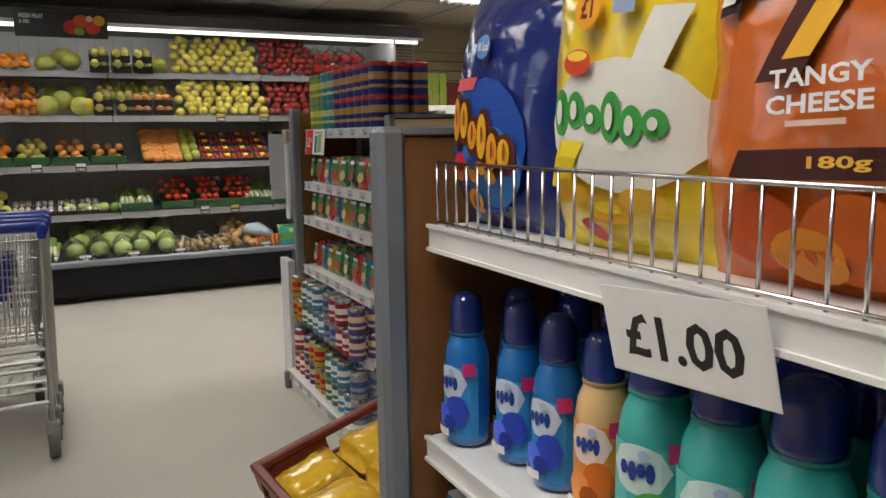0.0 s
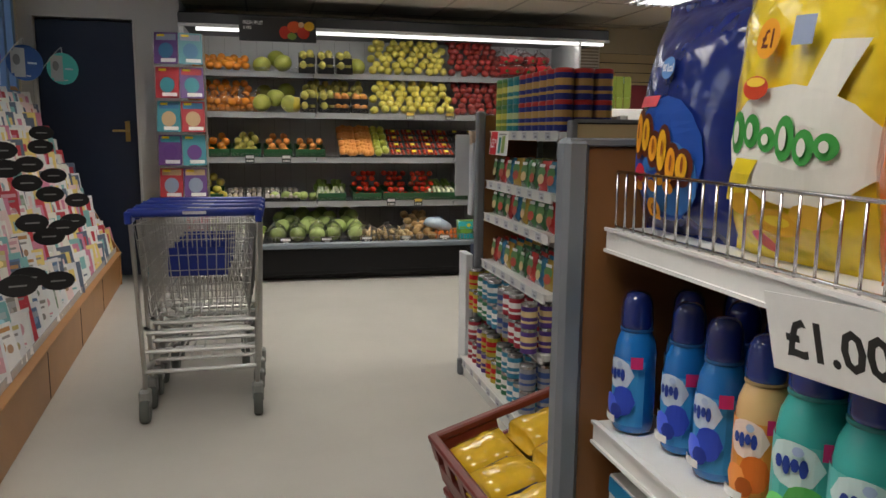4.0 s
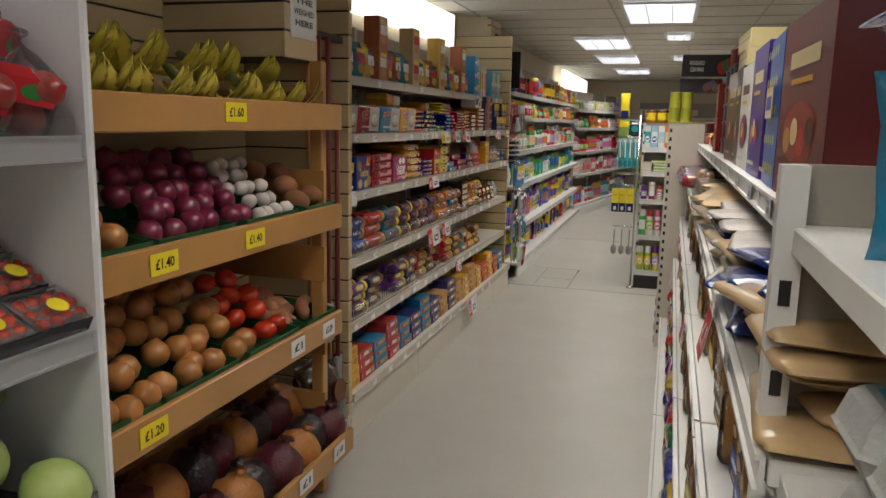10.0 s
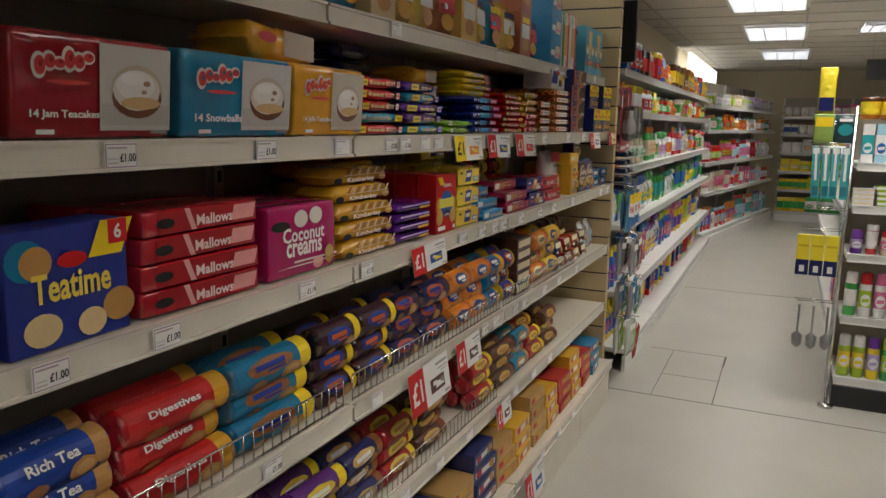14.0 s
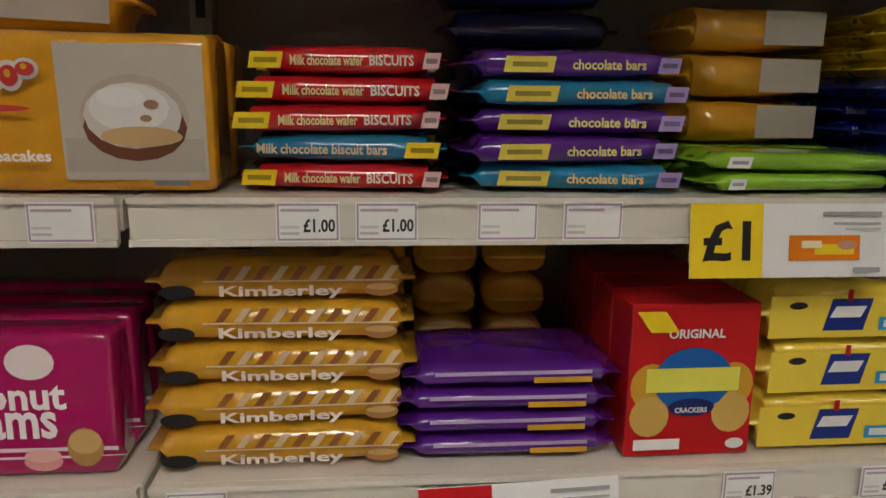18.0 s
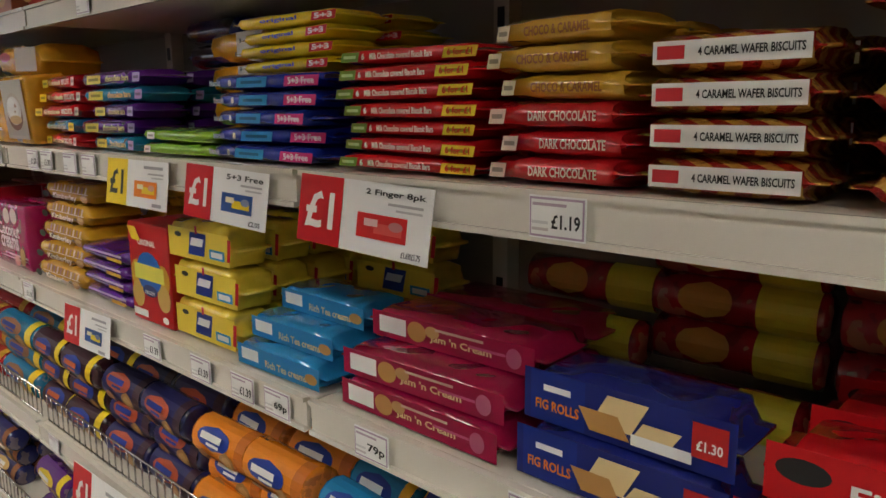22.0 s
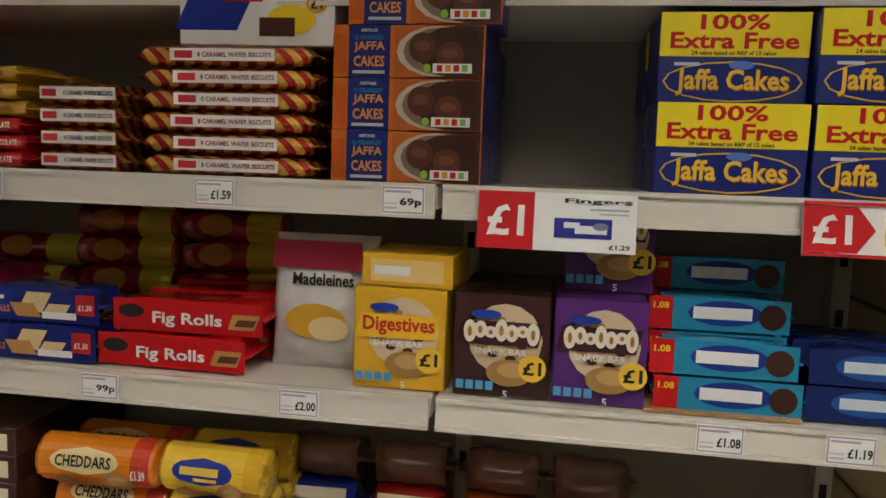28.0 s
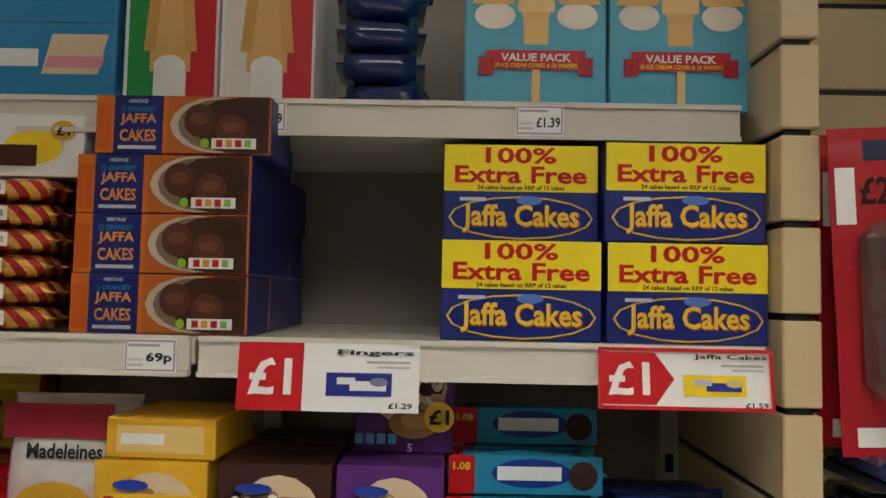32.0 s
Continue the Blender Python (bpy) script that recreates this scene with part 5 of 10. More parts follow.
def chill_ticket(x, z, y=-.304, gold=False):
    me = cached(("chill_ticket",), lambda: to_mesh(box_bm(-.04, .04, 0, .006, -.055, .02, .001), "chill_ticket", BLACK))
    goods("produce_ticket", "black clip ticket with a %s price panel" % ("yellow" if gold else "white"), "price ticket", me, pose(x, y - .008, z), "produce tickets", prints(("r", 0, .002, .07, .026, (.7, .5, .1) if gold else W), ("r", 0, -.034, .07, .026, (.16, .18, .15)), ("t", 0, -.034, .055, .018, (.75, .75, .7), "180")))


for x, z, g in ((-4.57, Z1, 1), (-4.19, Z1, 1), (-3.65, Z1, 0), (-6.03, Z2, 0), (-5.71, Z2, 0), (-4.75, Z3, 0), (-4.49, Z3, 1)):
    chill_ticket(x, z - .002, -.304, g)
for i in range(9):
    me = cached(("deck_ticket",), lambda: to_mesh(box_bm(-.05, .05, 0, .006, 0, .055, .001), "deck_ticket", BLACK))
    goods("produce_ticket", "black clip ticket with a white price panel", "price ticket", me, pose(-6.1 + i * .36, -.612, Z4 - .005, -15, 0, 0), "produce tickets", prints(("r", 0, .04, .085, .022, W), ("t", 0, .016, .05, .016, (.75, .75, .7), "79")))
# hanging sign
sg = thing("produce_sign", "black hanging sign reading fresh fruit and veg", "sign")
box("board", -6.09, -5.43, -.36, -.352, 2.10, 2.30, BLACK, sg, .001)
part("printed_face", prints(("t", -.21, .055, .17, .032, W, "FRESH FRUIT"), ("t", -.26, .012, .07, .028, W, "& VEG"), ("e", .06, -.02, .10, .11, (.5, .03, .02)), ("e", .14, .03, .12, .10, (.62, .1, .03)), ("e", .22, -.02, .11, .1, (.6, .05, .03)), ("e", .27, .04, .09, .08, (.7, .4, .03)), ("e", .12, -.05, .08, .06, (.2, .3, .05)), ("e", .2, .05, .05, .05, (.75, .5, .3))), None, sg, at=pose(-5.76, -.3605, 2.2))

A1, YA, OR_, TO = fm("red_apple", .038, RED_APPLE), fm("yellow_apple", .041, YEL_APPLE), fm("orange", .038, ORANGE, dimple=.06), fm("tomato", .03, TOMATO, flat=.82, dimple=.12)
PEA, PRS, GA = fm("peach", .034, PEACH), fm("pear", .034, PEAR, flat=1.2), fm("green_apple", .037, GRN_APPLE)
MEL, YML = fm("melon", .085, MELON, flat=.9, dimple=.02, n=14), fm("yellow_melon", .075, YMELON, flat=.9, dimple=.02, n=14)
CB = fm("cabbage", .075, CABB, flat=.88, dimple=.02, n=14)
for zz, yy, dz in ((Z1, -.25, .05), (Z0, -.04, .055)):
    heap("yellow_apple", "ripe yellow apple in the chiller", "apple", YA, -4.92, -4.14, yy, zz, .040, 6, .048, dz)
    heap("red_apple", "dark red apple in the chiller", "apple", A1, -4.13, -3.60, yy, zz, .037, 7, .046, dz)
    heap("melon", "green striped melon in the chiller", "melon", MEL, -5.98, -5.60, yy + .05, zz, .085, 2, .15, .05)
heap("pear", "ripe green pear in the chiller", "pear", PRS, -5.55, -4.95, -.05, Z1 + .09, .036, 4, .05, .05)
heap("orange", "loose orange in the chiller", "orange", OR_, -6.48, -6.0, -.04, Z1 + .08, .038, 4, .05, .05)
heap("melon", "green striped melon in the chiller", "melon", MEL, -5.98, -5.58, .12, Z1 + .12, .085, 1)
heap("yellow_melon", "yellow melon with a white sticker", "melon", YML, -5.68, -5.52, -.19, Z1, .075, 1)
heap("orange", "loose orange in the chiller", "orange", OR_, -6.5, -6.0, -.04, Z0, .038, 4, .06, .03)
heap("melon", "green striped melon in the chiller", "melon", MEL, -5.14, -4.95, -.0, Z0, .085, 1)


def film_lump(w, d, h, seed=0, m=None):
    """Loose clear film bag: a lumpy skin gathered at its top."""
    def build():
        rnd = random.Random(seed)
        rings = []
        for v, f in ((0, .75), (.12, .98), (.4, 1), (.65, .86), (.8, .5), (.88, .18), (.94, .14), (1, .3)):
            rings.append([(w / 2 * f * math.cos(2 * math.pi * k / 14) * rnd.uniform(.86, 1.1), d / 2 * f * math.sin(2 * math.pi * k / 14) * rnd.uniform(.86, 1.1), h * v * rnd.uniform(.97, 1.02)) for k in range(14)])
        return rings_mesh("film_bag", rings, m or CLEAR)
    return cached(("film_lump", w, d, h, seed, m), build)


def fruit_bag(name, label, me, r, at, n=(2, 2, 2), mark=None, category="bagged fruit"):
    """Clear film bag with its fruit inside as parts."""
    key = (name, label)
    if key in PROTO:
        return repeat(PROTO[key], at)
    t = thing(name, label, category, label[:20])
    q = random.Random(3)
    for i in range(n[0]):
        for j in range(n[1]):
            for k in range(n[2]):
                part("fruit", me[(i + k) % len(me)], None, t, at=pose((i - (n[0] - 1) / 2) * r * 1.95 + (k % 2) * .3 * r, (j - (n[1] - 1) / 2) * r * 1.9, k * r * 1.7, q.uniform(-40, 40), q.uniform(-40, 40), 0))
    part("film", film_lump(n[0] * r * 2.35, n[1] * r * 2.4, n[2] * r * 2.1 + .05, 2), None, t)
    if mark:
        part("printed_patch", prints(*mark), None, t, at=pose(0, -n[1] * r * 1.12, n[2] * r, 12, 0, 0))
    t.matrix_basis = at
    PROTO[key] = t
    return t


apm = (("r", 0, 0, .13, .05, (.55, .02, .03), .01), ("e", .02, .0, .05, .03, (.05, .25, .06)), ("r", -.03, .035, .09, .02, (.6, .03, .04), -.01))
for zz, yy, n in ((Z1, -.20, 5), (Z1 + .10, -.10, 5), (Z1 + .19, .02, 5), (Z0, -.0, 4), (Z0 + .1, .1, 4)):
    for i in range(n):
        fruit_bag("apple_bag", "clear and red printed bag of red apples", A1, .036, pose(-3.58 + i * .145, yy + JIT.uniform(-.02, .02), zz, JIT.uniform(-10, 10), JIT.uniform(-12, 12), JIT.uniform(-30, 30)), (2, 2, 2), apm)
for i in range(5):
    fruit_bag("orange_net", "orange net bag of easy peel oranges", OR_, .038, pose(-6.5 + i * .13, -.16 + .02 * (i % 2), Z1, 0, JIT.uniform(-12, 12), JIT.uniform(-30, 30)), (2, 2, 2))


def clump(spots):
    """Many small pieces joined into one mesh."""
    bm = bmesh.new()
    for m1, at1 in spots:
        k = len(bm.verts)
        bm.from_mesh(m1)
        bm.verts.ensure_lookup_table()
        bmesh.ops.transform(bm, matrix=at1, verts=bm.verts[k:])
    me = bpy.data.meshes.new("clump")
    bm.to_mesh(me)
    bm.free()
    me.materials.append(spots[0][0].materials[0])
    return me


def punnet(label, me, r, at, lid="clear", mark=True, tray=None, wd=(.16, .11, .06), n=(4, 3)):
    """Small tray of produce under clear film, with a round yellow sticker."""
    key = ("punnet", label)
    if key in PROTO:
        return repeat(PROTO[key], at)
    t = thing("fruit_punnet", label, "punnet", label[:22])
    w, d, h = wd
    bm = bmesh.new()
    box_bm(-w / 2, w / 2, -d / 2, d / 2, 0, .004, 0, bm)
    for a in ((-w / 2, -w / 2 + .003, -d / 2, d / 2), (w / 2 - .003, w / 2, -d / 2, d / 2), (-w / 2, w / 2, -d / 2, -d / 2 + .003), (-w / 2, w / 2, d / 2 - .003, d / 2)):
        box_bm(*a, 0, h * .7, 0, bm)
    part("tray", bm, tray or BLACK_TRAY, t)
    spots = [(me[(i + j) % len(me)], pose((i - (n[0] - 1) / 2) * w * .88 / n[0], (j - (n[1] - 1) / 2) * d * .85 / n[1], .006 + h * .25 + JIT.uniform(0, .012), JIT.uniform(-30, 30), 0, 0)) for i in range(n[0]) for j in range(n[1])]
    if r > .025:
        for m1, at1 in spots:
            part("fruit", m1, None, t, at=at1)
    else:
        tagged(part("small_fruit", clump(spots), None, t), kind="stuff")
    part("lid", to_mesh(box_bm(-w / 2, w / 2, -d / 2, d / 2, h * .68, h, .006), "lid", TRAYCLEAR), None, t)
    if mark:
        part("sticker", to_mesh(prism(.022, .001, 16), "sticker", YEL), None, t, at=pose(0, -.01, h + .0006))
    t.matrix_basis = at
    PROTO[key] = t
    return t


def prism(r, h, n):
    bm = bmesh.new()
    bmesh.ops.create_cone(bm, cap_ends=True, segments=n, radius1=r, radius2=r, depth=h)
    return bm


GD, GG = fm("grape_dark", .013, GRAPE_D, n=7), fm("grape_green", .013, GRAPE_G, n=7)
RB = fm("red_berry", .015, TOMATO, n=7)
for zz, x0, n, label, me in ((Z1, -5.5, 2, "clear punnet of pears with label", PRS), (Z1, -5.2, 2, "clear punnet of peaches with label", PEA), (Z0, -5.5, 3, "clear punnet of pears with label", PRS)):
    for i in range(n):
        for k in range(2):
            punnet(label, me, .034, pose(x0 + i * .17, -.19 + (.15 if zz == Z0 else 0), zz + k * .085, 14, 0, JIT.uniform(-5, 5)), wd=(.15, .12, .085), n=(2, 2))
seq = (("orange punnet under clear film with yellow sticker", PEA, .02, 2), ("clear punnet of green apples with yellow sticker", GA, .03, 1), ("clear punnet of red berries with yellow sticker", RB, .02, 4), ("black punnet of dark grapes with yellow sticker", GD, .013, 2), ("clear punnet of green grapes with yellow sticker", GG, .013, 2), ("black punnet of dark plums with yellow sticker", GD, .013, 1), ("clear punnet of small tomatoes with white label", RB, .02, 3))
xx = -5.22
for label, me, r, n in seq:
    for i in range(n):
        for j in range(4):
            nn = (6, 4) if r < .016 else (4, 3) if r < .025 else (2, 2)
            punnet(label, me, r, pose(xx + .075, -.225 + j * .105, Z2 + .01 + j * .062, 28, 0, JIT.uniform(-5, 5)), n=nn)
        xx += .156


def crate(label, x, y, z, w=.27, d=.36, h=.07, tilt=8, material=None):
    t = thing("produce_tray", label, "tray", label[:20], pose(x, y, z, tilt, 0, 0))
    m = material or GREEN_TRAY
    box("tray_base", -w / 2, w / 2, 0, d, 0, .005, m, t)
    for a in ((-w / 2, -w / 2 + .005, 0, d), (w / 2 - .005, w / 2, 0, d)):
        box("tray_side", *a, .0, h, m, t, .001)
    for a in ((0, .005), (d - .005, d)):
        box("tray_side", -w / 2 + .005, w / 2 - .005, *a, .0, h, m, t, .001)
    return t


GT = "green plastic produce tray in the chiller"
for x, w in ((-6.35, .3), (-6.06, .26), (-5.78, .26), (-5.49, .27)):
    crate(GT, x, -.27, Z2, w)
heap("orange", "loose small orange in a green tray", "orange", OR_, -6.5, -6.2, -.22, Z2 + .02, .038, 4, 0.056, 0.043)
heap("pear", "ripe green pear in a green tray", "pear", PRS, -6.18, -5.94, -.22, Z2 + .02, .034, 4, 0.056, 0.043)
heap("peach", "yellow and red peach in a green tray", "peach", PEA, -5.90, -5.66, -.22, Z2 + .02, .034, 4, 0.056, 0.043)
heap("peach", "yellow and red peach in a green tray", "peach", PEA, -5.62, -5.36, -.22, Z2 + .02, .034, 3, 0.056, 0.043)
for x in (-4.97, -4.69, -4.43):
    crate(GT, x, -.27, Z3, .265)
    heap("tomato", "ripe red tomato in a green tray", "tomato", TO, x - .12, x + .12, -.22, Z3 + .025, .03, 5, 0.040, 0.048)
for x in (-6.4, -5.30, -4.24, -3.97):
    crate(GT, x, -.27, Z3, .26)
heap("yellow_apple", "yellow lemon-like fruit in a green tray", "fruit", YA, -6.52, -6.26, -.22, Z3 + .02, .037, 4, 0.048, 0.051)
for i in range(4):
    for j in range(2):
        punnet("dark punnet of mushrooms under clear film", fm("mushroom", .022, GARLIC), .02, pose(-6.17 + i * .165, -.21 + j * .14, Z3 + j * .04, 14, 0, 0), n=(3, 3))
for i in range(6):
    heap("kiwi", "green cabbage heart in the chiller", "vegetable", fm("small_cabbage", .045, CABB), -5.86 + .085 * i, -5.76 + .085 * i, -.22, Z3, .045, 2, 0.079, 0.073)


def stalk_mesh(key, length, r0, r1, m, bend=0.0, n=8):
    def build():
        rings = []
        for i in range(7):
            u = i / 6
            r = (r0 * (1 - u) + r1 * u) * (.55 if i in (0, 6) else 1)
            rings.append([(length * u, bend * math.sin(math.pi * u) + r * math.cos(2 * math.pi * k / n), r + r * math.sin(2 * math.pi * k / n)) for k in range(n)])
        return rings_mesh(key, rings, m)
    return cached(("stalk", key, length, r0, r1, bend), build)


def leek(at, key="leek"):
    if (key,) in PROTO:
        return repeat(PROTO[(key,)], at)
    t = thing("leek", "white and green leek with cut ends", "leek", "leeks")
    part("stem", stalk_mesh("leek_stem", .17, .018, .016, LEEK_W), None, t)
    part("leaf", stalk_mesh("leek_leaf", .17, .02, .03, LEEK_G, .01), None, t, at=pose(.15, 0, 0))
    t.matrix_basis = at
    PROTO[(key,)] = t
    return t


for x0_, z0_, n in ((-5.42, Z3 + .02, 6), (-6.22, Z4, 7), (-4.36, Z3 + .02, 6)):
    for i in range(n):
        for k in range(2):
            leek(pose(x0_ + i * .045, (-.52 if z0_ == Z4 else -.27) + k * .02, z0_ + k * .04, JIT.uniform(-20, 20), -14, 88 + JIT.uniform(-6, 6)))
for i in range(7):
    for k in range(2):
        goods("cucumber", "dark green cucumber in a green tray", "cucumber", stalk_mesh("cucumber", .30, .021, .019, CUKE, .008), pose(-4.09 + i * .042, -.26 + k * .02, Z3 + .02 + k * .036, 0, -16, 88 + JIT.uniform(-8, 8)), "cucumbers")
salad = prints(("r", 0, .13, .14, .07, (.02, .35, .36)), ("r", 0, .03, .14, .05, (.02, .30, .32)), ("e", .03, .13, .04, .036, YEL and (.65, .6, .05)), ("r", -.03, .11, .06, .02, (.1, .3, .06)), ("e", 0, .075, .11, .05, (.12, .25, .03)))
for x, y, z in ((-3.74, -.25, Z3 + .01), (-3.58, -.25, Z3 + .01), (-3.66, -.14, Z3 + .04), (-4.08, -.565, Z4), (-3.84, -.57, Z4 - .01), (-3.40, -.56, Z4)):
    goods("salad_bag", "green and teal printed bag of salad leaves", "salad bag", bag_mesh(.17, .19, .07, (.10, .20, .05), 4), pose(x, y, z, -14, 0, JIT.uniform(-8, 8)), "salad bags", salad)
heap("cabbage", "pale green cabbage in clear film", "cabbage", CB, -3.52, -2.93, -.20, Z3, .068, 4, 0.079, 0.081)
for i in range(5):
    fruit_bag("cabbage_bag", "clear bag with a pale green cauliflower", CB, .075, pose(-5.80 + i * .17 + JIT.uniform(-.02, .02), -0.45 + .05 * (i % 2), Z4 - .005, JIT.uniform(-12, 12), 0, JIT.uniform(-30, 30)), (1, 1, 1), None, "bagged vegetable")
heap("cabbage", "pale green cabbage in clear film", "cabbage", CB, -6.5, -6.25, -0.43, Z4, .075, 4, 0.14, 0.045)
heap("cabbage", "pale green cabbage in clear film", "cabbage", CB, -5.86, -5.0, -0.29, Z4 + .04, .075, 4, 0.13, 0.03)
PARS = fruit_mat("parsnip_skin", (.66, .52, .28), (.58, .42, .2), .6, coat=0)
for i in range(3):
    t = fruit_bag("parsnip_bag", "clear film bag of pale parsnips", [stalk_mesh("parsnip", .17, .026, .008, PARS)] * 2, .03, pose(-5.0 + i * .17, -0.49, Z4 - .005, 0, -8, 70 + 20 * i), (1, 3, 2), None, "bagged vegetable")
PT = fm("potato", .042, POTATO, flat=.85, dimple=.02, stretch=1.0)
heap("potato", "loose brown potato in the chiller", "potato", PT, -4.62, -4.36, -0.49, Z4, .042, 7, 0.07, 0.026)
for i in range(14):
    goods("carrot", "loose orange carrot in the chiller", "carrot", stalk_mesh("carrot", .17, .017, .006, CARROT), pose(-4.36 + (i % 7) * .038, -0.51 + .03 * (i // 7), Z4 + .03 * (i // 7), 0, -14, 80 + JIT.uniform(-16, 16)), "carrots")
goods("plastic_bag", "pale blue open plastic bag over the carrots", "plastic bag", film_lump(.3, .22, .13, 6, mat("pale_blue_film", (.45, .56, .66), .3, 0, .1, 20, .4)), pose(-4.32, -0.35, Z4 + .07, 0, 18, 20), "")
goods("plastic_bag", "white and pink printed produce bag", "plastic bag", film_lump(.26, .2, .14, 8, mat("pink_white_film", (.70, .60, .60), .3, 0, .12, 20, .4)), pose(-3.86, -0.43, Z4 + .02, 0, 8, 0), "", prints(("e", 0, .06, .12, .06, (.7, .35, .35))))
heap("green_apple", "loose green apple in the chiller", "apple", GA, -3.72, -3.46, -0.49, Z4, .037, 7, 0.065, 0.026)
heap("potato", "loose brown potato in the chiller", "potato", PT, -3.40, -3.12, -0.45, Z4 + .01, .042, 7, 0.07, 0.026)
for i in range(3):
    fruit_bag("potato_bag", "clear film bag of small potatoes", PT, .036, pose(-3.12 + i * .09, -0.47 + .09 * (i % 2), Z4 + .01 + .04 * (i % 2), 0, JIT.uniform(-15, 15), 30 * i), (2, 2, 2), None, "bagged vegetable")
goods("bag_roll", "roll of clear produce bags on the shelf", "bag roll", lathe_mesh(((.018, 0), (.04, .001), (.04, .3), (.018, .301)), mat("white_film_roll", (.6, .6, .6), .3, 0, .06, 30), 14), pose(-3.30, .08, Z2 + .09, 90, 0, 20), "")

# ---- wooden vegetable rack ----
wr = thing("vegetable_rack", "varnished pine rack with loose vegetables", "rack")
WX0, WX1 = -2.86, -1.47
WZ = (1.545, 1.165, .735, .24)
for k, z in enumerate(WZ):
    yf = -.21 if k < 3 else -.26
    s = box("shelf_board", WX0, WX1, yf + .02, .42, z - .03, z - .008, PINE, wr, .002)
    box("front_board", WX0, WX1 + .004, yf, yf + .022, z - .05, z + .045, PINE, wr, .004)
for x in (WX0 + .02, -2.2, WX1 - .03):
    box("post", x - .022, x + .022, -.15 if x > -1.6 else .38, -.10 if x > -1.6 else .42, .0, 1.75 if x > -1.6 else 2.0, PINE, wr, .004)
for i in range(5):
    box("side_slat", WX1 - .055, WX1 - .035, -.16, .42, .3 + i * .3, .44 + i * .3, PINE, wr, .002)
slat_panel("wall_slats_3", "cream slatwall behind the vegetable rack", WX0, -1.10, .44, .47, .1, 2.2)
yt = ((-2.21, 1.55, "£1.60"), (-2.56, 1.165, "£1.40"), (-2.12, 1.165, "£1.40"), (-2.63, .735, "£1.20"))
for x, z, p in yt:
    goods("price_card", "yellow handwritten price card on the rack", "price card", cached(("ycard",), lambda: to_mesh(box_bm(-.055, .055, 0, .002, -.028, .028), "ycard", YEL)), pose(x, -.215, z), "yellow price cards", prints(("t", 0, 0, .075, .028, DK, p)))
for x, p in ((-2.5, "£1"), (-2.12, "£1.89"), (-1.9, "£1"), (-1.62, "£1.49")):
    goods("price_card", "white printed price card on the rack", "price card", cached(("wcard",), lambda: to_mesh(box_bm(-.05, .05, 0, .002, -.03, .03), "wcard", PAPER)), pose(x, -.267, .25), "white price cards", prints(("t", 0, 0, .06, .028, DK, p)))
for x, z, p in ((-1.85, .735, "£1"), (-1.6, .735, "£0.89")):
    goods("price_card", "white printed price card on the rack", "price card", cached(("wcard",), lambda: None), pose(x, -.215, z), "white price cards", prints(("t", 0, 0, .06, .028, DK, p)))


def banana_bunch(at, seed=0):
    key = ("banana_bunch", seed)
    if key in PROTO:
        return repeat(PROTO[key], at)
    t = thing("banana_bunch", "bunch of yellow green-tipped bananas", "banana", "banana bunches")
    for i in range(5):
        def build():
            rings = []
            for j in range(9):
                u = j / 8
                a = -1.1 + 2.0 * u
                r = .021 * (.35 if j == 0 else .45 if j == 8 else 1)
                cx, cz = .145 * math.sin(a), .15 - .145 * math.cos(a)
                rings.append([(cx + r * math.cos(2 * math.pi * k / 7) * math.cos(a), r * math.sin(2 * math.pi * k / 7), cz + r * math.cos(2 * math.pi * k / 7) * math.sin(a)) for k in range(7)])
            return rings_mesh("banana", rings, BANANA)
        part("banana", cached(("banana",), build), None, t, at=pose(0, (i - 2) * .038, .0, (i - 2) * 6, (i % 2) * 8, (i - 2) * 9))
    part("stalk", stalk_mesh("banana_stalk", .05, .018, .012, mat("banana_stalk", (.10, .12, .03), .6)), None, t, at=pose(.10, 0, .07, 0, -50, 0))
    t.matrix_basis = at
    PROTO[key] = t
    return t


for i in range(9):
    for j in range(2):
        banana_bunch(pose(-2.70 + i * .13, -.09 + .16 * j, WZ[0] + .012 + .10 * j, 0, JIT.uniform(-10, 10), 90 + JIT.uniform(-35, 35)), i % 2)
goods("onion_bag", "clear film bag of small red onions", "bagged vegetable", film_lump(.14, .12, .11, 4, mat("onion_film", (.22, .05, .05), .25, 0, .3, 25, .4)), pose(-1.58, -.08, WZ[0]), "")
ON, RO, GL, SP = fm("onion", .042, ONION, flat=.92, dimple=-.15), fm("red_onion", .038, RONION, flat=.92, dimple=-.12), fm("garlic", .028, GARLIC, flat=.85, dimple=-.15), fm("sweet_potato", .05, SWEETP, flat=.8, dimple=.02)
for x, w in ((-2.66, .2), (-2.36, .36), (-1.95, .34), (-1.6, .24)):
    crate("green plastic tray on the vegetable rack", x, -.18, WZ[1], w, .4, .055, 6)
    crate("green plastic tray on the vegetable rack", x, -.18, WZ[2], w, .4, .055, 6)
heap("onion", "brown skinned onion on the rack", "onion", ON, -2.78, -2.57, -.13, WZ[1] + .03, .042, 4, 0.068, 0.047)
heap("red_onion", "glossy red onion on the rack", "onion", RO, -2.53, -2.0, -.13, WZ[1] + .03, .038, 5, 0.059, 0.043)
heap("garlic", "white garlic bulb on the rack", "garlic", GL, -2.0, -1.76, -.13, WZ[1] + .03, .028, 5, 0.045, 0.038)
heap("sweet_potato", "brown sweet potato on the rack", "potato", SP, -1.75, -1.49, -.12, WZ[1] + .03, .05, 3, 0.081, 0.047)
heap("onion", "brown skinned onion on the rack", "onion", ON, -2.78, -2.02, -.13, WZ[2] + .03, .042, 5, 0.068, 0.054)
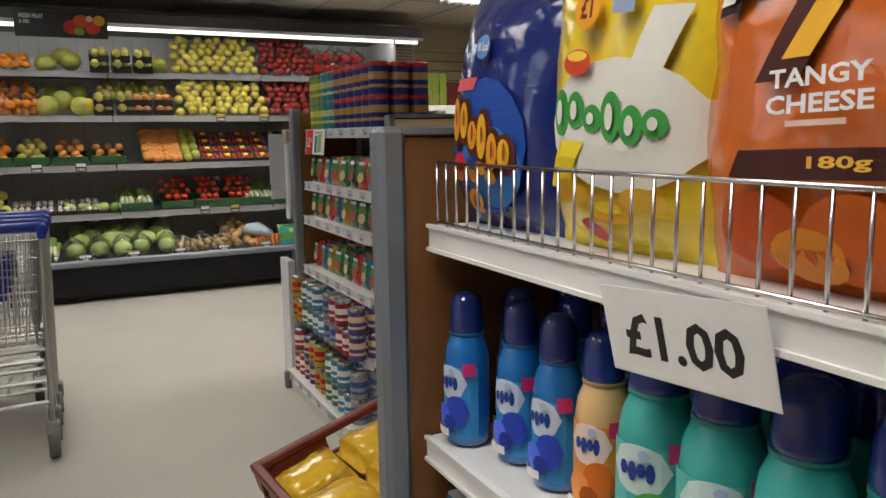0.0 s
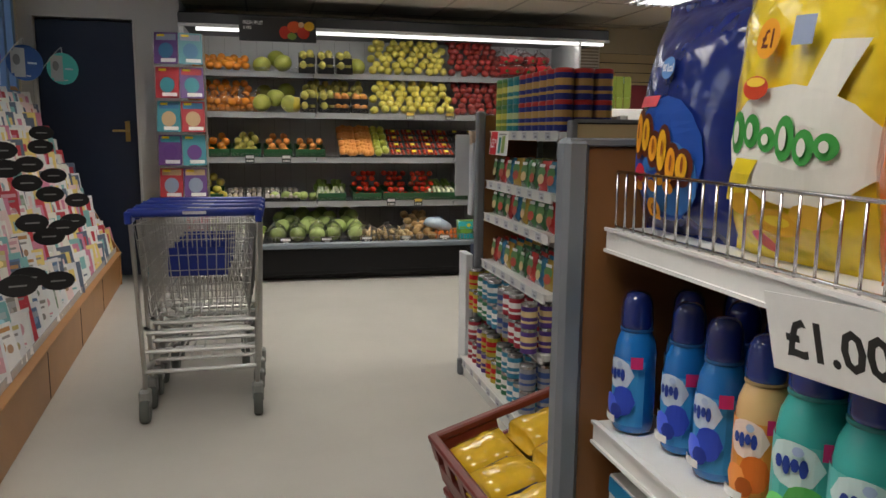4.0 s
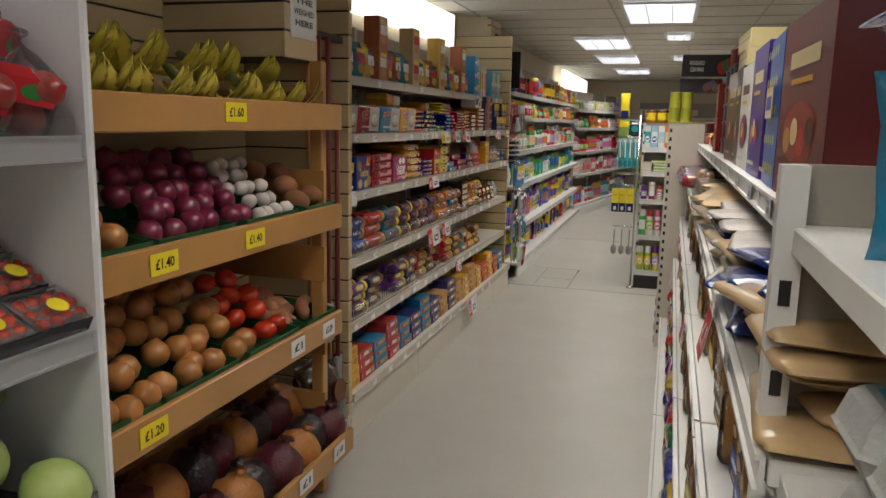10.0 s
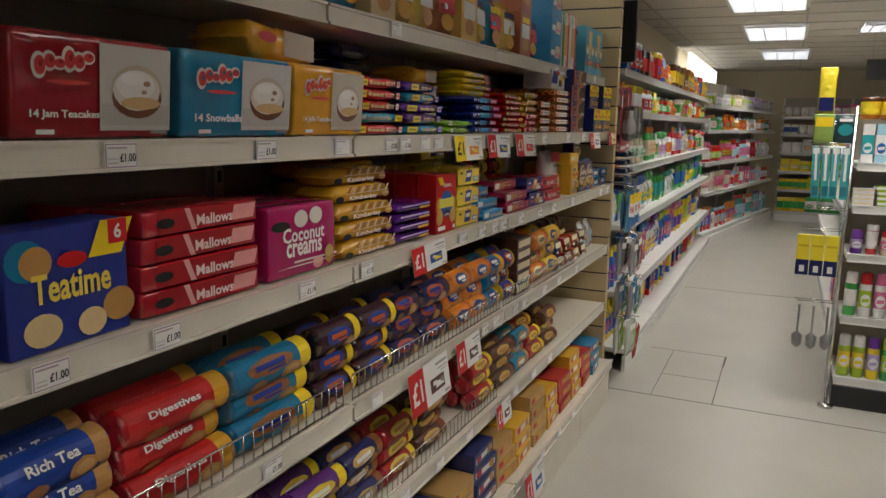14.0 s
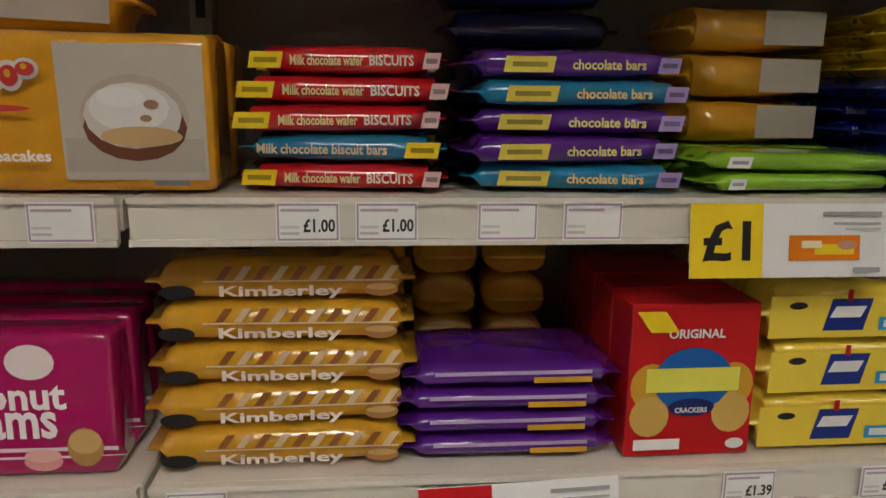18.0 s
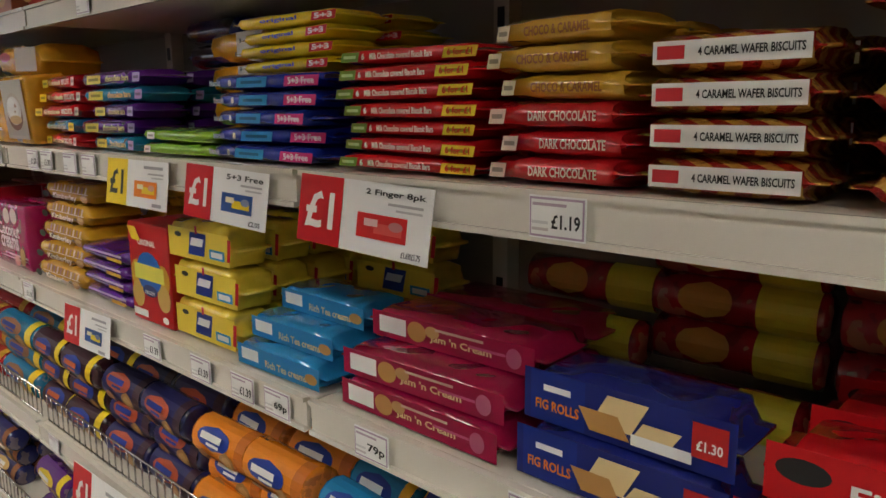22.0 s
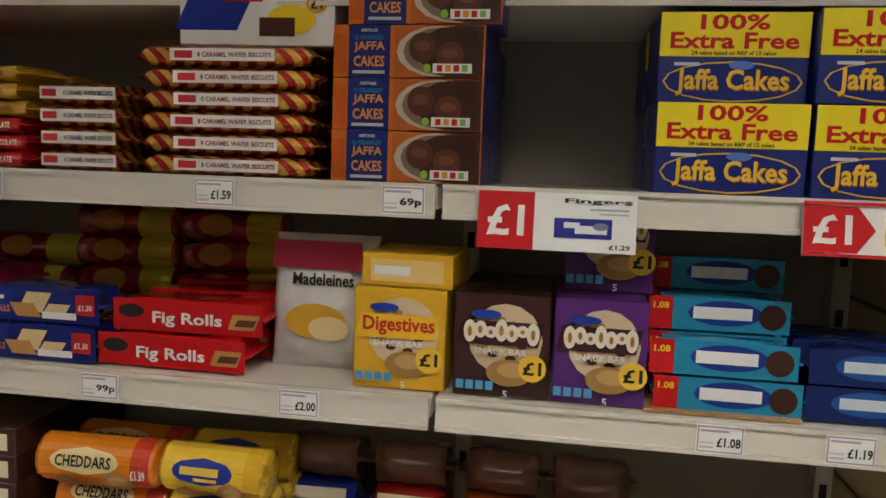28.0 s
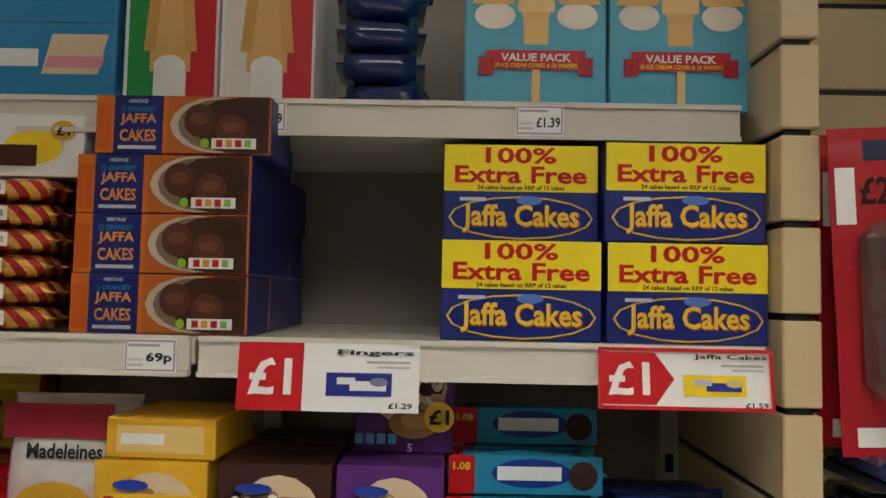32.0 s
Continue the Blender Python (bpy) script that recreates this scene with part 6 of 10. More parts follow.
heap("tomato", "ripe red tomato in clear film on the rack", "tomato", fm("big_tomato", .042, TOMATO, flat=.8), -2.05, -1.76, -.12, WZ[2] + .03, .042, 4, 0.068, 0.054)
for i in range(9):
    goods("ginger_root", "brown knobbly root vegetable on the rack", "root vegetable", stalk_mesh("root", .2, .03, .024, SWEETP, .02), pose(-1.78 + (i % 3) * .08, -.12 + .07 * (i // 3), WZ[2] + .03 + .03 * (i // 3), 0, -5, 60 + JIT.uniform(-40, 60)), "root vegetables")
DKF = mat("dark_red_net", (.09, .012, .02), .35, 0, .3, 30, .5)
GOF = mat("orange_net_film", (.42, .17, .04), .3, 0, .3, 30, .5)
for i in range(10):
    for j in range(2):
        goods("vegetable_sack", "dark printed bag of onions or potatoes", "vegetable bag", film_lump(.2, .18, .17, i % 3, (DKF, GOF, mat("black_print_film", (.03, .02, .025), .3, 0, .2, 20, .5))[(i + j) % 3]), pose(-2.70 + i * .13, -.14 + .17 * j, WZ[3] + .07 * j, JIT.uniform(-20, 20), JIT.uniform(-20, 20), JIT.uniform(0, 90)), "vegetable bags", prints(("e", 0, .08, .07, .05, (.5, .3, .05)), ("r", 0, .05, .08, .02, (.55, .5, .4))))
goods("compost_bag", "tall dark printed wood chip bag on the floor", "bag", bag_mesh(.34, .52, .2, (.035, .018, .014), 3), pose(-1.30, -.16, 0, -8, 0, 0), "", prints(("t", 0, .2, .22, .05, (.6, .55, .5), "WOOD"), ("t", 0, .14, .2, .045, (.6, .55, .5), "CHIPS"), ("e", .03, .36, .12, .1, (.15, .06, .03))))
# brooms and tools hanging beside the rack
HANDLE = mat("red_broom_handle", (.20, .03, .03), .4, 0, .15, 20)
STEEL = mat("tool_steel", (.30, .30, .31), .35, .8, .1, 20)
for i in range(7):
    t = thing("garden_tool", "long-handled tool hanging upright beside the rack", "tool", "hanging tools", pose(-1.37 + .045 * i, -.02 - .02 * (i % 2), .72 if i < 4 else .45))
    part("handle", lathe_mesh(((.012, 0), (.012, 1.15)), HANDLE if i % 2 else PINE, 8), None, t)
    part("head", box_bm(-.03, .03, -.012, .012, -.16, .02, .006), STEEL if i % 2 else BLACK, t)
rk = thing("tool_hook_rail", "black metal rail holding the hanging tools", "rail")
box("rail", -1.46, -1.06, -.03, -.005, 1.86, 1.89, BLACK, rk, .002)
vt = thing("wall_vent", "cream louvred heater vent on the wall", "vent")
box("case", -2.75, -2.35, .40, .50, 2.0, 2.32, CREAM_METAL, vt, .02)
for i in range(8):
    box("slat", -2.72, -2.38, .392, .405, 2.03 + i * .033, 2.045 + i * .033, TAN and mat("vent_slat", (.30, .26, .2), .5), vt)
nt_ = thing("wall_notice", "white paper notice on the slatwall", "notice")
box("sheet", -1.62, -1.42, -.08, -.076, 1.83, 2.0, PAPER, nt_)
part("printed_lines", prints(("t", 0, .05, .14, .022, DK, "THE"), ("t", 0, .01, .16, .022, DK, "WEIGHED"), ("t", 0, -.03, .14, .022, DK, "HERE")), None, nt_, at=pose(-1.52, -.0805, 1.915))
slat_panel("wall_slats_4", "cream slatwall column above the vegetable rack", -1.66, -1.40, -.075, .44, 1.75, 2.35, "y", .1)

# ---- egg end bay of the middle gondola ----
EW = pose(-3.75, -1.56, 0, 0, 0, -90)
EZ = (1.437, 1.193, .886, .535, .115)
shelving("egg_end_bay", "white metal end shelving with eggs and cereal boxes", (0.0, .825), [(EZ[0], .07), (EZ[1], 0), (EZ[2], -.01), (EZ[3], -.02), (EZ[4], -.03)], .48, 1.50, WHITE_METAL, WHITE_METAL, -.02, EW)


def slot_panel(name, label, x0, x1, y0, y1, h, near):
    """White side panel with a column of punched slots near one edge."""
    t = thing(name, label, "gondola panel")
    box("sheet", x0, x1, y0, y1, 0, h, WHITE_METAL, t, .004)
    return t


sp = slot_panel("partition", "white slotted metal side panel of the egg bay", -3.63, -3.2, -2.48, -2.43, 1.5, -3.6)
for i in range(28):
    box("slot", -3.634, -3.629, -2.462, -2.450, .12 + i * .049, .140 + i * .049, BLACK, sp)


def E_(x, y, z, *r):
    return EW @ pose(x, y, z, *r)


alp = prints(("r", 0, .075, .185, .14, (.16, .20, .03)), ("r", 0, .12, .185, .045, (.25, .42, .55)), ("e", -.04, .10, .16, .03, (.14, .22, .06)), ("e", .0, .04, .12, .05, TAN), ("e", -.05, .035, .05, .035, BR), ("e", .02, .035, .045, .04, O_), ("t", .02, .035, .026, .018, DK, "£1"), ("r", -.0, .105, .12, .03, (.75, .78, .72), .006), ("e", .065, .04, .045, .04, (.05, .2, .06)))
alw = prints(("r", 0, .075, .185, .14, (.55, .30, .18)), ("r", 0, .03, .185, .05, (.62, .60, .58)), ("r", -.01, .105, .13, .03, (.8, .78, .74), .006), ("e", -.05, .05, .07, .04, BR), ("e", .02, .035, .05, .04, TAN), ("t", .06, .13, .04, .02, (.02, .08, .4), "70"))
for i, (x, fc) in enumerate(((.475, alp), (.672, alw))):
    for j in range(5):
        for k in range(2):
            goods("cereal_bar_box", "green mountain printed cereal bar carton" if fc is alp or k else "orange and white cereal bar carton", "food box", carton_mesh(.188, .055, .145, (.16, .20, .03)), E_(x, .09 + .058 * j, EZ[0] + .146 * k, 0, 0, JIT.uniform(-1, 1)), "cereal bar boxes", alp if k else fc)
kris = prints(("r", 0, .08, .15, .11, (.02, .26, .42)), ("r", -.02, .117, .09, .014, W), ("r", .0, .095, .1, .012, W), ("r", .055, .06, .05, .09, Y_), ("e", -.02, .04, .08, .045, (.75, .6, .4)), ("t", .055, .06, .03, .05, (.02, .1, .4), "4"))
for j in range(3):
    goods("cereal_bag", "blue printed multipack bag of cereal bars", "food bag", bag_mesh(.2, .155, .06, (.02, .22, .38), 2), E_(.13, .10 + .07 * j, EZ[0], -10, 0, 4), "cereal bags", kris)
for j in range(3):
    goods("cereal_bag", "blue and yellow food bag lying on top", "food bag", pack_mesh(.24, .12, .03, (.03, .08, .3) if j < 2 else (.7, .6, .05), 3, 5), E_(.12, .12, EZ[0] + .16 + .028 * j, 0, 0, 4 * j), "", None)
goods("biscuit_tray", "open dark display tray of bear biscuits", "food box", carton_mesh(.13, .16, .17, (.02, .015, .02)), E_(.255, .12, EZ[0], 0, 0, -6), "", prints(("r", 0, .08, .11, .15, (.5, .38, .24)), ("e", -.03, .09, .05, .08, TAN), ("e", .03, .09, .05, .08, TAN), ("e", -.03, .14, .05, .03, (.25, .1, .3)), ("e", .03, .14, .05, .03, (.25, .1, .3)), ("r", 0, .015, .11, .03, (.6, .25, .4))))


def egg_carton(at, body, lab, label, w=.152, h=.068):
    key = ("egg_carton", label)
    if key in PROTO:
        return repeat(PROTO[key], at)
    t = thing("egg_carton", label, "egg carton", label[:20])
    m = mat("pulp_" + label[:6], body, .85, 0, .08, 40, .25)
    d = .105
    if w > .2:
        marks = (("r", 0, 0, w * .78, h * .5, lab), ("e", -w * .32, .002, .018, .018, body), ("t", -w * .17, -.002, .022, .016, (.45, .03, .16), "10"), ("r", w * .02, .004, .03, .014, (.62, .68, .7)), ("e", w * .27, -.006, .022, .02, body))
    else:
        marks = (("r", 0, 0, w * .68, h * .5, lab), ("r", 0, .005, w * .64, h * .32, W), ("e", .002, .003, .025, .023, (.36, .35, .33)), ("r", -.03, .008, .022, .003, lab), ("r", -.03, .002, .022, .003, lab), ("r", .034, .005, .008, .005, (.6, .25, .3)))
    rings = []
    for z, f in ((0, .80), (h * .45, 1.0), (h * .5, 1.04), (h * .55, 1.0), (h * .9, .9), (h, .78)):
        rings.append([(sx * w / 2 * f, d / 2 + sy * d / 2 * f, z) for sx, sy in ((-1, -.8), (-.8, -1), (.8, -1), (1, -.8), (1, .8), (.8, 1), (-.8, 1), (-1, .8))])
    part("shell", rings_mesh("carton_shell", rings, m, smooth=False), None, t)
    part("label_band", prints(*marks), None, t, at=pose(0, .0008, h * .75, -16, 0, 0))
    part("label_top", to_mesh(box_bm(-w * .34, w * .34, .022, d - .03, h, h + .001), "label_top", ink(lab)), None, t)
    t.matrix_basis = at
    PROTO[key] = t
    return t


for j in range(2):
    for k in range(2):
        for i in range(3):
            egg_carton(E_(.1 + .158 * i, .03 + .12 * j + .03 * k, EZ[1] + .07 * k, 0, 0, JIT.uniform(-4, 4)), (.40, .41, .40), (.03, .36, .50), "grey pulp egg carton with blue label")
        egg_carton(E_(.575, .03 + .12 * j, EZ[1] + .07 * k, 0, 0, 4), (.36, .30, .22), (.25, .35, .05), "buff pulp egg carton with green label")
        egg_carton(E_(.74, .03 + .12 * j, EZ[1] + .07 * k, 0, 0, -3), (.44, .52, .34), (.36, .46, .28), "pale green pulp egg carton")
for k in range(2):
    for i in range(2):
        for j in range(2):
            egg_carton(E_(.125 + .235 * i + .02 * k, .03 + .12 * j, EZ[2] + .08 * k, 0, 0, JIT.uniform(-3, 3)), (.03, .10, .32), (.20, .48, .62), "blue pulp carton of ten eggs", .225, .078)
EGG = [fruit_mesh("egg", .022, EGGS, flat=1.18, dimple=.02, n=9)]


def egg_tray(at, nx, ny, layers, label, lid=True, strip=True):
    key = ("egg_tray", nx, ny, layers, label)
    if key in PROTO:
        return repeat(PROTO[key], at)
    t = thing("egg_tray", label, "egg tray", label[:18])
    p = .046
    for k in range(layers):
        part("pulp_tray", box_bm(-nx * p / 2, nx * p / 2, 0, ny * p, k * .048, k * .048 + .012, .003), mat("tray_pulp", (.42, .38, .24), .85, 0, .1, 30, .2), t)
        for i in range(nx):
            for j in range(ny):
                if k == layers - 1 or j == 0 or i == 0:
                    part("egg", EGG[0], None, t, at=pose((i - (nx - 1) / 2) * p, (j + .5) * p, k * .048 + .008, 0, 0, (i * 37 + j * 61) % 90))
    if lid:
        part("film", to_mesh(box_bm(-nx * p / 2 - .002, nx * p / 2 + .002, -.002, ny * p + .002, .02, layers * .048 + .02, .012), "film", CLEAR), None, t)
    if strip:
        part("label_band", to_mesh(box_bm(-nx * p * .4, nx * p * .4, p * .7, p * 1.7, layers * .048 + .0205, layers * .048 + .0215), "label_band", ink((.04, .30, .28))), None, t)
    t.matrix_basis = at
    PROTO[key] = t
    return t


for k in range(2):
    for i in range(2):
        for j in range(2):
            egg_tray(E_(.575 + .19 * i, .02 + .17 * j + .02 * i, EZ[2] + .066 * k, 0, 0, JIT.uniform(-3, 3)), 4, 3, 1, "clear tray of a dozen brown eggs")
egg_tray(E_(.77, .12, EZ[2] + .135, 0, 0, 4), 4, 3, 1, "clear tray of a dozen brown eggs")
egg_tray(E_(.18, .03, EZ[3], 0, 0, 3), 6, 5, 1, "clear tray of thirty brown eggs", True)
egg_tray(E_(.48, .02, EZ[3], 0, 0, 2), 6, 5, 1, "clear tray of thirty brown eggs", True)
egg_tray(E_(.20, .20, EZ[3], 0, 0, 0), 6, 5, 3, "stacked trays of brown eggs", True, False)
egg_tray(E_(.50, .20, EZ[3], 0, 0, 0), 6, 5, 3, "stacked trays of brown eggs", True, False)
egg_tray(E_(.15, .0, EZ[4], 0, 0, 0), 6, 5, 4, "tall stacked trays of brown eggs", True)
egg_tray(E_(.45, .0, EZ[4], 0, 0, 0), 6, 5, 2, "low stacked trays of brown eggs", True)
egg_tray(E_(.72, .08, EZ[4], 0, 0, 0), 5, 5, 1, "clear tray of loose brown eggs", True, False)


def tag(at, text, col=W, w=.1, h=.05, ink_c=DK, label="white printed price card on a shelf edge", oval=False):
    me = cached(("tag", w, h), lambda: to_mesh(box_bm(-w / 2, w / 2, 0, .0012, -h, 0), "tag", PAPER))
    items = [("r", 0, -h / 2, w * .98, h * .96, col)]
    if oval:
        items += [("e", -w * .3, -h * .5, w * .28, h * .8, R_), ("t", -w * .3, -h * .5, w * .16, h * .5, W, text), ("r", w * .12, -h * .5, w * .1, h * .6, (.5, .3, .12)), ("r", w * .3, -h * .3, w * .25, h * .08, GREY)]
    else:
        items += [("t", 0, -h * .52, w * .72, h * .5, ink_c, text)]
    goods("price_card", label, "price card", me, at, label[:14], prints(*items))


tag(E_(.325, .058, EZ[0] + .005, -6), "£1", (.85, .84, .78), .2, .07, oval=True, label="white offer card with a red round price")
tag(E_(.52, .058, EZ[0] - .005, -6), "HALF PRICE £1", (.70, .62, .03), .1, .07, W, "yellow half price offer card")
goods("offer_card", "white offer card with pack pictures", "price card", cached(("offer2",), lambda: to_mesh(box_bm(-.09, .09, 0, .0012, -.08, 0), "offer2", PAPER)), E_(.67, .058, EZ[0] - .004, -6), "", prints(("r", -.04, -.035, .07, .04, (.3, .3, .08)), ("r", .04, -.035, .07, .04, (.35, .06, .06)), ("r", .05, -.065, .05, .008, GREY)))
for i in range(3):
    small = E_(.04 + .07 * i, .064, EZ[0] - .002)
    tag(small, "£1.00", W, .065, .036, GREY, "small white shelf price label")
tag(E_(.13, -.012, EZ[1] - .0), "75p", (.72, .62, .03), .08, .045, DK, "yellow printed price card")
tag(E_(.215, -.006, EZ[1] - .002), "75p", W, .065, .036, GREY, "small white shelf price label")
tag(E_(.52, -.006, EZ[1] - .002), "£1.10", W, .065, .036, GREY, "small white shelf price label")
tag(E_(.16, -.02, EZ[2] - .0), "£1.39", (.72, .62, .03), .08, .042, DK, "yellow printed price card")
tag(E_(.62, -.02, EZ[2] - .0), "£1.49", W, .12, .06)
tag(E_(.22, -.03, EZ[3] + .0), "£1.00", W, .12, .06)
tag(E_(.42, -.03, EZ[3] - .0), "£1.00", W, .12, .06)
tag(E_(.26, -.04, EZ[4] - .0), "£2.29", W, .12, .07)

# ---- bread gondola ----
BW = pose(1.13, -1.60, 0, 0, 0, 180)
BZ = (1.425, 1.205, .935, .645, .22)
BX = (0.0, .93, 1.86, 2.79, 3.72, 4.5)
shelving("bread_gondola", "white metal gondola shelving stocked with bread and cakes", BX, [(BZ[0], .0), (BZ[1], -.06), (BZ[2], -.08), (BZ[3], -.10), (BZ[4], -.16)], .42, 1.50, WHITE_METAL, WHITE_METAL, -.14, BW)
ep = thing("partition", "cream slotted end panel of the bread gondola", "gondola panel")
box("sheet", 1.14, 1.17, -2.06, -1.405, 0, 1.555, CREAM_METAL, ep, .004)
box("cap", 1.135, 1.175, -2.06, -1.40, 1.555, 1.565, mat("yellow_cap", (.5, .42, .1), .5), ep, .002)
for i in range(25):
    box("slot", 1.137, 1.141, -1.432, -1.417, .10 + i * .058, .125 + i * .058, BLACK, ep)


def B_(x, y, z, *r):
    return BW @ pose(x, y, z, *r)


LOAF = mat("bread_crust", (.46, .21, .055), .5, 0, .5, 16, .2)


def loaf_mesh(w, d, h, m, seed=0):
    """Loaf with its end at y = 0, running back along y, domed top."""
    def build():
        rnd = random.Random(seed)
        sec = ((-.94, .0), (-1, .3), (-.96, .62), (-1.06, .80), (-.7, .97), (0, 1.04), (.7, .97), (1.06, .80), (.96, .62), (1, .3), (.94, 0))
        rings = []
        for v, f in ((0, .80), (.03, .96), (.12, 1), (.3, 1), (.5, 1), (.7, 1), (.88, 1), (.97, .93), (1, .7)):
            rings.append([(a * d / 2 * f * rnd.uniform(.97, 1.03), v * w, h * (.48 + (b - .48) * f) * rnd.uniform(.97, 1.03)) for a, b in sec])
        return rings_mesh("loaf", rings, m)
    return cached(("loaf", w, d, h, m.name, seed), build)


def bread(at, band, label, w=.26, wm=None, seed=0):
    key = ("bread", label, w)
    if key in PROTO:
        return repeat(PROTO[key], at)
    t = thing("bread_loaf", label, "bread", label[:18])
    part("loaf", loaf_mesh(w, .11, .112, wm or LOAF, seed), None, t)
    part("film", loaf_mesh(w * 1.05, .118, .119, BREADFILM, seed + 4), None, t, at=pose(0, -.008, 0))
    part("printed_band", cached(("bband", w, band), lambda: loaf_mesh_band(w * .72, .1185, .115, film(band))), None, t, at=pose(0, .035, 0))
    part("printed_front", prints(("r", 0, .03, .10, .056, band), ("e", -.01, .036, .06, .03, tuple(min(.8, v * 1.6 + .06) for v in band)), ("r", 0, .036, .06, .012, W), ("r", .01, .014, .07, .008, GO), ("e", .03, .085, .03, .022, (.55, .34, .14)), ("e", -.02, .09, .04, .02, (.50, .28, .10))), None, t, at=pose(0, -.0085, .0))
    t.matrix_basis = at
    PROTO[key] = t
    return t


def loaf_mesh_band(w, d, h, m):
    sec = ((-.98, .0), (-1.04, .3), (-1.0, .60), (-1.10, .80), (-.73, 1.0), (0, 1.07), (.73, 1.0), (1.10, .80), (1.0, .60), (1.04, .3), (.98, 0))
    return rings_mesh("bread_band", [[(a * d / 2 * (1 if v else .985), v * w, h * b * (1 if v else .99)) for a, b in sec] for v in (0, .5, 1)], m, cap=False)


BREADFILM = glass("bread_bag_film", (1, .98, .95), .12, .22)
breads = (((.62, .44, .04), "white loaf in clear film with yellow band"), ((.05, .02, .012), "brown loaf in dark brown printed film"), ((.03, .06, .3), "sliced loaf in blue printed film"), ((.4, .03, .03), "loaf in red printed film"), ((.03, .16, .05), "loaf in green printed film"), ((.60, .40, .04), "pack of crumpets in yellow printed film"))
for lvl, yy, off, spans in ((BZ[1], -.05, 1, ((1.20, 1.62),)), (BZ[2], -.06, 2, ((.05, 1.22), (1.42, 4.4))), (BZ[3], -.09, 5, ((.05, 4.4),))):
    for x0, x1 in spans:
        for i in range(int((x1 - x0) / .132)):
            bnd, lab = breads[(i // 3 + off) % 6] if lvl != BZ[3] else breads[(0, 0, 5, 0, 1)[(i // 2) % 5]]
            for k in range(2 if lvl == BZ[3] and i % 4 and x0 + i * .132 < 2.6 else 1):
                bread(B_(x0 + .066 + i * .132 + JIT.uniform(-.008, .008), yy + .02 + JIT.uniform(0, .03), lvl + .118 * k, 0, JIT.uniform(-4, 4), JIT.uniform(-7, 7)), bnd, lab)
for i in range(13):
    c = ((.35, .03, .03), (.12, .04, .2), (.42, .10, .02), (.03, .18, .05), (.03, .06, .32), (.03, .06, .32))[i % 6]
    goods("bread_pack", "small printed film pack of rolls on the shelf", "bread", pack_mesh(.17, .13, .075, c, 2.6, 4), B_(.07 + .085 * i, -.03, BZ[1], 0, JIT.uniform(-5, 5), 90 + JIT.uniform(-9, 9)), "small bread packs")
PITTA = mat("pitta_bread", (.52, .36, .18), .3, 0, .25, 14, .35, .5, bump_scale=18, ridged=True)
WRAPW = mat("white_wrap_film", (.48, .45, .42), .25, 0, .12, 14, .5)
for i in range(11):
    x = 2.35 + i * .2
    for k in range(5):
        m_ = (PITTA, WRAPW, PITTA, film((.02, .05, .22)) if i > 4 else PITTA, film((.20, .24, .16)) if i > 6 else WRAPW)[(i + k * (i % 2)) % 5]
        goods("wrap_pack", "flat clear film pack of wraps or pitta bread", "bread", pack_mesh(.26, .24, .026, (.6, .4 + .01 * ((i + k * (i % 2)) % 5), .2 + .01 * i), 3, 2, material=m_), B_(x + JIT.uniform(-.03, .03), -.05 + JIT.uniform(-.02, .03), BZ[1] + .026 * k, 0, JIT.uniform(-4, 4), JIT.uniform(-15, 15)), "flat bread packs")
for i in range(3):
    for k in range(2):
        goods("roll_tray", "clear plastic tray of soft rolls", "bread", carton_mesh(.26, .18, .05, (.1, .1, .1), TRAYCLEAR), B_(1.72 + .2 * i, -.05, BZ[1] + .052 * k, 0, 0, 5 * i), "", None)
        for q in range(2):
            goods("bread_roll", "soft pale bread roll in a tray", "bread", loaf_mesh(.16, .09, .04, PITTA, q), B_(1.66 + .2 * i + .11 * q, -.04, BZ[1] + .052 * k + .004, 0, 0, 0), "bread rolls")
for i in range(20):
    x = .1 + i * .225
    c = ((.50, .04, .03), (.02, .16, .06), (.03, .05, .28), (.5, .35, .04), (.16, .02, .18))[i % 5]
    for k in range(3):
        goods("food_pack", "bright printed food pack on the bottom shelf", "food pack", pack_mesh(.2, .16, .075, c, 4, i % 3), B_(x, -.12 + JIT.uniform(0, .02), BZ[4] + .074 * k, 0, 0, JIT.uniform(-6, 6)), "bottom shelf packs", prints(("r", 0, .04, .12, .035, W), ("r", .03, .055, .05, .02, R_), ("e", -.06, .04, .05, .04, GRN)))
SEEN = set()
# tins and gift boxes on the gondola's top shelf
tin = lathe_mesh(((.085, 0), (.085, .052), (.088, .052), (.088, .066), (.08, .068)), mat("dark_red_tin", (.20, .02, .02), .3, .4, .15, 20), 20)
tinb = lathe_mesh(((.085, 0), (.085, .052), (.088, .052), (.088, .066), (.08, .068)), mat("navy_gold_tin", (.05, .04, .08), .3, .4, .5, 16), 20)
for x, n in ((1.86, 5), (2.06, 6), (2.26, 5), (.08, 2), (.24, 2)):
    for k in range(n):
        goods("biscuit_tin", "round %s biscuit tin in a pile" % ("dark red" if k % 2 else "navy and gold"), "biscuit tin", tin if k % 2 else tinb, B_(x, .12, BZ[0] + .069 * k), "round biscuit tins")
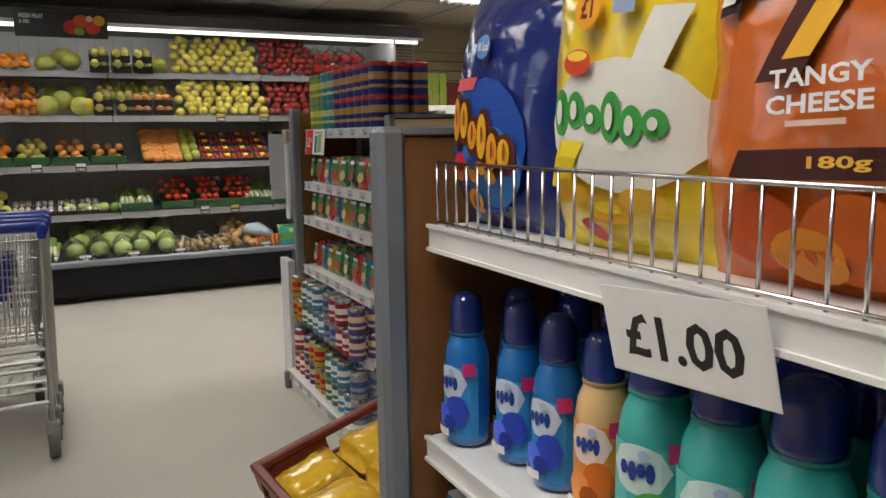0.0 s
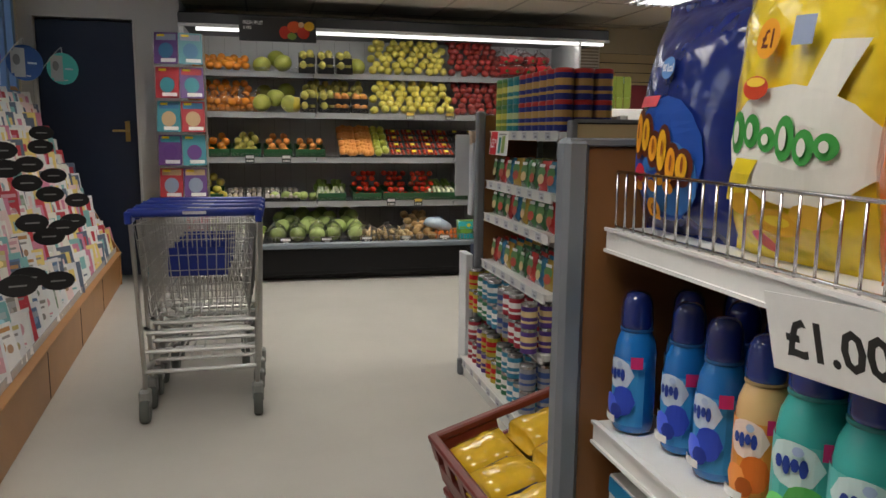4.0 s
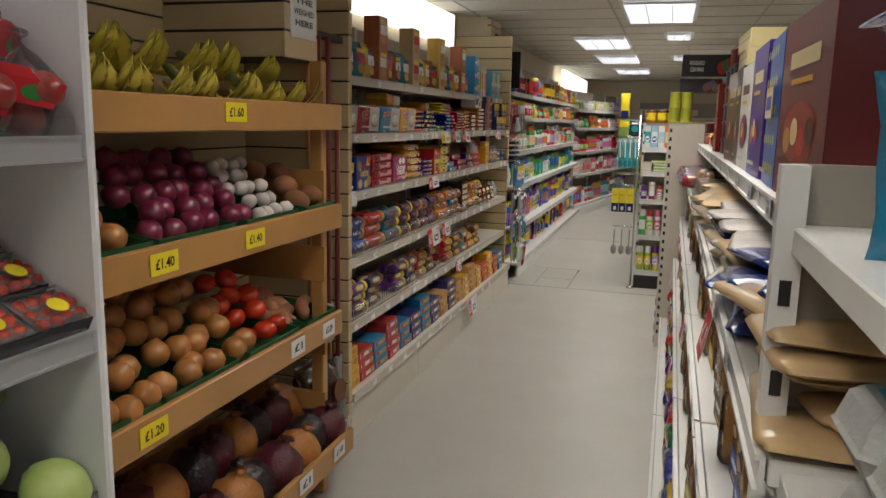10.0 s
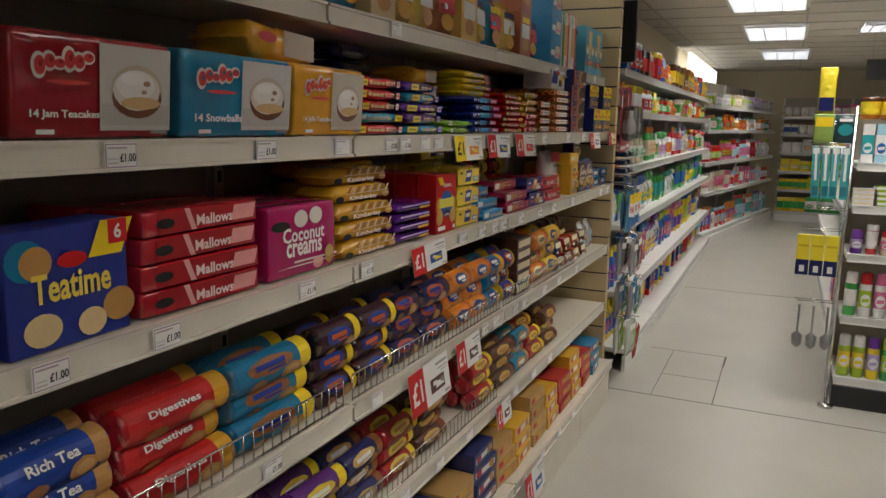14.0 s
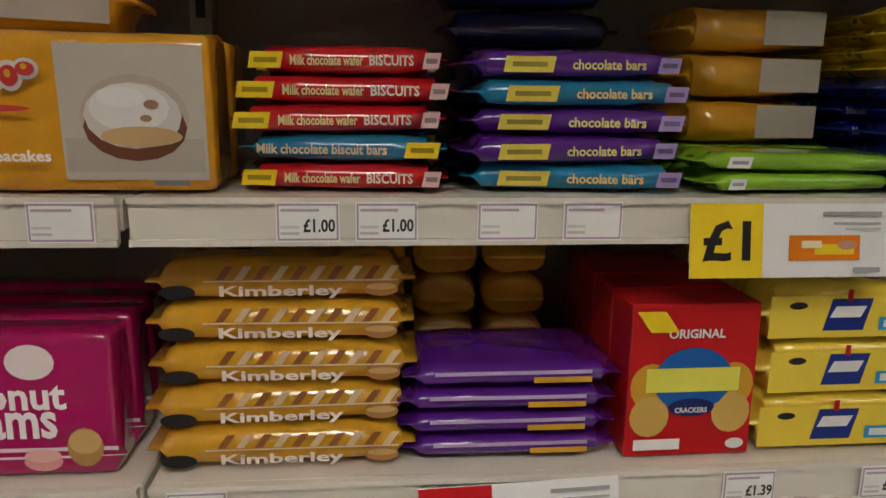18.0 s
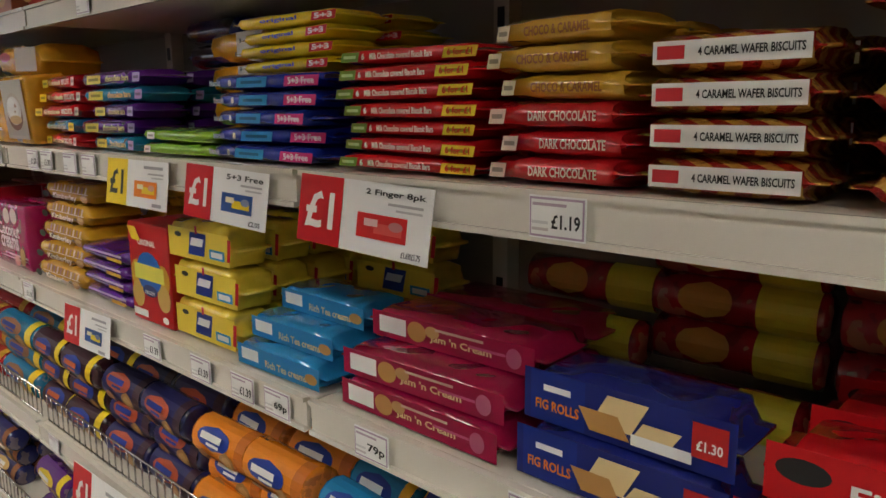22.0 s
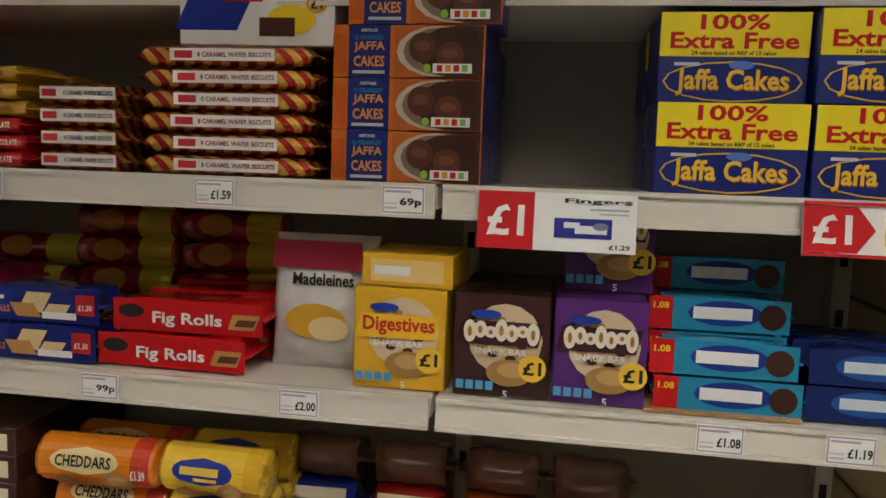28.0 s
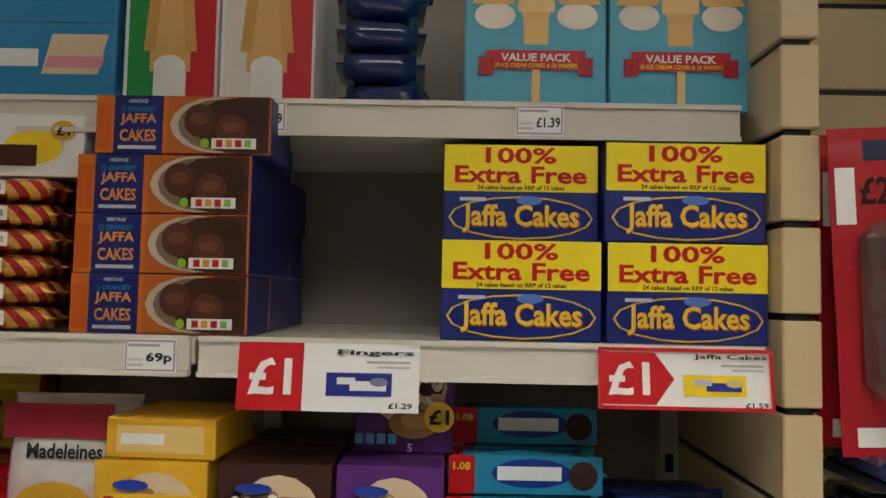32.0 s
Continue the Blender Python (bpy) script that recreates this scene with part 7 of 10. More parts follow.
for x, w, h, c, c2, lab in ((1.62, .13, .15, (.30, .02, .02), TAN, "dark red biscuit box with chocolate picture"), (1.62, .13, .15, (.30, .02, .02), TAN, "dark red biscuit box with chocolate picture"), (2.56, .26, .29, (.16, .09, .045), (.22, .10, .04), "tall brown gift biscuit box"), (2.80, .22, .29, (.03, .025, .025), (.1, .08, .08), "tall black gift biscuit box"), (3.05, .27, .28, (.66, .65, .63), (.12, .02, .08), "white and black gift box with cake picture"), (3.36, .28, .30, (.05, .012, .20), (.10, .03, .32), "purple chocolate gift tub"), (3.66, .24, .29, (.02, .09, .36), (.6, .42, .1), "blue and gold patterned gift box"), (4.0, .38, .29, (.13, .012, .014), (.30, .05, .03), "maroon biscuit assortment box")):
    up = .151 if x == 1.62 and "tall" not in lab and lab in SEEN else 0
    SEEN.add(lab)
    art = [("e", 0, h * .36, w * .7, h * .34, c2), ("r", 0, h * .76, w * .6, h * .09, (.6, .5, .25) if c[0] < .5 else (.08, .02, .03))]
    for q in range(4):
        art.append(("e", w * (-.24 + .16 * q), h * (.32 + .05 * (q % 2)), w * .16, h * .15, (TAN, CRM, (.5, .05, .04), BR)[q]))
    if "blue" in lab:
        art = [("e", w * (-.38 + .19 * (q % 5)), h * (.12 + .19 * (q // 5)), w * .09, h * .07, (.5, .5, .1)) for q in range(25)] + [("r", 0, h * .55, w * .55, h * .2, (.7, .6, .4)), ("r", 0, h * .55, w * .4, h * .09, BLU)]
    art += [("r", 0, h * .64, w * .44, h * .03, GO), ("r", -w * .1, h * .1, w * .5, h * .03, (.5, .45, .4))]
    goods("gift_box", lab, "gift box", carton_mesh(w, .10, h, c), B_(x, .02, BZ[0] + up, 0, 0, JIT.uniform(-3, 3)), "", prints(*art))
for k in range(2):
    goods("gift_box", "pale gold ribbed box lying on top of others", "gift box", carton_mesh(.30, .12, .055, (.60, .50, .24)), B_(2.70, .03, BZ[0] + .291 + .056 * k, 0, 0, 2 * k), "gold boxes", prints(("r", 0, .03, .28, .006, (.4, .3, .1)), ("r", 0, .045, .28, .004, (.45, .35, .12))))
for i in range(4):
    for k in range(3):
        goods("cake_pack", "purple and white multipack of cakes", "cake pack", pack_mesh(.13, .1, .07, (.10, .03, .26), 4, 1), B_(1.16 + (.15 if i > 1 else 0), .05 + .11 * (i % 2), BZ[0] + .068 * k, 0, 0, 3), "cake packs", prints(("e", 0, .035, .09, .04, W), ("r", 0, .035, .06, .02, (.5, .3, .6))))
for i in range(5):
    goods("cake_pack", "clear and red pack of small cakes", "cake pack", pack_mesh(.12, .1, .075, (.5, .2 + .1 * (i % 2), .1), 3, 2), B_(.42 + .14 * i, .03, BZ[0], 0, 0, JIT.uniform(-10, 10)), "small cake packs", prints(("r", 0, .04, .07, .03, R_ if i % 2 else CRM)))
for i in range(4):
    bt = goods("sauce_bottle", "dark brown glass sauce bottle with black cap", "bottle", lathe_mesh(((.028, 0), (.034, .01), (.034, .11), (.014, .16), (.013, .20), (.016, .2), (.016, .23), (.008, .232)), mat("brown_bottle", (.06, .022, .012), .15, 0, .1, 10, coat=.6), 12), B_(.38 + .08 * i, .2, BZ[0]), "sauce bottles")
for x, lv, p, c in ((2.2, 1, "£1.15", (.35, .62, .05)), (1.0, 2, "2 for £2", (.75, .02, .22)), (1.55, 3, "2 for £2", (.75, .02, .22)), (1.9, 2, "2 for £2", (.75, .02, .22)), (2.4, 3, "2 for £2", (.75, .02, .22)), (2.9, 2, "£1.15", (.75, .02, .22)), (3.2, 4, "99p", (.35, .62, .05)), (.6, 3, "2 for £2", (.75, .02, .22))):
    yv = (0, -.06, -.08, -.10, -.16)[lv]
    tag(B_(x, yv - .01, BZ[lv] + .01, -10), p, c, .1, .07, (.1, .02, .05), "bright %s offer card on the bread shelf" % ("green" if c[0] < .5 else "pink"))
for i in range(26):
    for lv in range(5):
        if (i + lv) % 2:
            goods("shelf_label", "small pale paper label in the shelf strip", "price label", cached(("plabel",), lambda: to_mesh(box_bm(-.03, .03, 0, .001, -.034, 0), "plabel", mat("pale_blue_paper", (.55, .57, .62), .5))), B_(.12 + .165 * i, (0, -.06, -.08, -.10, -.16)[lv] - .003, BZ[lv] - .003), "shelf price labels", prints(("r", 0, -.008, .04, .004, GREY), ("r", .008, -.022, .03, .010, (.2, .2, .25))))
tag(B_(3.86, -.075, BZ[1] + .0, -12), "£1", R_, .1, .09, W, "red offer card on the bread shelf")

# ---- tin gondola with slatwall end ----
GW = pose(-4.72, -3.37, 0, 0, 0, -90)
GZ = (1.335, 1.075, .90, .645, .378, .10)
shelving("tin_gondola", "white shelved gondola of tins and packets", (0.0, .96), [(GZ[0], 0), (GZ[1], -.02), (GZ[2], -.03), (GZ[3], -.04), (GZ[4], -.04), (GZ[5], -.15)], .30, 1.40, WHITE_METAL, WHITE_METAL, -.14, GW)
ge_ = thing("gondola_wood_end", "brown wood end panel with grey posts", "gondola panel")
WOODP = mat("brown_wood_panel", (.22, .095, .03), .45, 0, .25, 6, .04)
box("board", -4.745, -4.04, -3.362, -3.332, 0, 1.42, WOODP, ge_, .003)
box("post", -4.79, -4.745, -3.372, -3.322, 0, 1.44, GREY_METAL, ge_, .008)
slat_panel("wall_slats_end", "cream slatwall end of the tin gondola", -4.655, -4.09, -4.375, -4.345, .06, 1.37, "y", .109)
fm_g = thing("partition_frame", "grey metal frame round the slatwall end", "frame")
for a in ((-4.685, -4.655), (-4.09, -4.06)):
    box("post", a[0], a[1], -4.385, -4.335, 0, 1.38, GREY_METAL, fm_g, .006)
box("top_rail", -4.655, -4.09, -4.385, -4.335, 1.37, 1.385, GREY_METAL, fm_g, .004)
box("foot", -4.89, -4.66, -3.41, -3.375, 0, .09, GREY_METAL, fm_g, .006)
box("foot", -4.89, -4.69, -4.375, -4.335, 0, .09, GREY_METAL, fm_g, .006)


def G_(x, y, z, *r):
    return GW @ pose(x, y, z, *r)


def tub(at, c1, c2, c3, label, r=.042, h=.13):
    me = lathe_mesh(((r * .9, 0), (r, .004), (r, h * .86), (r * 1.02, h * .87), (r * 1.02, h), (r * .9, h + .002)), mat("tub_" + label[:9], c1, .35, 0, .05, 20), 14)
    key = ("tub", label)
    if key in PROTO:
        return repeat(PROTO[key], at)
    ob = tagged(new("drink_tub", me), label, "tub", label[:18])
    part("printed_wrap", wrap_cyl(r, h, c2, c3), None, ob)
    ob.matrix_basis = at
    PROTO[key] = ob
    return ob


def wrap_cyl(r, h, c2, c3):
    def build():
        n = 14
        vs, fs, ms = [], [], []
        for b, (z0_, z1_, k) in enumerate(((.0, .86, 0), (.45, .68, 1), (.2, .3, 1))):
            rr = r * (1.004 + .006 * b)
            for z in (z0_, z1_):
                vs += [(rr * math.cos(2 * math.pi * i / n), rr * math.sin(2 * math.pi * i / n), h * z + .001) for i in range(n)]
            o = 2 * n * b
            fs += [(o + i, o + (i + 1) % n, o + n + (i + 1) % n, o + n + i) for i in range(n)]
            ms += [k] * n
        me = bpy.data.meshes.new("wrap_cyl")
        me.from_pydata(vs, [], fs)
        me.materials.append(ink(c2))
        me.materials.append(ink(c3))
        me.polygons.foreach_set("material_index", ms)
        return me
    return cached(("wcyl", r, h, c2, c3), build)


for j in range(3):
    for k in range(2):
        for i in range(10):
            if i < 2:
                tub(G_(.05 + .09 * i, .06 + .09 * j, GZ[0] + .132 * k), (.06, .2, .05), (.18, .28, .06), (.6, .55, .1), "green and gold hot drink tub on top")
            elif i < 4:
                tub(G_(.05 + .09 * i, .06 + .09 * j, GZ[0] + .132 * k), (.02, .2, .2), (.02, .22, .26), (.5, .6, .3), "teal hot drink tub on top")
            else:
                tub(G_(.05 + .09 * i, .06 + .09 * j, GZ[0] + .132 * k), (.5, .02, .02), (.02, .03, .2), (.5, .3, .1), "red and navy gravy tub on top")
can = [lathe_mesh(((.034, 0), (.036, .003), (.036, .107), (.034, .11), (.031, .107)), mat("tin_can_steel", (.5, .5, .5), .25, .9, .05, 20), 14)]


def can_thing(at, c2, c3, label, r=.0365, h=.11):
    key = ("can", label)
    if key in PROTO:
        return repeat(PROTO[key], at)
    ob = tagged(new("food_can", can[0]), label, "tin can", label[:18])
    part("paper_label", wrap_cyl(r, h, c2, c3), None, ob)
    ob.matrix_basis = at
    PROTO[key] = ob
    return ob


ccol = (((.4, .03, .05), W, "red labelled tin"), ((.1, .05, .25), CRM, "purple labelled tin"), ((.5, .4, .05), R_, "yellow labelled tin"), ((.05, .2, .1), W, "green labelled tin"), ((.05, .25, .4), W, "pale blue labelled tin"), ((.3, .3, .32), (.05, .1, .3), "silver labelled tin"))
for z, layers in ((GZ[5], 2), (GZ[4], 2)):
    for i in range(11):
        for j in range(3):
            for k in range(layers - (j == 0 and i % 4 == 1)):
                c = ccol[(i // 2 + (z == GZ[4]) * 2 + k * (i % 2)) % 6]
                can_thing(G_(.05 + .085 * i, -.08 + .085 * j, z + .112 * k), c[0], c[1], c[2] + " of food on the low shelf")
for z, n in ((GZ[3], 1), (GZ[2], 1), (GZ[1], 1)):
    for i in range(8):
        c = ((.03, .12, .04), (.5, .03, .03), (.03, .16, .3), (.45, .3, .05), (.05, .2, .06))[(i + int(z * 10)) % 5]
        lab = ("dark green", "red", "blue", "golden", "green")[(i + int(z * 10)) % 5]
        for j in range(4):
            goods("soup_pouch", "%s arched food pouch pack" % lab, "food pack", bag_mesh(.105, .135, .035, c, i % 3), G_(.07 + .115 * i, .0 + .045 * j, z, -8, 0, JIT.uniform(-5, 5)), "%s pouches" % lab, prints(("e", 0, .08, .08, .05, (.1, .25, .08)), ("e", 0, .05, .07, .045, (.45, .08, .05) if i % 2 else CRM), ("r", 0, .11, .06, .014, W)))
goods("offer_ticket", "large white offer card with a red price panel", "price ticket", cached(("bigt",), lambda: to_mesh(box_bm(-.15, .15, 0, .0012, -.12, 0), "bigt", PAPER)), G_(.2, -.008, GZ[0] - .002, -6), "offer tickets", prints(("r", -.085, -.06, .11, .118, R_), ("t", -.095, -.06, .06, .05, W, "£3."), ("t", -.05, -.05, .03, .022, W, "50"), ("r", .02, -.07, .04, .08, (.02, .25, .25)), ("r", .08, -.065, .05, .085, (.25, .35, .08)), ("r", .06, -.015, .12, .008, GREY)))
for lv in range(6):
    for i in range(6):
        goods("shelf_label", "small pale paper label in the shelf strip", "price label", cached(("plabel",), lambda: None), G_(.1 + .15 * i, (0, -.02, -.03, -.04, -.04, -.15)[lv] - .003, GZ[lv] - .003), "shelf price labels", prints(("r", 0, -.008, .04, .004, GREY), ("r", .008, -.022, .03, .010, (.2, .2, .25))))
# flat paper sleeves in a clear holder on the wood end
SLEEVE = mat("milky_sleeve", (.66, .69, .73), .35, 0, .10, 12, .15, .3)
HOLD = glass("holder_plastic", (.93, .95, .97), .1, .45)
hd = thing("sleeve_holder", "clear plastic holder of white paper sleeves on the gondola end", "holder", at=pose(-4.715, -3.235, 0))
part("back_sheet", box_bm(-.08, .17, .022, .026, .86, 1.34, .001), SLEEVE, hd)
part("side_flap", box_bm(-.165, -.085, -.012, -.008, .98, 1.315, .001), SLEEVE, hd)
part("bottom_tray", box_bm(-.06, .17, -.097, .022, .86, .872, .002), HOLD, hd)
part("brown_sheets", box_bm(-.085, .13, -.05, .015, 1.262, 1.335, .004), card((.50, .38, .28)), hd)
for i in range(8):
    def sleeve(k=i):
        q = random.Random(k)
        w, lean = .024, q.uniform(-.012, .012)
        return rings_mesh("sleeve", [[(x * w / 2 + lean * v + .004 * math.sin(5 * v + k), y * .035 + q.uniform(-.003, .003), .875 + .395 * v + .006 * k * (v > .9)) for x, y in ((-1, -1), (-.3, -1.12), (.3, -.95), (1, -1.05), (1, 1), (-1, 1))] for v in (0, .15, .35, .55, .75, 1)], SLEEVE, smooth=False)
    part("paper_sleeve", sleeve(), None, hd, at=pose(-.072 + .030 * i, -.02 - .006 * (i % 2), 0, 0, 0, (i * 37) % 9 - 4))
lb = thing("bag_dispenser", "navy framed holder of clear bags standing at the gondola end", "holder", at=pose(-4.70, -3.19, 0))
for i in range(4):
    part("frame_side" if i % 2 else "clear_bag", box_bm(-.13 + .065 * i, -.118 + .065 * i if i % 2 else -.09 + .065 * i, -.13, .02, .0, .70 if i % 2 else .66, .004), mat("navy_card", (.02, .03, .08), .5) if i % 2 else SLEEVE, lb)
part("frame_base", box_bm(-.14, .14, -.14, .0, .0, .03, .004), MATS["navy_card"], lb)

# ---- crisps gondola close to the camera ----
CW = pose(-5.312, -6.03, 0, 0, 0, -90)
CZ = (1.157, .797, .42, .10)
shelving("crisps_gondola", "white shelved gondola of crisps and fabric softener", (0.0, 1.0, 2.0), [(CZ[0], 0), (CZ[1], -.01), (CZ[2], -.03), (CZ[3], -.08)], .40, 1.31, WHITE_METAL, WHITE_METAL, -.06, CW)
ce = thing("gondola_wood_end", "brown wood end panel with grey posts", "gondola panel")
box("board", -5.345, -4.64, -6.02, -5.99, 0, 1.30, WOODP, ce, .003)
box("post", -5.39, -5.342, -6.03, -5.98, 0, 1.315, mat("grey_blue_post", (.20, .22, .25), .4, .3, .1, 10), ce, .01)
box("cap", -5.38, -4.64, -6.025, -5.985, 1.30, 1.315, GREY_METAL, ce, .003)


def C_(x, y, z, *r):
    return CW @ pose(x, y, z, *r)


wire_front(.02, .98, -.0, CZ[0], .10, .033, .0022, CW @ pose(0, .012, 0))
wire_front(1.02, 1.98, -.0, CZ[0], .10, .033, .0022, CW @ pose(0, .012, 0))
wots = squeeze(.74, ("e", .0, .13, .26, .20, (.012, .07, .36)), ("e", .02, .10, .20, .12, (.05, .20, .55)), ("e", -.02, .275, .05, .036, (.10, .25, .55)), ("t", -.02, .275, .04, .014, W, "90 kcal"), ("r", -.07, .222, .08, .018, (.70, .10, .12), .004), *[("e", -.095 + .036 * q, .168 - .012 * q + .010 * (q % 2), .058, .085 - .012 * (q % 3), (.10, .02, .01)) for q in range(6)], *[("e", -.094 + .036 * q, .169 - .012 * q + .010 * (q % 2), .034, .066 - .012 * (q % 3), (.80, .34 + .08 * (q % 2), .02)) for q in range(6)], *[("e", -.088 + .036 * q, .172 - .012 * q + .010 * (q % 2), .008, .026, (.30, .08, .01)) for q in range(6)], *[("e", -.07 + .03 * q, .085 + .012 * (q % 2), .036, .02, (.78, .30 + .06 * (q % 2), .02)) for q in range(5)], ("e", -.02, .048, .05, .036, (.82, .34, .02)), ("t", -.02, .048, .022, .018, (.1, .02, .01), "£1"), ("e", -.05, .105, .04, .03, (.60, .02, .05)))
qua = squeeze(.88, ("e", .02, .155, .26, .15, (.76, .75, .68)), ("r", .07, .23, .05, .10, (.76, .75, .68), .02), ("r", -.08, .105, .05, .06, (.84, .66, .03), .02), *[("e", -.085 + .034 * q, .168 + .006 * (q % 2) - .003 * q, .036, .056 - .012 * (q % 3), (.05, .30, .06)) for q in range(6)], *[("e", -.085 + .034 * q, .168 + .006 * (q % 2) - .003 * q, .014, .030 - .008 * (q % 3), (.74, .74, .66)) for q in range(6)], ("e", -.045, .225, .055, .030, (.60, .06, .02)), ("e", -.045, .232, .04, .012, (.85, .55, .05)), ("e", -.035, .285, .046, .05, (.82, .36, .02)), ("t", -.035, .285, .022, .024, (.15, .03, .01), "£1"), ("r", .03, .292, .036, .034, (.30, .36, .50)), ("e", -.06, .075, .07, .03, (.80, .45, .03)), ("e", .01, .060, .09, .034, (.74, .40, .03)), ("e", .07, .075, .07, .03, (.80, .48, .05)), ("e", .01, .062, .05, .014, (.84, .62, .04)), ("e", -.03, .03, .04, .03, (.62, .05, .03)))
dor = squeeze(.88, ("r", .0, .245, .05, .11, (.06, .015, .008), .03), ("r", .012, .245, .03, .075, (.80, .42, .03), .022), *[("r", -.095 + .038 * q, .285 + .012 * q, .034, .055, (.03, .01, .01), .008) for q in range(6)], *[("r", -.095 + .038 * q, .287 + .012 * q, .022, .042, (.78, .76, .72), .008) for q in range(6)], ("t", .015, .19, .10, .016, W, "TANGY"), ("t", .015, .168, .105, .016, W, "CHEESE"), ("r", .015, .152, .06, .005, (.7, .5, .4)), ("r", .02, .118, .19, .026, (.05, .012, .01), .006), ("t", .04, .118, .06, .013, (.75, .40, .05), "180g"), ("e", -.05, .06, .10, .07, (.62, .10, .02)), ("e", .05, .055, .11, .08, (.66, .14, .02)), ("e", .0, .04, .08, .05, (.75, .28, .03)))
dored = squeeze(.88, ("r", .0, .255, .07, .16, (.10, .01, .01), .04), ("r", .015, .25, .045, .12, (.82, .36, .03), .03), ("r", .02, .25, .02, .08, (.85, .65, .1), .02), *[("r", -.09 + .04 * q, .335 + .012 * q, .036, .05, (.03, .01, .01), .008) for q in range(5)], *[("r", -.09 + .04 * q, .337 + .012 * q, .024, .038, (.78, .76, .72), .008) for q in range(5)], ("e", -.02, .10, .14, .10, (.55, .12, .02)), ("e", .04, .08, .09, .07, (.70, .22, .03)), ("e", .07, .06, .05, .04, (.75, .42, .05)))


def crisp_bag_mesh(w, h, t, col, seed):
    """Upright inflated bag with crimped ends, gathered at its foot and creased all over."""
    def build():
        rnd = random.Random(seed)
        n = 28
        ph = [rnd.uniform(0, 6.3) for _ in range(6)]
        rings = []
        for v in (0, .02, .04, .07, .11, .17, .25, .34, .43, .52, .61, .70, .78, .85, .90, .935, .955, .98, 1):
            f = float(np.interp(v, *BAG_PROFILE))
            foot = 1 - .10 * max(0, .3 - v) / .3
            r = []
            for k in range(n):
                a = 2 * math.pi * k / n
                c, s_ = math.cos(a), math.sin(a)
                cr_ = .05 * math.sin(7 * a + ph[0] + 9 * v) + .04 * math.sin(11 * a + ph[1] - 14 * v) + .05 * math.sin(19 * v + ph[2] + 2 * a) + rnd.uniform(-.03, .03)
                x = math.copysign(abs(c) ** .7, c) * w / 2 * (1 - .06 * f) * foot * (1 + .35 * cr_ * f)
                y = math.copysign(abs(s_) ** .9, s_) * t / 2 * f * (1 + cr_ * (.45 if s_ < 0 else 1.0))
                r.append((x, t / 2 + y + (.003 * (k % 2) if v < .03 or v > .95 else 0), v * h))
            rings.append(r)
        return rings_mesh("crisp_bag", rings, film(col))
    return cached(("crisp", w, h, t, col, seed), build)


for i, (x, w, h, c, fc, lab) in enumerate(((.125, .29, .40, (.010, .022, .16), wots, "dark blue bag of cheesy corn puffs"), (.405, .29, .45, (.80, .60, .03), qua, "bright yellow bag of potato snacks"), (.675, .30, .42, (.58, .13, .015), dor, "orange bag of tortilla chips"), (.95, .30, .46, (.36, .014, .014), dored, "red bag of tortilla chips"), (1.26, .29, .44, (.36, .014, .014), dored, "red bag of tortilla chips"), (1.56, .29, .44, (.58, .13, .015), dor, "orange bag of tortilla chips"), (1.85, .27, .44, (.02, .2, .1), qua, "green bag of potato snacks"))):
    for j in range(2):
        goods("crisp_bag", lab + " on the shelf", "crisp bag", crisp_bag_mesh(w, h, .14, c, i), C_(x + .02 * j, .025 + .15 * j, CZ[0] - .003, -5 + 3 * (i % 2), JIT.uniform(-4, 4), JIT.uniform(-5, 5) + 4), "crisp bags", on_bag(fc, w, h, .14), face_y=0)


def upright_wrap(length, r, *items):
    """Prints laid round an upright bottle: kind, centre height, turn from the front, height, turn, colour."""
    return wrap_mesh(length, r, items), pose(r, -r, 0) @ pose(0, 0, 0, 0, -90, 0)


def softener(at, cap, body, lab, label):
    key = ("softener", label)
    if key in PROTO:
        return repeat(PROTO[key], at)
    prof = ((.028, 0), (.035, .004), (.037, .012), (.0375, .07), (.0365, .11), (.037, .135), (.034, .155), (.027, .172), (.0235, .178), (.0235, .183))
    ob = tagged(new("softener_bottle", lathe_mesh(prof, mat("plastic_" + label[:10], body, .22, 0, .05, 10, coat=.5), 20)), label, "bottle", label[:18])
    part("cap", lathe_mesh(((.0245, .178), (.028, .180), (.0285, .186), (.0275, .212), (.0255, .226), (.0205, .236), (.012, .241), (.002, .242)), mat("cap_" + label[:10], cap, .12, 0, .05, 10, coat=.8), 20), None, ob)
    part("cap_ring", lathe_mesh(((.0255, .174), (.0285, .175), (.0285, .180), (.0255, .181)), mat("ring_" + label[:10], tuple(v * .6 for v in body), .3, 0, .05, 10), 20), None, ob)
    blue = body[2] > .45 and body[0] < .1
    art = (.03, .07, .50) if blue else (.70, .16, .02) if body[0] > .6 else (.10, .42, .10)
    me, at1 = upright_wrap(.18, .0378, ("r", .072, 0, .112, 150, lab), ("e", .104, 0, .052, 96, tuple(.55 + .4 * v for v in lab)), *[("e", .103 + .002 * (q % 2), -18 + 12 * q, .020 - .006 * (q % 2), 13, (.02, .05, .28)) for q in range(4)], ("e", .122, -10, .010, 16, (.4, .5, .7)), ("e", .060, -22, .05, 60, art), ("e", .050, 14, .036, 46, tuple(min(.9, v * 1.8 + .05) for v in art)), ("e", .040, -6, .026, 34, tuple(v * .6 for v in art)), ("r", .025, 20, .012, 50, W), ("r", .128, -52, .02, 26, (.62, .03, .16)))
    part("printed_label", me, None, ob, at=at1)
    ob.matrix_basis = at
    PROTO[key] = ob
    return ob


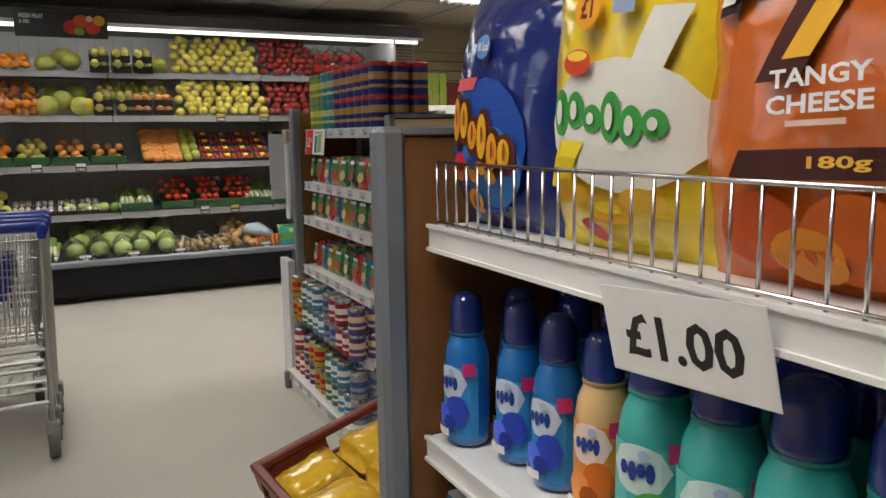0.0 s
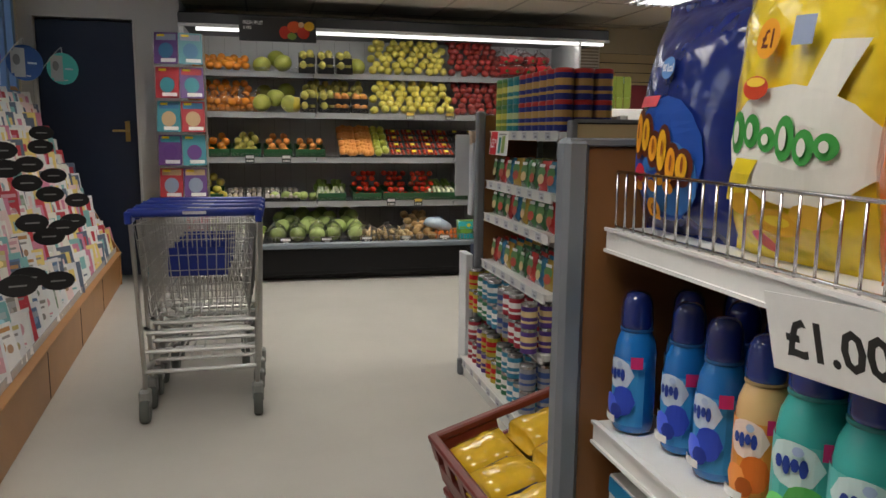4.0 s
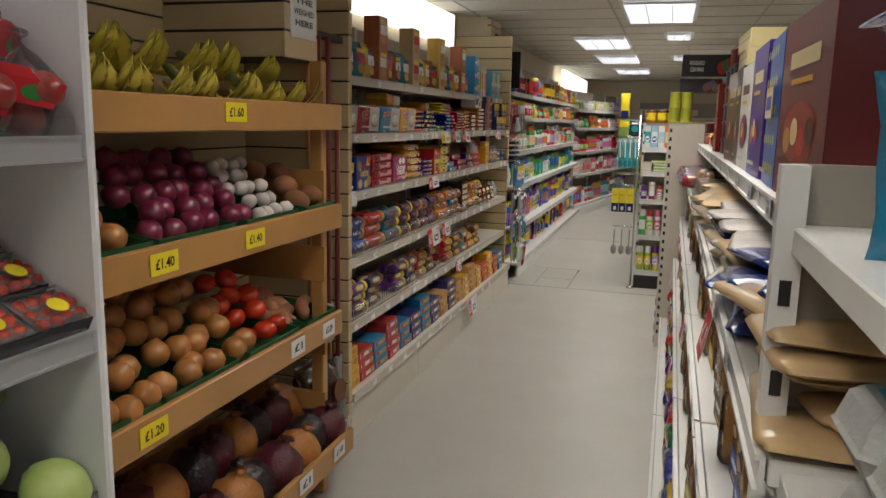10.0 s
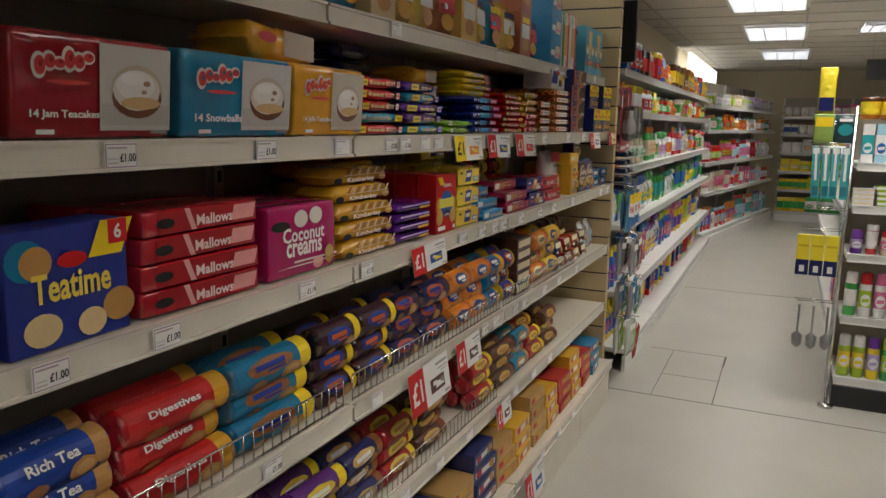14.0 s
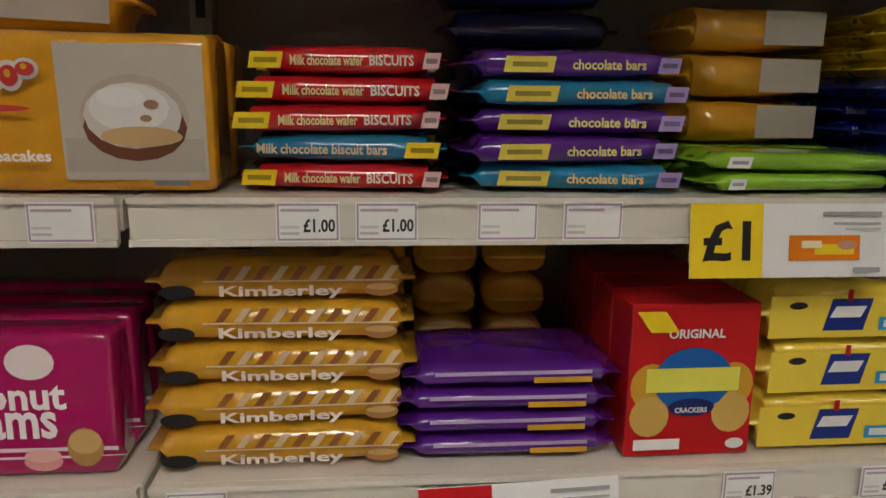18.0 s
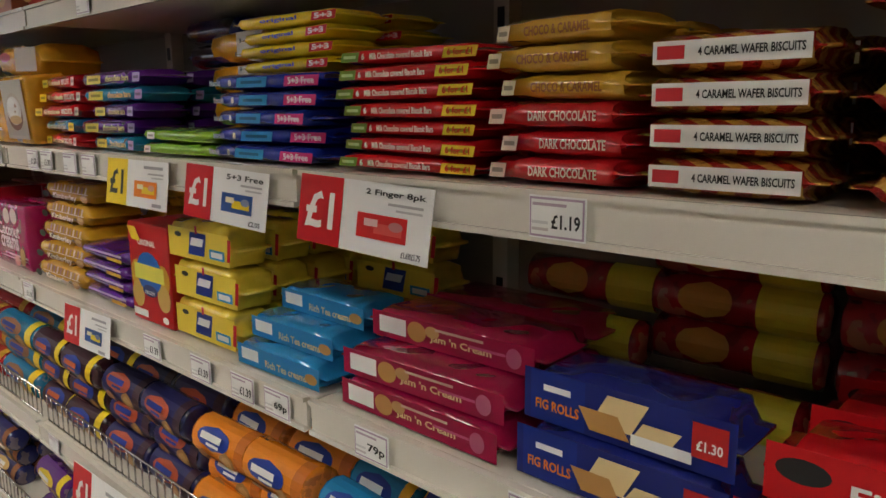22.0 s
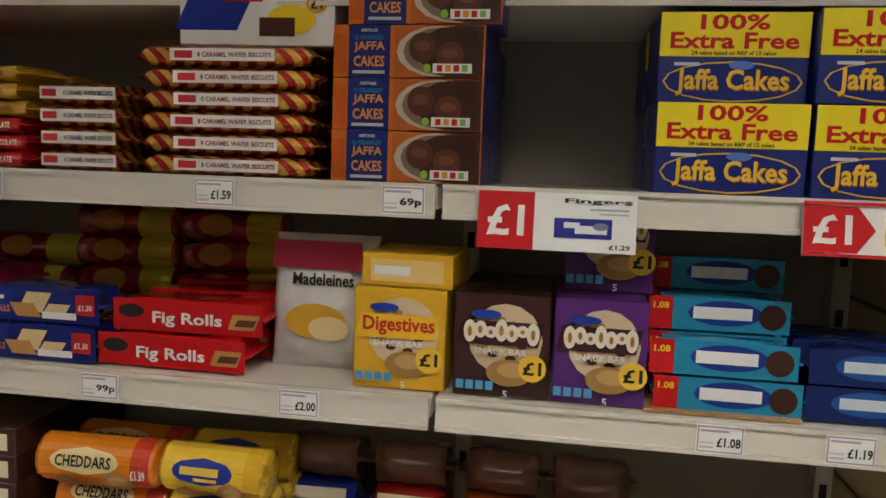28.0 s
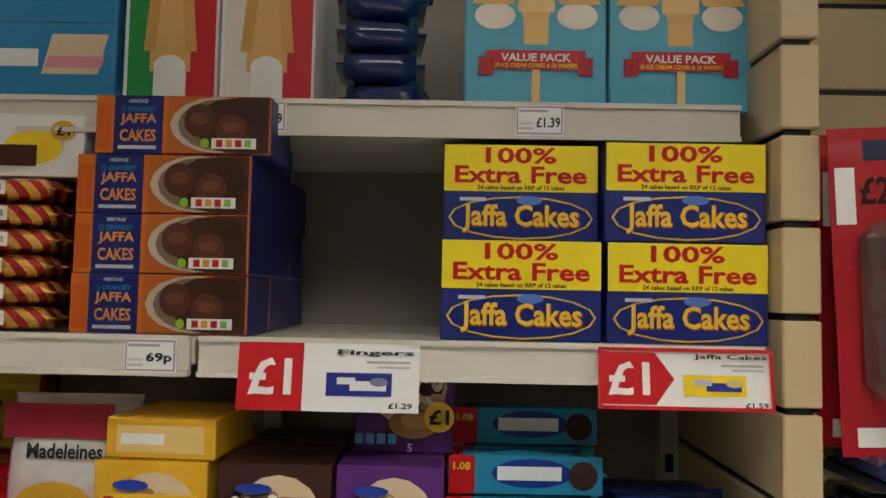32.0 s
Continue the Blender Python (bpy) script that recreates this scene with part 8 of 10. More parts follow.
NAV = (.008, .03, .22)
SOFT = (((.006, .02, .16), (.01, .16, .50), (.04, .28, .62), "bright blue bottle of fabric softener"), (NAV, (.75, .50, .22), (.75, .30, .05), "golden bottle of fabric softener"), (NAV, (.05, .46, .42), (.10, .50, .46), "turquoise bottle of fabric softener"), ((.7, .7, .72), (.70, .60, .62), (.6, .5, .6), "white bottle of fabric softener"))
for i in range(18):
    v = SOFT[0] if i < 3 else SOFT[1] if i < 4 else SOFT[2] if i < 8 else SOFT[3]
    for j in range(3):
        big = 1.25 if i > 3 else 1.0
        softener(C_(.055 + .1 * i + .01 * j, (.045 if i == 0 else .085) + .095 * j, CZ[1], 0, 0, 25 + JIT.uniform(-12, 12)) @ Matrix.Diagonal((big, big, 1.15 if i > 3 else 1.05, 1)), *v)
crn = prints(("r", 0, .20, .17, .08, (.75, .75, .74)), ("t", 0, .20, .14, .04, DK, "CORN"), ("t", 0, .155, .15, .035, DK, "FLAKES"), ("e", .02, .08, .10, .12, (.10, .35, .08)), ("e", .05, .10, .04, .05, R_), ("r", 0, .262, .18, .03, (.02, .25, .5)))
for i in range(9):
    for j in range(2):
        goods("cereal_box", "white and blue corn flake carton", "food box", carton_mesh(.185, .07, .28, W), C_(.12 + .2 * i, .02 + .08 * j, CZ[2], 0, 0, 0), "cereal boxes", crn)
        goods("cereal_box", "white and blue corn flake carton", "food box", carton_mesh(.185, .07, .28, W), C_(.12 + .2 * i, -.02 + .08 * j, CZ[3], 0, 0, 0), "cereal boxes", crn)
tag(C_(.575, -.016, CZ[0] - .008, 10, -5, 0), "£1.00", W, .215, .095, DK, "white card with a large printed price")

# ---- stacked crates of bread packs on a stand ----
CRM_ = mat("dark_red_crate", (.16, .025, .018), .4, 0, .1, 10)
CRATE = pose(-5.105, -5.60, .408, 0, -15.8, 5)


def bakery_crate(z):
    t = thing("bakery_crate", "dark red plastic bakery crate stacked on a stand", "crate", "bakery crates", CRATE @ pose(0, 0, z, 0, 0, 0))
    box("base", -.30, .30, -.35, .35, 0, .012, CRM_, t)
    for a in ((-.30, -.285), (.285, .30)):
        box("long_side", *a, -.35, .35, .012, .06, CRM_, t, .003)
        box("top_rim", a[0] - .006, a[1] + .006, -.356, .356, .125, .15, CRM_, t, .005)
        for k in range(7):
            box("rib", *a, -.345 + .112 * k, -.30 + .112 * k, .06, .125, CRM_, t)
    for a in ((-.35, -.335), (.335, .35)):
        box("short_side", -.285, .285, *a, .012, .075, CRM_, t, .003)
        box("end_rim", -.285, .285, a[0] - .006, a[1] + .006, .125, .15, CRM_, t, .005)
        box("grip_post", -.285, -.10, *a, .075, .125, CRM_, t)
        box("grip_post", .10, .285, *a, .075, .125, CRM_, t)
    return t


for z in (-.172, 0):
    bakery_crate(z)
    for i in range(3):
        for j in range(4):
            goods("roll_pack", "yellow printed film pack of rolls in the crate", "bread", pack_mesh(.19, .155, .115, (.72, .45, .03), 2.6, (i + j) % 3), CRATE @ pose(-.19 + .19 * i, -.335 + .165 * j, z + .014, JIT.uniform(-5, 5), JIT.uniform(-5, 5), JIT.uniform(-9, 9)), "yellow roll packs", prints(("r", 0, .075, .09, .035, (.02, .04, .22)), ("r", .0, .075, .06, .012, Y_), ("e", -.05, .045, .05, .03, (.6, .3, .05)), ("r", .05, .04, .04, .016, W)), face_y=-.004)
st = thing("crate_stand", "dark metal stand under the bakery crates", "stand", at=pose(-5.06, -5.60, 0, 0, 0, 5))
for sx in (-.24, .24):
    for sy in (-.30, .30):
        box("leg", sx - .015, sx + .015, sy - .015, sy + .015, 0, .225 + sx * .283, GREY_METAL, st, .003)
goods("price_card", "white handwritten price card on the crate", "price card", cached(("crate_card",), lambda: to_mesh(box_bm(-.05, .05, 0, .0015, -.09, 0), "crate_card", PAPER)), CRATE @ pose(-.22, -.357, -.02, 0, 0, 0), "", prints(("t", -.01, -.045, .05, .05, DK, "2 for")))

# ---- nested shopping trolleys ----
TW = mat("trolley_wire", (.46, .46, .44), .3, .85, .08, 20)
TB = mat("trolley_blue_plastic", (.015, .035, .26), .35, 0, .1, 12)
TYRE = mat("grey_rubber", (.10, .11, .10), .6, 0, .15, 20)


def wires(segs, r, n=5):
    """Straight round wires joined into one panel."""
    vs, fs = [], []
    for a, b in segs:
        a, b = Vector(a), Vector(b)
        q = (b - a).to_track_quat("Z", "Y")
        o = len(vs)
        for p in (a, b):
            vs += [tuple(p + q @ Vector((r * math.cos(2 * math.pi * k / n), r * math.sin(2 * math.pi * k / n), 0))) for k in range(n)]
        fs += [(o + k, o + (k + 1) % n, o + n + (k + 1) % n, o + n + k) for k in range(n)]
    me = bpy.data.meshes.new("wires")
    me.from_pydata(vs, [], fs)
    me.materials.append(TW)
    return me


def trolley(at):
    if ("trolley",) in PROTO:
        return repeat(PROTO[("trolley",)], at)
    t = thing("shopping_trolley", "wire shopping trolley with blue handle nested in others", "trolley", "nested trolleys")
    wt, wb, y0_, y1_, zt, zb = .26, .22, -.02, .78, .96, .50

    def lerp(a, b, u):
        return a + (b - a) * u

    rear, front, left, right, floor_ = [], [], [], [], []
    for i in range(13):
        u = -1 + i / 6
        rear.append(((u * wb, y0_ + .08, zb), (u * wt, y0_, zt)))
        front.append(((u * wb * .8, y1_ - .06, zb + .07), (u * wt * .85, y1_, zt - .05)))
        floor_.append(((u * wb, y0_ + .08, zb), (u * wb * .8, y1_ - .06, zb + .07)))
    for k in range(7):
        u = k / 6
        z = lerp(zb, zt, u)
        rear.append(((-lerp(wb, wt, u), lerp(y0_ + .08, y0_, u), z), (lerp(wb, wt, u), lerp(y0_ + .08, y0_, u), z)))
        front.append(((-lerp(wb, wt, u) * .83, lerp(y1_ - .06, y1_, u), lerp(zb + .07, zt - .05, u)), (lerp(wb, wt, u) * .83, lerp(y1_ - .06, y1_, u), lerp(zb + .07, zt - .05, u))))
        for sgn, lst in ((-1, left), (1, right)):
            lst.append(((sgn * lerp(wb, wt, u), lerp(y0_ + .08, y0_, u), z), (sgn * lerp(wb, wt, u) * .83, lerp(y1_ - .06, y1_, u), lerp(zb + .07, zt - .05, u))))
    for i in range(16):
        u = i / 15
        for sgn, lst in ((-1, left), (1, right)):
            s_ = 1 - .17 * u
            lst.append(((sgn * wb * s_, lerp(y0_ + .08, y1_ - .06, u), lerp(zb, zb + .07, u)), (sgn * wt * s_, lerp(y0_, y1_, u), lerp(zt, zt - .05, u))))
    for nm, sg_ in (("rear_gate", rear), ("basket_front", front), ("basket_side", left), ("basket_side", right), ("basket_floor", floor_)):
        part(nm, wires(sg_, .0028), None, t)
    fr_ = []
    for s_ in (-1, 1):
        fr_ += [((s_ * .27, -.05, 1.0), (s_ * .25, .0, .22)), ((s_ * .25, .0, .22), (s_ * .25, -.02, .15)), ((s_ * .25, .0, .24), (s_ * .19, .78, .22)), ((s_ * .24, .02, .45), (s_ * .2, .55, .24)), ((s_ * .19, .78, .22), (s_ * .19, .78, .15))]
    fr_ += [((-.25, .0, .24), (.25, .0, .24)), ((-.19, .78, .22), (.19, .78, .22)), ((-.24, .0, .34), (.24, .0, .34)), ((-.24, .04, .42), (.24, .04, .42))]
    part("chassis", wires(fr_, .011, 8), None, t)
    rk_ = [((-.2 + .05 * i, .0, .30), (-.17 + .042 * i, .7, .26)) for i in range(9)]
    part("lower_rack", wires(rk_, .003), None, t)
    h = part("handle", lathe_mesh(((.004, 0), (.021, .004), (.021, .556), (.004, .56)), TB, 12), None, t, at=pose(-.28, -.06, 1.02, 0, 90, 0))
    part("handle_print", prints(("r", 0, 0, .10, .014, (.55, .56, .6))), None, h, at=pose(-.0, -.0225, .28, 0, 90, 0))
    for s_ in (-1, 1):
        part("handle_bracket", box_bm(s_ * .275 - .016, s_ * .275 + .016, -.085, .02, .97, 1.03, .006), TB, t)
    part("seat_panel", box_bm(-.13, .13, .03, .036, .70, .84, .004), TB, t)
    for s_ in (-1, 1):
        for yy, xx in ((-.02, .25), (.78, .19)):
            w_ = part("castor", box_bm(s_ * xx - .026, s_ * xx + .026, yy - .034, yy + .034, .075, .16, .010), mat("castor_grey", (.25, .26, .25), .5), t)
            part("tyre", lathe_mesh(((.03, -.019), (.055, -.021), (.061, -.012), (.061, .012), (.055, .021), (.03, .019)), TYRE, 18), None, w_, at=pose(s_ * xx, yy - .015, .058, 0, 90, 0))
    t.matrix_basis = at
    PROTO[("trolley",)] = t
    return t


for k in range(4):
    trolley(pose(-6.21 + .004 * k, -3.74 + .19 * k, 0, 0, 0, 1.0) @ Matrix.Diagonal((1, 1, .945, 1)))

# ---- greeting card rack ----
BEFORE = set(bpy.data.objects)
OAK = mat("light_oak_board", (.40, .20, .075), .4, 0, .18, 5, .05)
cr = thing("card_rack", "long oak greeting card rack with sloping tiers", "card rack")
CY0, CY1 = -7.6, -.45
box("plinth", -7.75, -7.06, CY0, CY1, 0, .27, OAK, cr, .004)
box("plinth_top", -7.75, -7.04, CY0, CY1 + .004, .27, .285, OAK, cr, .003)
bm = bmesh.new()
vsx = [(-7.05, .28), (-7.76, 1.66), (-7.80, 1.66), (-7.80, .0), (-7.05, .0)]
for yy in (CY1 - .0, CY1 + .03):
    for x, z in vsx:
        bm.verts.new((x, yy, z))
bm.verts.ensure_lookup_table()
bm.faces.new([bm.verts[i] for i in range(5)])
bm.faces.new([bm.verts[5 + i] for i in reversed(range(5))])
for i in range(5):
    bm.faces.new([bm.verts[i], bm.verts[(i + 1) % 5], bm.verts[5 + (i + 1) % 5], bm.verts[5 + i]])
part("side_cheek", bm, OAK, cr)
for i in range(7):
    box("plinth_joint", -7.062, -7.0575, CY0 + .4 + i * .95, CY0 + .404 + i * .95, .01, .27, BLACK, cr)
NT = 13
tiers = []
for k in range(NT):
    u = k / NT
    tiers.append((-7.09 - .62 * u, .30 + 1.22 * u))
    x, z = tiers[-1]
    box("tier", x - .06, x + .004, CY0, CY1, z - .012, z, PAPER, cr)
    box("tier_lip", x + .004, x + .008, CY0, CY1, z - .012, z + .03, mat("clear_lip", (.55, .56, .58), .2), cr)
ccl = ((.80, .79, .76), (.78, .77, .76), (.80, .74, .70), (.76, .78, .78), (.80, .78, .70), (.50, .04, .06), (.20, .45, .46), (.78, .60, .60), (.74, .74, .76), (.10, .13, .20), (.78, .62, .20), (.62, .22, .34))
CARDS = [mat("card_%d" % ci, c, .45, 0, .10, 28) for ci, c in enumerate(ccl)]
cnt = 0
rest_v, rest_f, rest_m = [], [], []
CR = random.Random(5)


def flat_box(at, x0, x1, y0, y1, z0, z1, m):
    o = len(rest_v)
    for p in ((x0, y0, z0), (x1, y0, z0), (x1, y1, z0), (x0, y1, z0), (x0, y0, z1), (x1, y0, z1), (x1, y1, z1), (x0, y1, z1)):
        rest_v.append(tuple(at @ Vector(p)))
    rest_f.extend(tuple(o + i for i in f) for f in ((0, 3, 2, 1), (4, 5, 6, 7), (0, 1, 5, 4), (1, 2, 6, 5), (2, 3, 7, 6), (3, 0, 4, 7)))
    rest_m.extend([m] * 6)


for k, (x, z) in enumerate(tiers):
    y = CY0 + .1
    while y < CY1 - .05:
        w = CR.choice((.115, .13, .15))
        h = CR.choice((.16, .175, .19)) + CR.uniform(0, .02)
        ci = CR.choice((0, 1, 2, 3, 4, 0, 1, 8, 5, 6, 7, 9, 10, 11))
        c3 = CR.choice(((.55, .05, .08), (.25, .45, .5), (.6, .5, .2), (.3, .28, .25), (.65, .35, .4), (.2, .3, .2), (.12, .2, .35), (.5, .25, .1), (.75, .72, .68)))
        at = pose(x - .012 - CR.uniform(0, .03), y + w / 2, z + CR.uniform(-.01, .015), CR.uniform(-16, -6), CR.uniform(-2, 2), 62 + CR.uniform(-9, 9))
        if -5.0 < y < -2.4 and cnt < 300:
            cnt += 1
            me = cached(("card", w, round(h, 2), ci), lambda: to_mesh(box_bm(-w / 2, w / 2, 0, .004, 0, h), "card", CARDS[ci]))
            style = CR.randrange(3)
            if style == 0:
                art = (("r", 0, h * .55, w * .76, h * .6, c3), ("e", .01, h * .5, w * .4, h * .2, tuple(min(1, v * 1.5 + .05) for v in c3)), ("r", 0, h * .66, w * .76, h * .16, tuple(v * .5 + .3 for v in c3)))
            elif style == 1:
                art = (("e", 0, h * .62, w * .5, h * .32, c3), ("r", 0, h * .28, w * .5, h * .05, c3), ("r", 0, h * .2, w * .36, h * .03, GREY))
            else:
                art = (("r", 0, h * .86, w * .8, h * .1, c3), ("e", -w * .15, h * .5, w * .3, h * .24, c3), ("e", w * .16, h * .42, w * .28, h * .2, tuple(v * .6 + .1 for v in c3)), ("r", 0, h * .7, w * .6, h * .06, (.3, .28, .28)))
            goods("greeting_card", "folded greeting card standing in the rack", "greeting card", me, at, "greeting cards", prints(*art))
        else:
            flat_box(at, -w / 2, w / 2, 0, .004, 0, h, ci)
            flat_box(at, -w * .3, w * .3, -.0015, -.0002, h * .4, h * .8, CR.randrange(5, 12))
            flat_box(at, -w * .25, w * .25, -.0015, -.0002, h * .16, h * .22, CR.randrange(5, 12))
        y += w * .80
me = bpy.data.meshes.new("cards")
me.from_pydata(rest_v, [], rest_f)
for m_ in CARDS:
    me.materials.append(m_)
me.polygons.foreach_set("material_index", rest_m)
tagged(new("greeting_cards", me), "many folded greeting cards filling the rack tiers", "greeting card", "", "stuff")
OV = mat("black_oval_card", (.012, .012, .014), .4, 0, .1, 20)


def oval_bm(a, b):
    bm = bmesh.new()
    bmesh.ops.create_cone(bm, cap_ends=True, segments=20, radius1=1, radius2=1, depth=.004, matrix=Matrix.Rotation(radians(90), 4, "X"))
    bmesh.ops.scale(bm, vec=(a, 1, b), verts=bm.verts[:])
    return bm


for k, y in ((8, -4.3), (8, -4.08), (9, -3.05), (8, -3.0), (8, -2.6), (7, -3.45), (7, -3.2), (7, -2.75), (6, -3.9), (6, -2.5), (7, -2.2), (8, -1.6), (9, -1.3), (5, -2.15), (4, -3.9), (4, -2.9), (3, -2.75), (3, -2.35), (3, -2.0), (4, -1.5), (2, -3.7), (2, -3.5), (1, -3.1), (6, -1.75), (5, -4.7)):
    x, z = tiers[k]
    ob = goods("category_sign", "black oval category sign above the cards", "sign", cached(("oval",), lambda: to_mesh(oval_bm(.08, .05), "oval", OV)), pose(x + .09, y, z + .15, 0, 0, 16), "oval signs", prints(("r", 0, 0, .07, .008, (.3, .3, .3))), face_y=-.003)
for x, y, z, c, r, word in ((-7.55, -2.93, 1.73, (.30, .015, .05), .13, "AGES"), (-7.55, -2.27, 1.745, (.20, .04, .34), .13, "HER"), (-7.43, -.30, 1.82, (.08, .55, .52), .13, ""), (-7.55, -1.07, 1.80, (.02, .08, .28), .13, "")):
    t = thing("round_display_sign", "round half-printed coloured sign on a curved wire arm", "sign", "round signs")
    face = pose(x, y, z, 0, 0, 34)
    part("disc", oval_bm(r, r), ink(c), t, at=face)
    part("printed_half", prints(("r", -r * .38, 0, r * .76, r * 1.24, (.40, .42, .44)), ("r", -r * .3, 0, r * .6, r * 1.6, (.40, .42, .44)), ("e", -r * .45, r * .15, r * .4, r * .6, (.16, .17, .18)), ("t", r * .38, 0, r * .7, .03, W, word) if word else ("r", r * .38, 0, r * .5, .014, (.5, .6, .7)), ("r", r * .15, -r * .72, .03, .008, (.7, .65, .7))), None, t, at=face @ pose(0, -.003, 0))
    arc = [(x - .2 + .2 * math.sin(a_ * math.pi / 12), y - .02 - .12 * math.cos(a_ * math.pi / 12), z - .12 + (r + .16) * math.sin(a_ * math.pi / 12)) for a_ in range(7)]
    part("arm", wires(list(zip([(x - .2, y - .14, 1.5)] + arc, arc + [(x, y, z + r)])), .004), None, t)

TURN = Matrix.Translation((-7.14, -.45, 0)) @ Matrix.Rotation(radians(3.6), 4, "Z") @ Matrix.Translation((7.06, .45, 0))
for ob in set(bpy.data.objects) - BEFORE:
    if ob.parent is None:
        ob.matrix_basis = TURN @ ob.matrix_basis

# ---- blue door, window, magazines ----
structure("wall_door_left", -7.9, -7.80, -.12, .52, 0, CEIL, mat("white_wall_paint", (.66, .65, .62), .6, 0, .05, 3, .04), "white painted wall beside the door", "wall")
structure("wall_door_right", -6.97, -6.6, -.12, .52, 0, CEIL, MATS["white_wall_paint"], "white painted wall beside the chiller", "wall")
structure("wall_door_top", -7.80, -6.97, -.12, .52, 2.27, CEIL, MATS["white_wall_paint"], "white painted wall over the door", "wall")
DB = mat("dark_blue_door_paint", (.022, .032, .062), .4, 0, .08, 4, .02)
dr = thing("door_1", "dark blue closed door with brass lever handle", "door", "", None, "structure")
box("leaf", -7.78, -6.99, -.06, -.02, .01, 2.25, DB, dr, .003)
BRASS = mat("brass", (.60, .42, .14), .3, .9, .08, 20)
hd = box("handle_plate", -7.10, -7.06, -.068, -.06, 1.22, 1.40, BRASS, dr, .002)
box("lever", -7.20, -7.08, -.11, -.095, 1.305, 1.325, BRASS, hd, .004)
box("lever_stem", -7.09, -7.07, -.105, -.06, 1.305, 1.325, BRASS, hd)
for x0_, x1_, z0_, z1_ in ((-7.80, -7.78, 0, 2.27), (-6.99, -6.97, 0, 2.27)):
    box("frame", x0_, x1_, -.13, -.02, z0_, z1_, MATS["white_wall_paint"], dr, .002)
WB = mat("blue_window_frame", (.16, .28, .48), .45, 0, .08, 8)
POSTER = mat("translucent_poster", (.66, .70, .78), .6, 0, .12, 3)
pt = POSTER.node_tree
thin, mixed = pt.nodes.new("ShaderNodeBsdfTranslucent"), pt.nodes.new("ShaderNodeMixShader")
thin.inputs["Color"].default_value = (.72, .76, .84, 1)
mixed.inputs[0].default_value = .7
pt.links.new(pt.nodes["Principled BSDF"].outputs[0], mixed.inputs[1])
pt.links.new(thin.outputs[0], mixed.inputs[2])
pt.links.new(mixed.outputs[0], pt.nodes["Material Output"].inputs["Surface"])
wn = thing("window_1", "large shop window in blue painted frames", "window", "", None, "structure")
MULLIONS = (-.35, -.58, -1.80, -2.50, -3.05, -3.9, -4.75, -5.6, -6.45, -7.17)
for i, y in enumerate(MULLIONS):
    box("mullion", -7.96, -7.86, y - .03, y + .03, 1.62, 2.42, WB, wn, .004)
    if i < 9:
        y1 = MULLIONS[i + 1]
        pn = box("pane", -7.918, -7.912, y1 + .03, y - .03, 1.65, 2.40, glass("window_glass", (1, 1, 1), .02, .08), wn)
        pn.visible_shadow = False
        if i in (1, 3, 4, 6, 8):
            box("poster", -7.908, -7.904, y1 + .04, y - .04, 1.66, 2.24 if i == 1 else 2.37, POSTER, wn)
            part("poster_print", prints(("r", 0, .0, (y - y1) * .3, .22, (.50, .56, .66)), ("e", 0, .02, .14, .14, (.70, .50, .42)), ("r", 0, -.2, (y - y1) * .5, .06, (.74, .66, .58))), None, wn, at=pose(-7.903, (y + y1) / 2, 1.96, 0, 0, 90))
structure("backdrop", -30.2, -30, -60, 60, -.1, 14, mat("bright_overcast_distance", (.8, .84, .9), .8, 0, .12, .4, emit=2.4), "pale bright distance beyond the shop window", "backdrop")
box("sill", -7.99, -7.80, -7.7, -.3, 1.58, 1.62, WB, wn, .004)
box("head", -7.99, -7.86, -7.7, -.3, 2.40, 2.44, WB, wn, .004)
mr = thing("magazine_rack", "wire rack of magazines at the chiller end", "magazine rack", at=pose(-6.58, -.50, 0))
part("frame", wires([((-.2, 0, 0), (-.2, 0, 2.12)), ((.2, 0, 0), (.2, 0, 2.12)), ((-.2, .1, 0), (-.2, .1, 2.12)), ((.2, .1, 0), (.2, .1, 2.12))] + [((-.2, -.03, .45 + .28 * i), (.2, -.03, .45 + .28 * i)) for i in range(6)], .006), None, mr)
box("base", -.22, .22, -.12, .16, 0, .03, GREY_METAL, mr, .004)
mc = ((.05, .16, .3), (.4, .04, .05), (.25, .3, .4), (.12, .05, .2), (.5, .35, .2), (.06, .25, .3))
for i in range(6):
    for s_ in (-1, 1):
        c = mc[(i * 2 + s_) % 6]
        goods("magazine", "glossy printed children's magazine in the rack", "magazine", cached(("mag", (i * 2 + s_) % 6), lambda: to_mesh(box_bm(-.095, .095, 0, .006, 0, .26), "mag", card(c))), pose(-6.58 + s_ * .1, -.535, .47 + .28 * i, -8, 0, s_ * 8), "magazines", prints(("r", 0, .22, .16, .05, mc[(i + 3) % 6]), ("e", 0, .11, .12, .13, mc[(i + 1) % 6]), ("r", .02, .03, .12, .03, W), ("r", -.04, .235, .06, .018, Y_)))
bxs = thing("display_carton", "yellow and teal display carton on the floor", "carton")
box("carton_body", -6.9, -6.66, -.55, -.3, 0, .42, card((.03, .30, .36)), bxs, .003)
box("carton_top", -6.9, -6.66, -.55, -.3, .42, .62, card((.55, .38, .08)), bxs, .003)


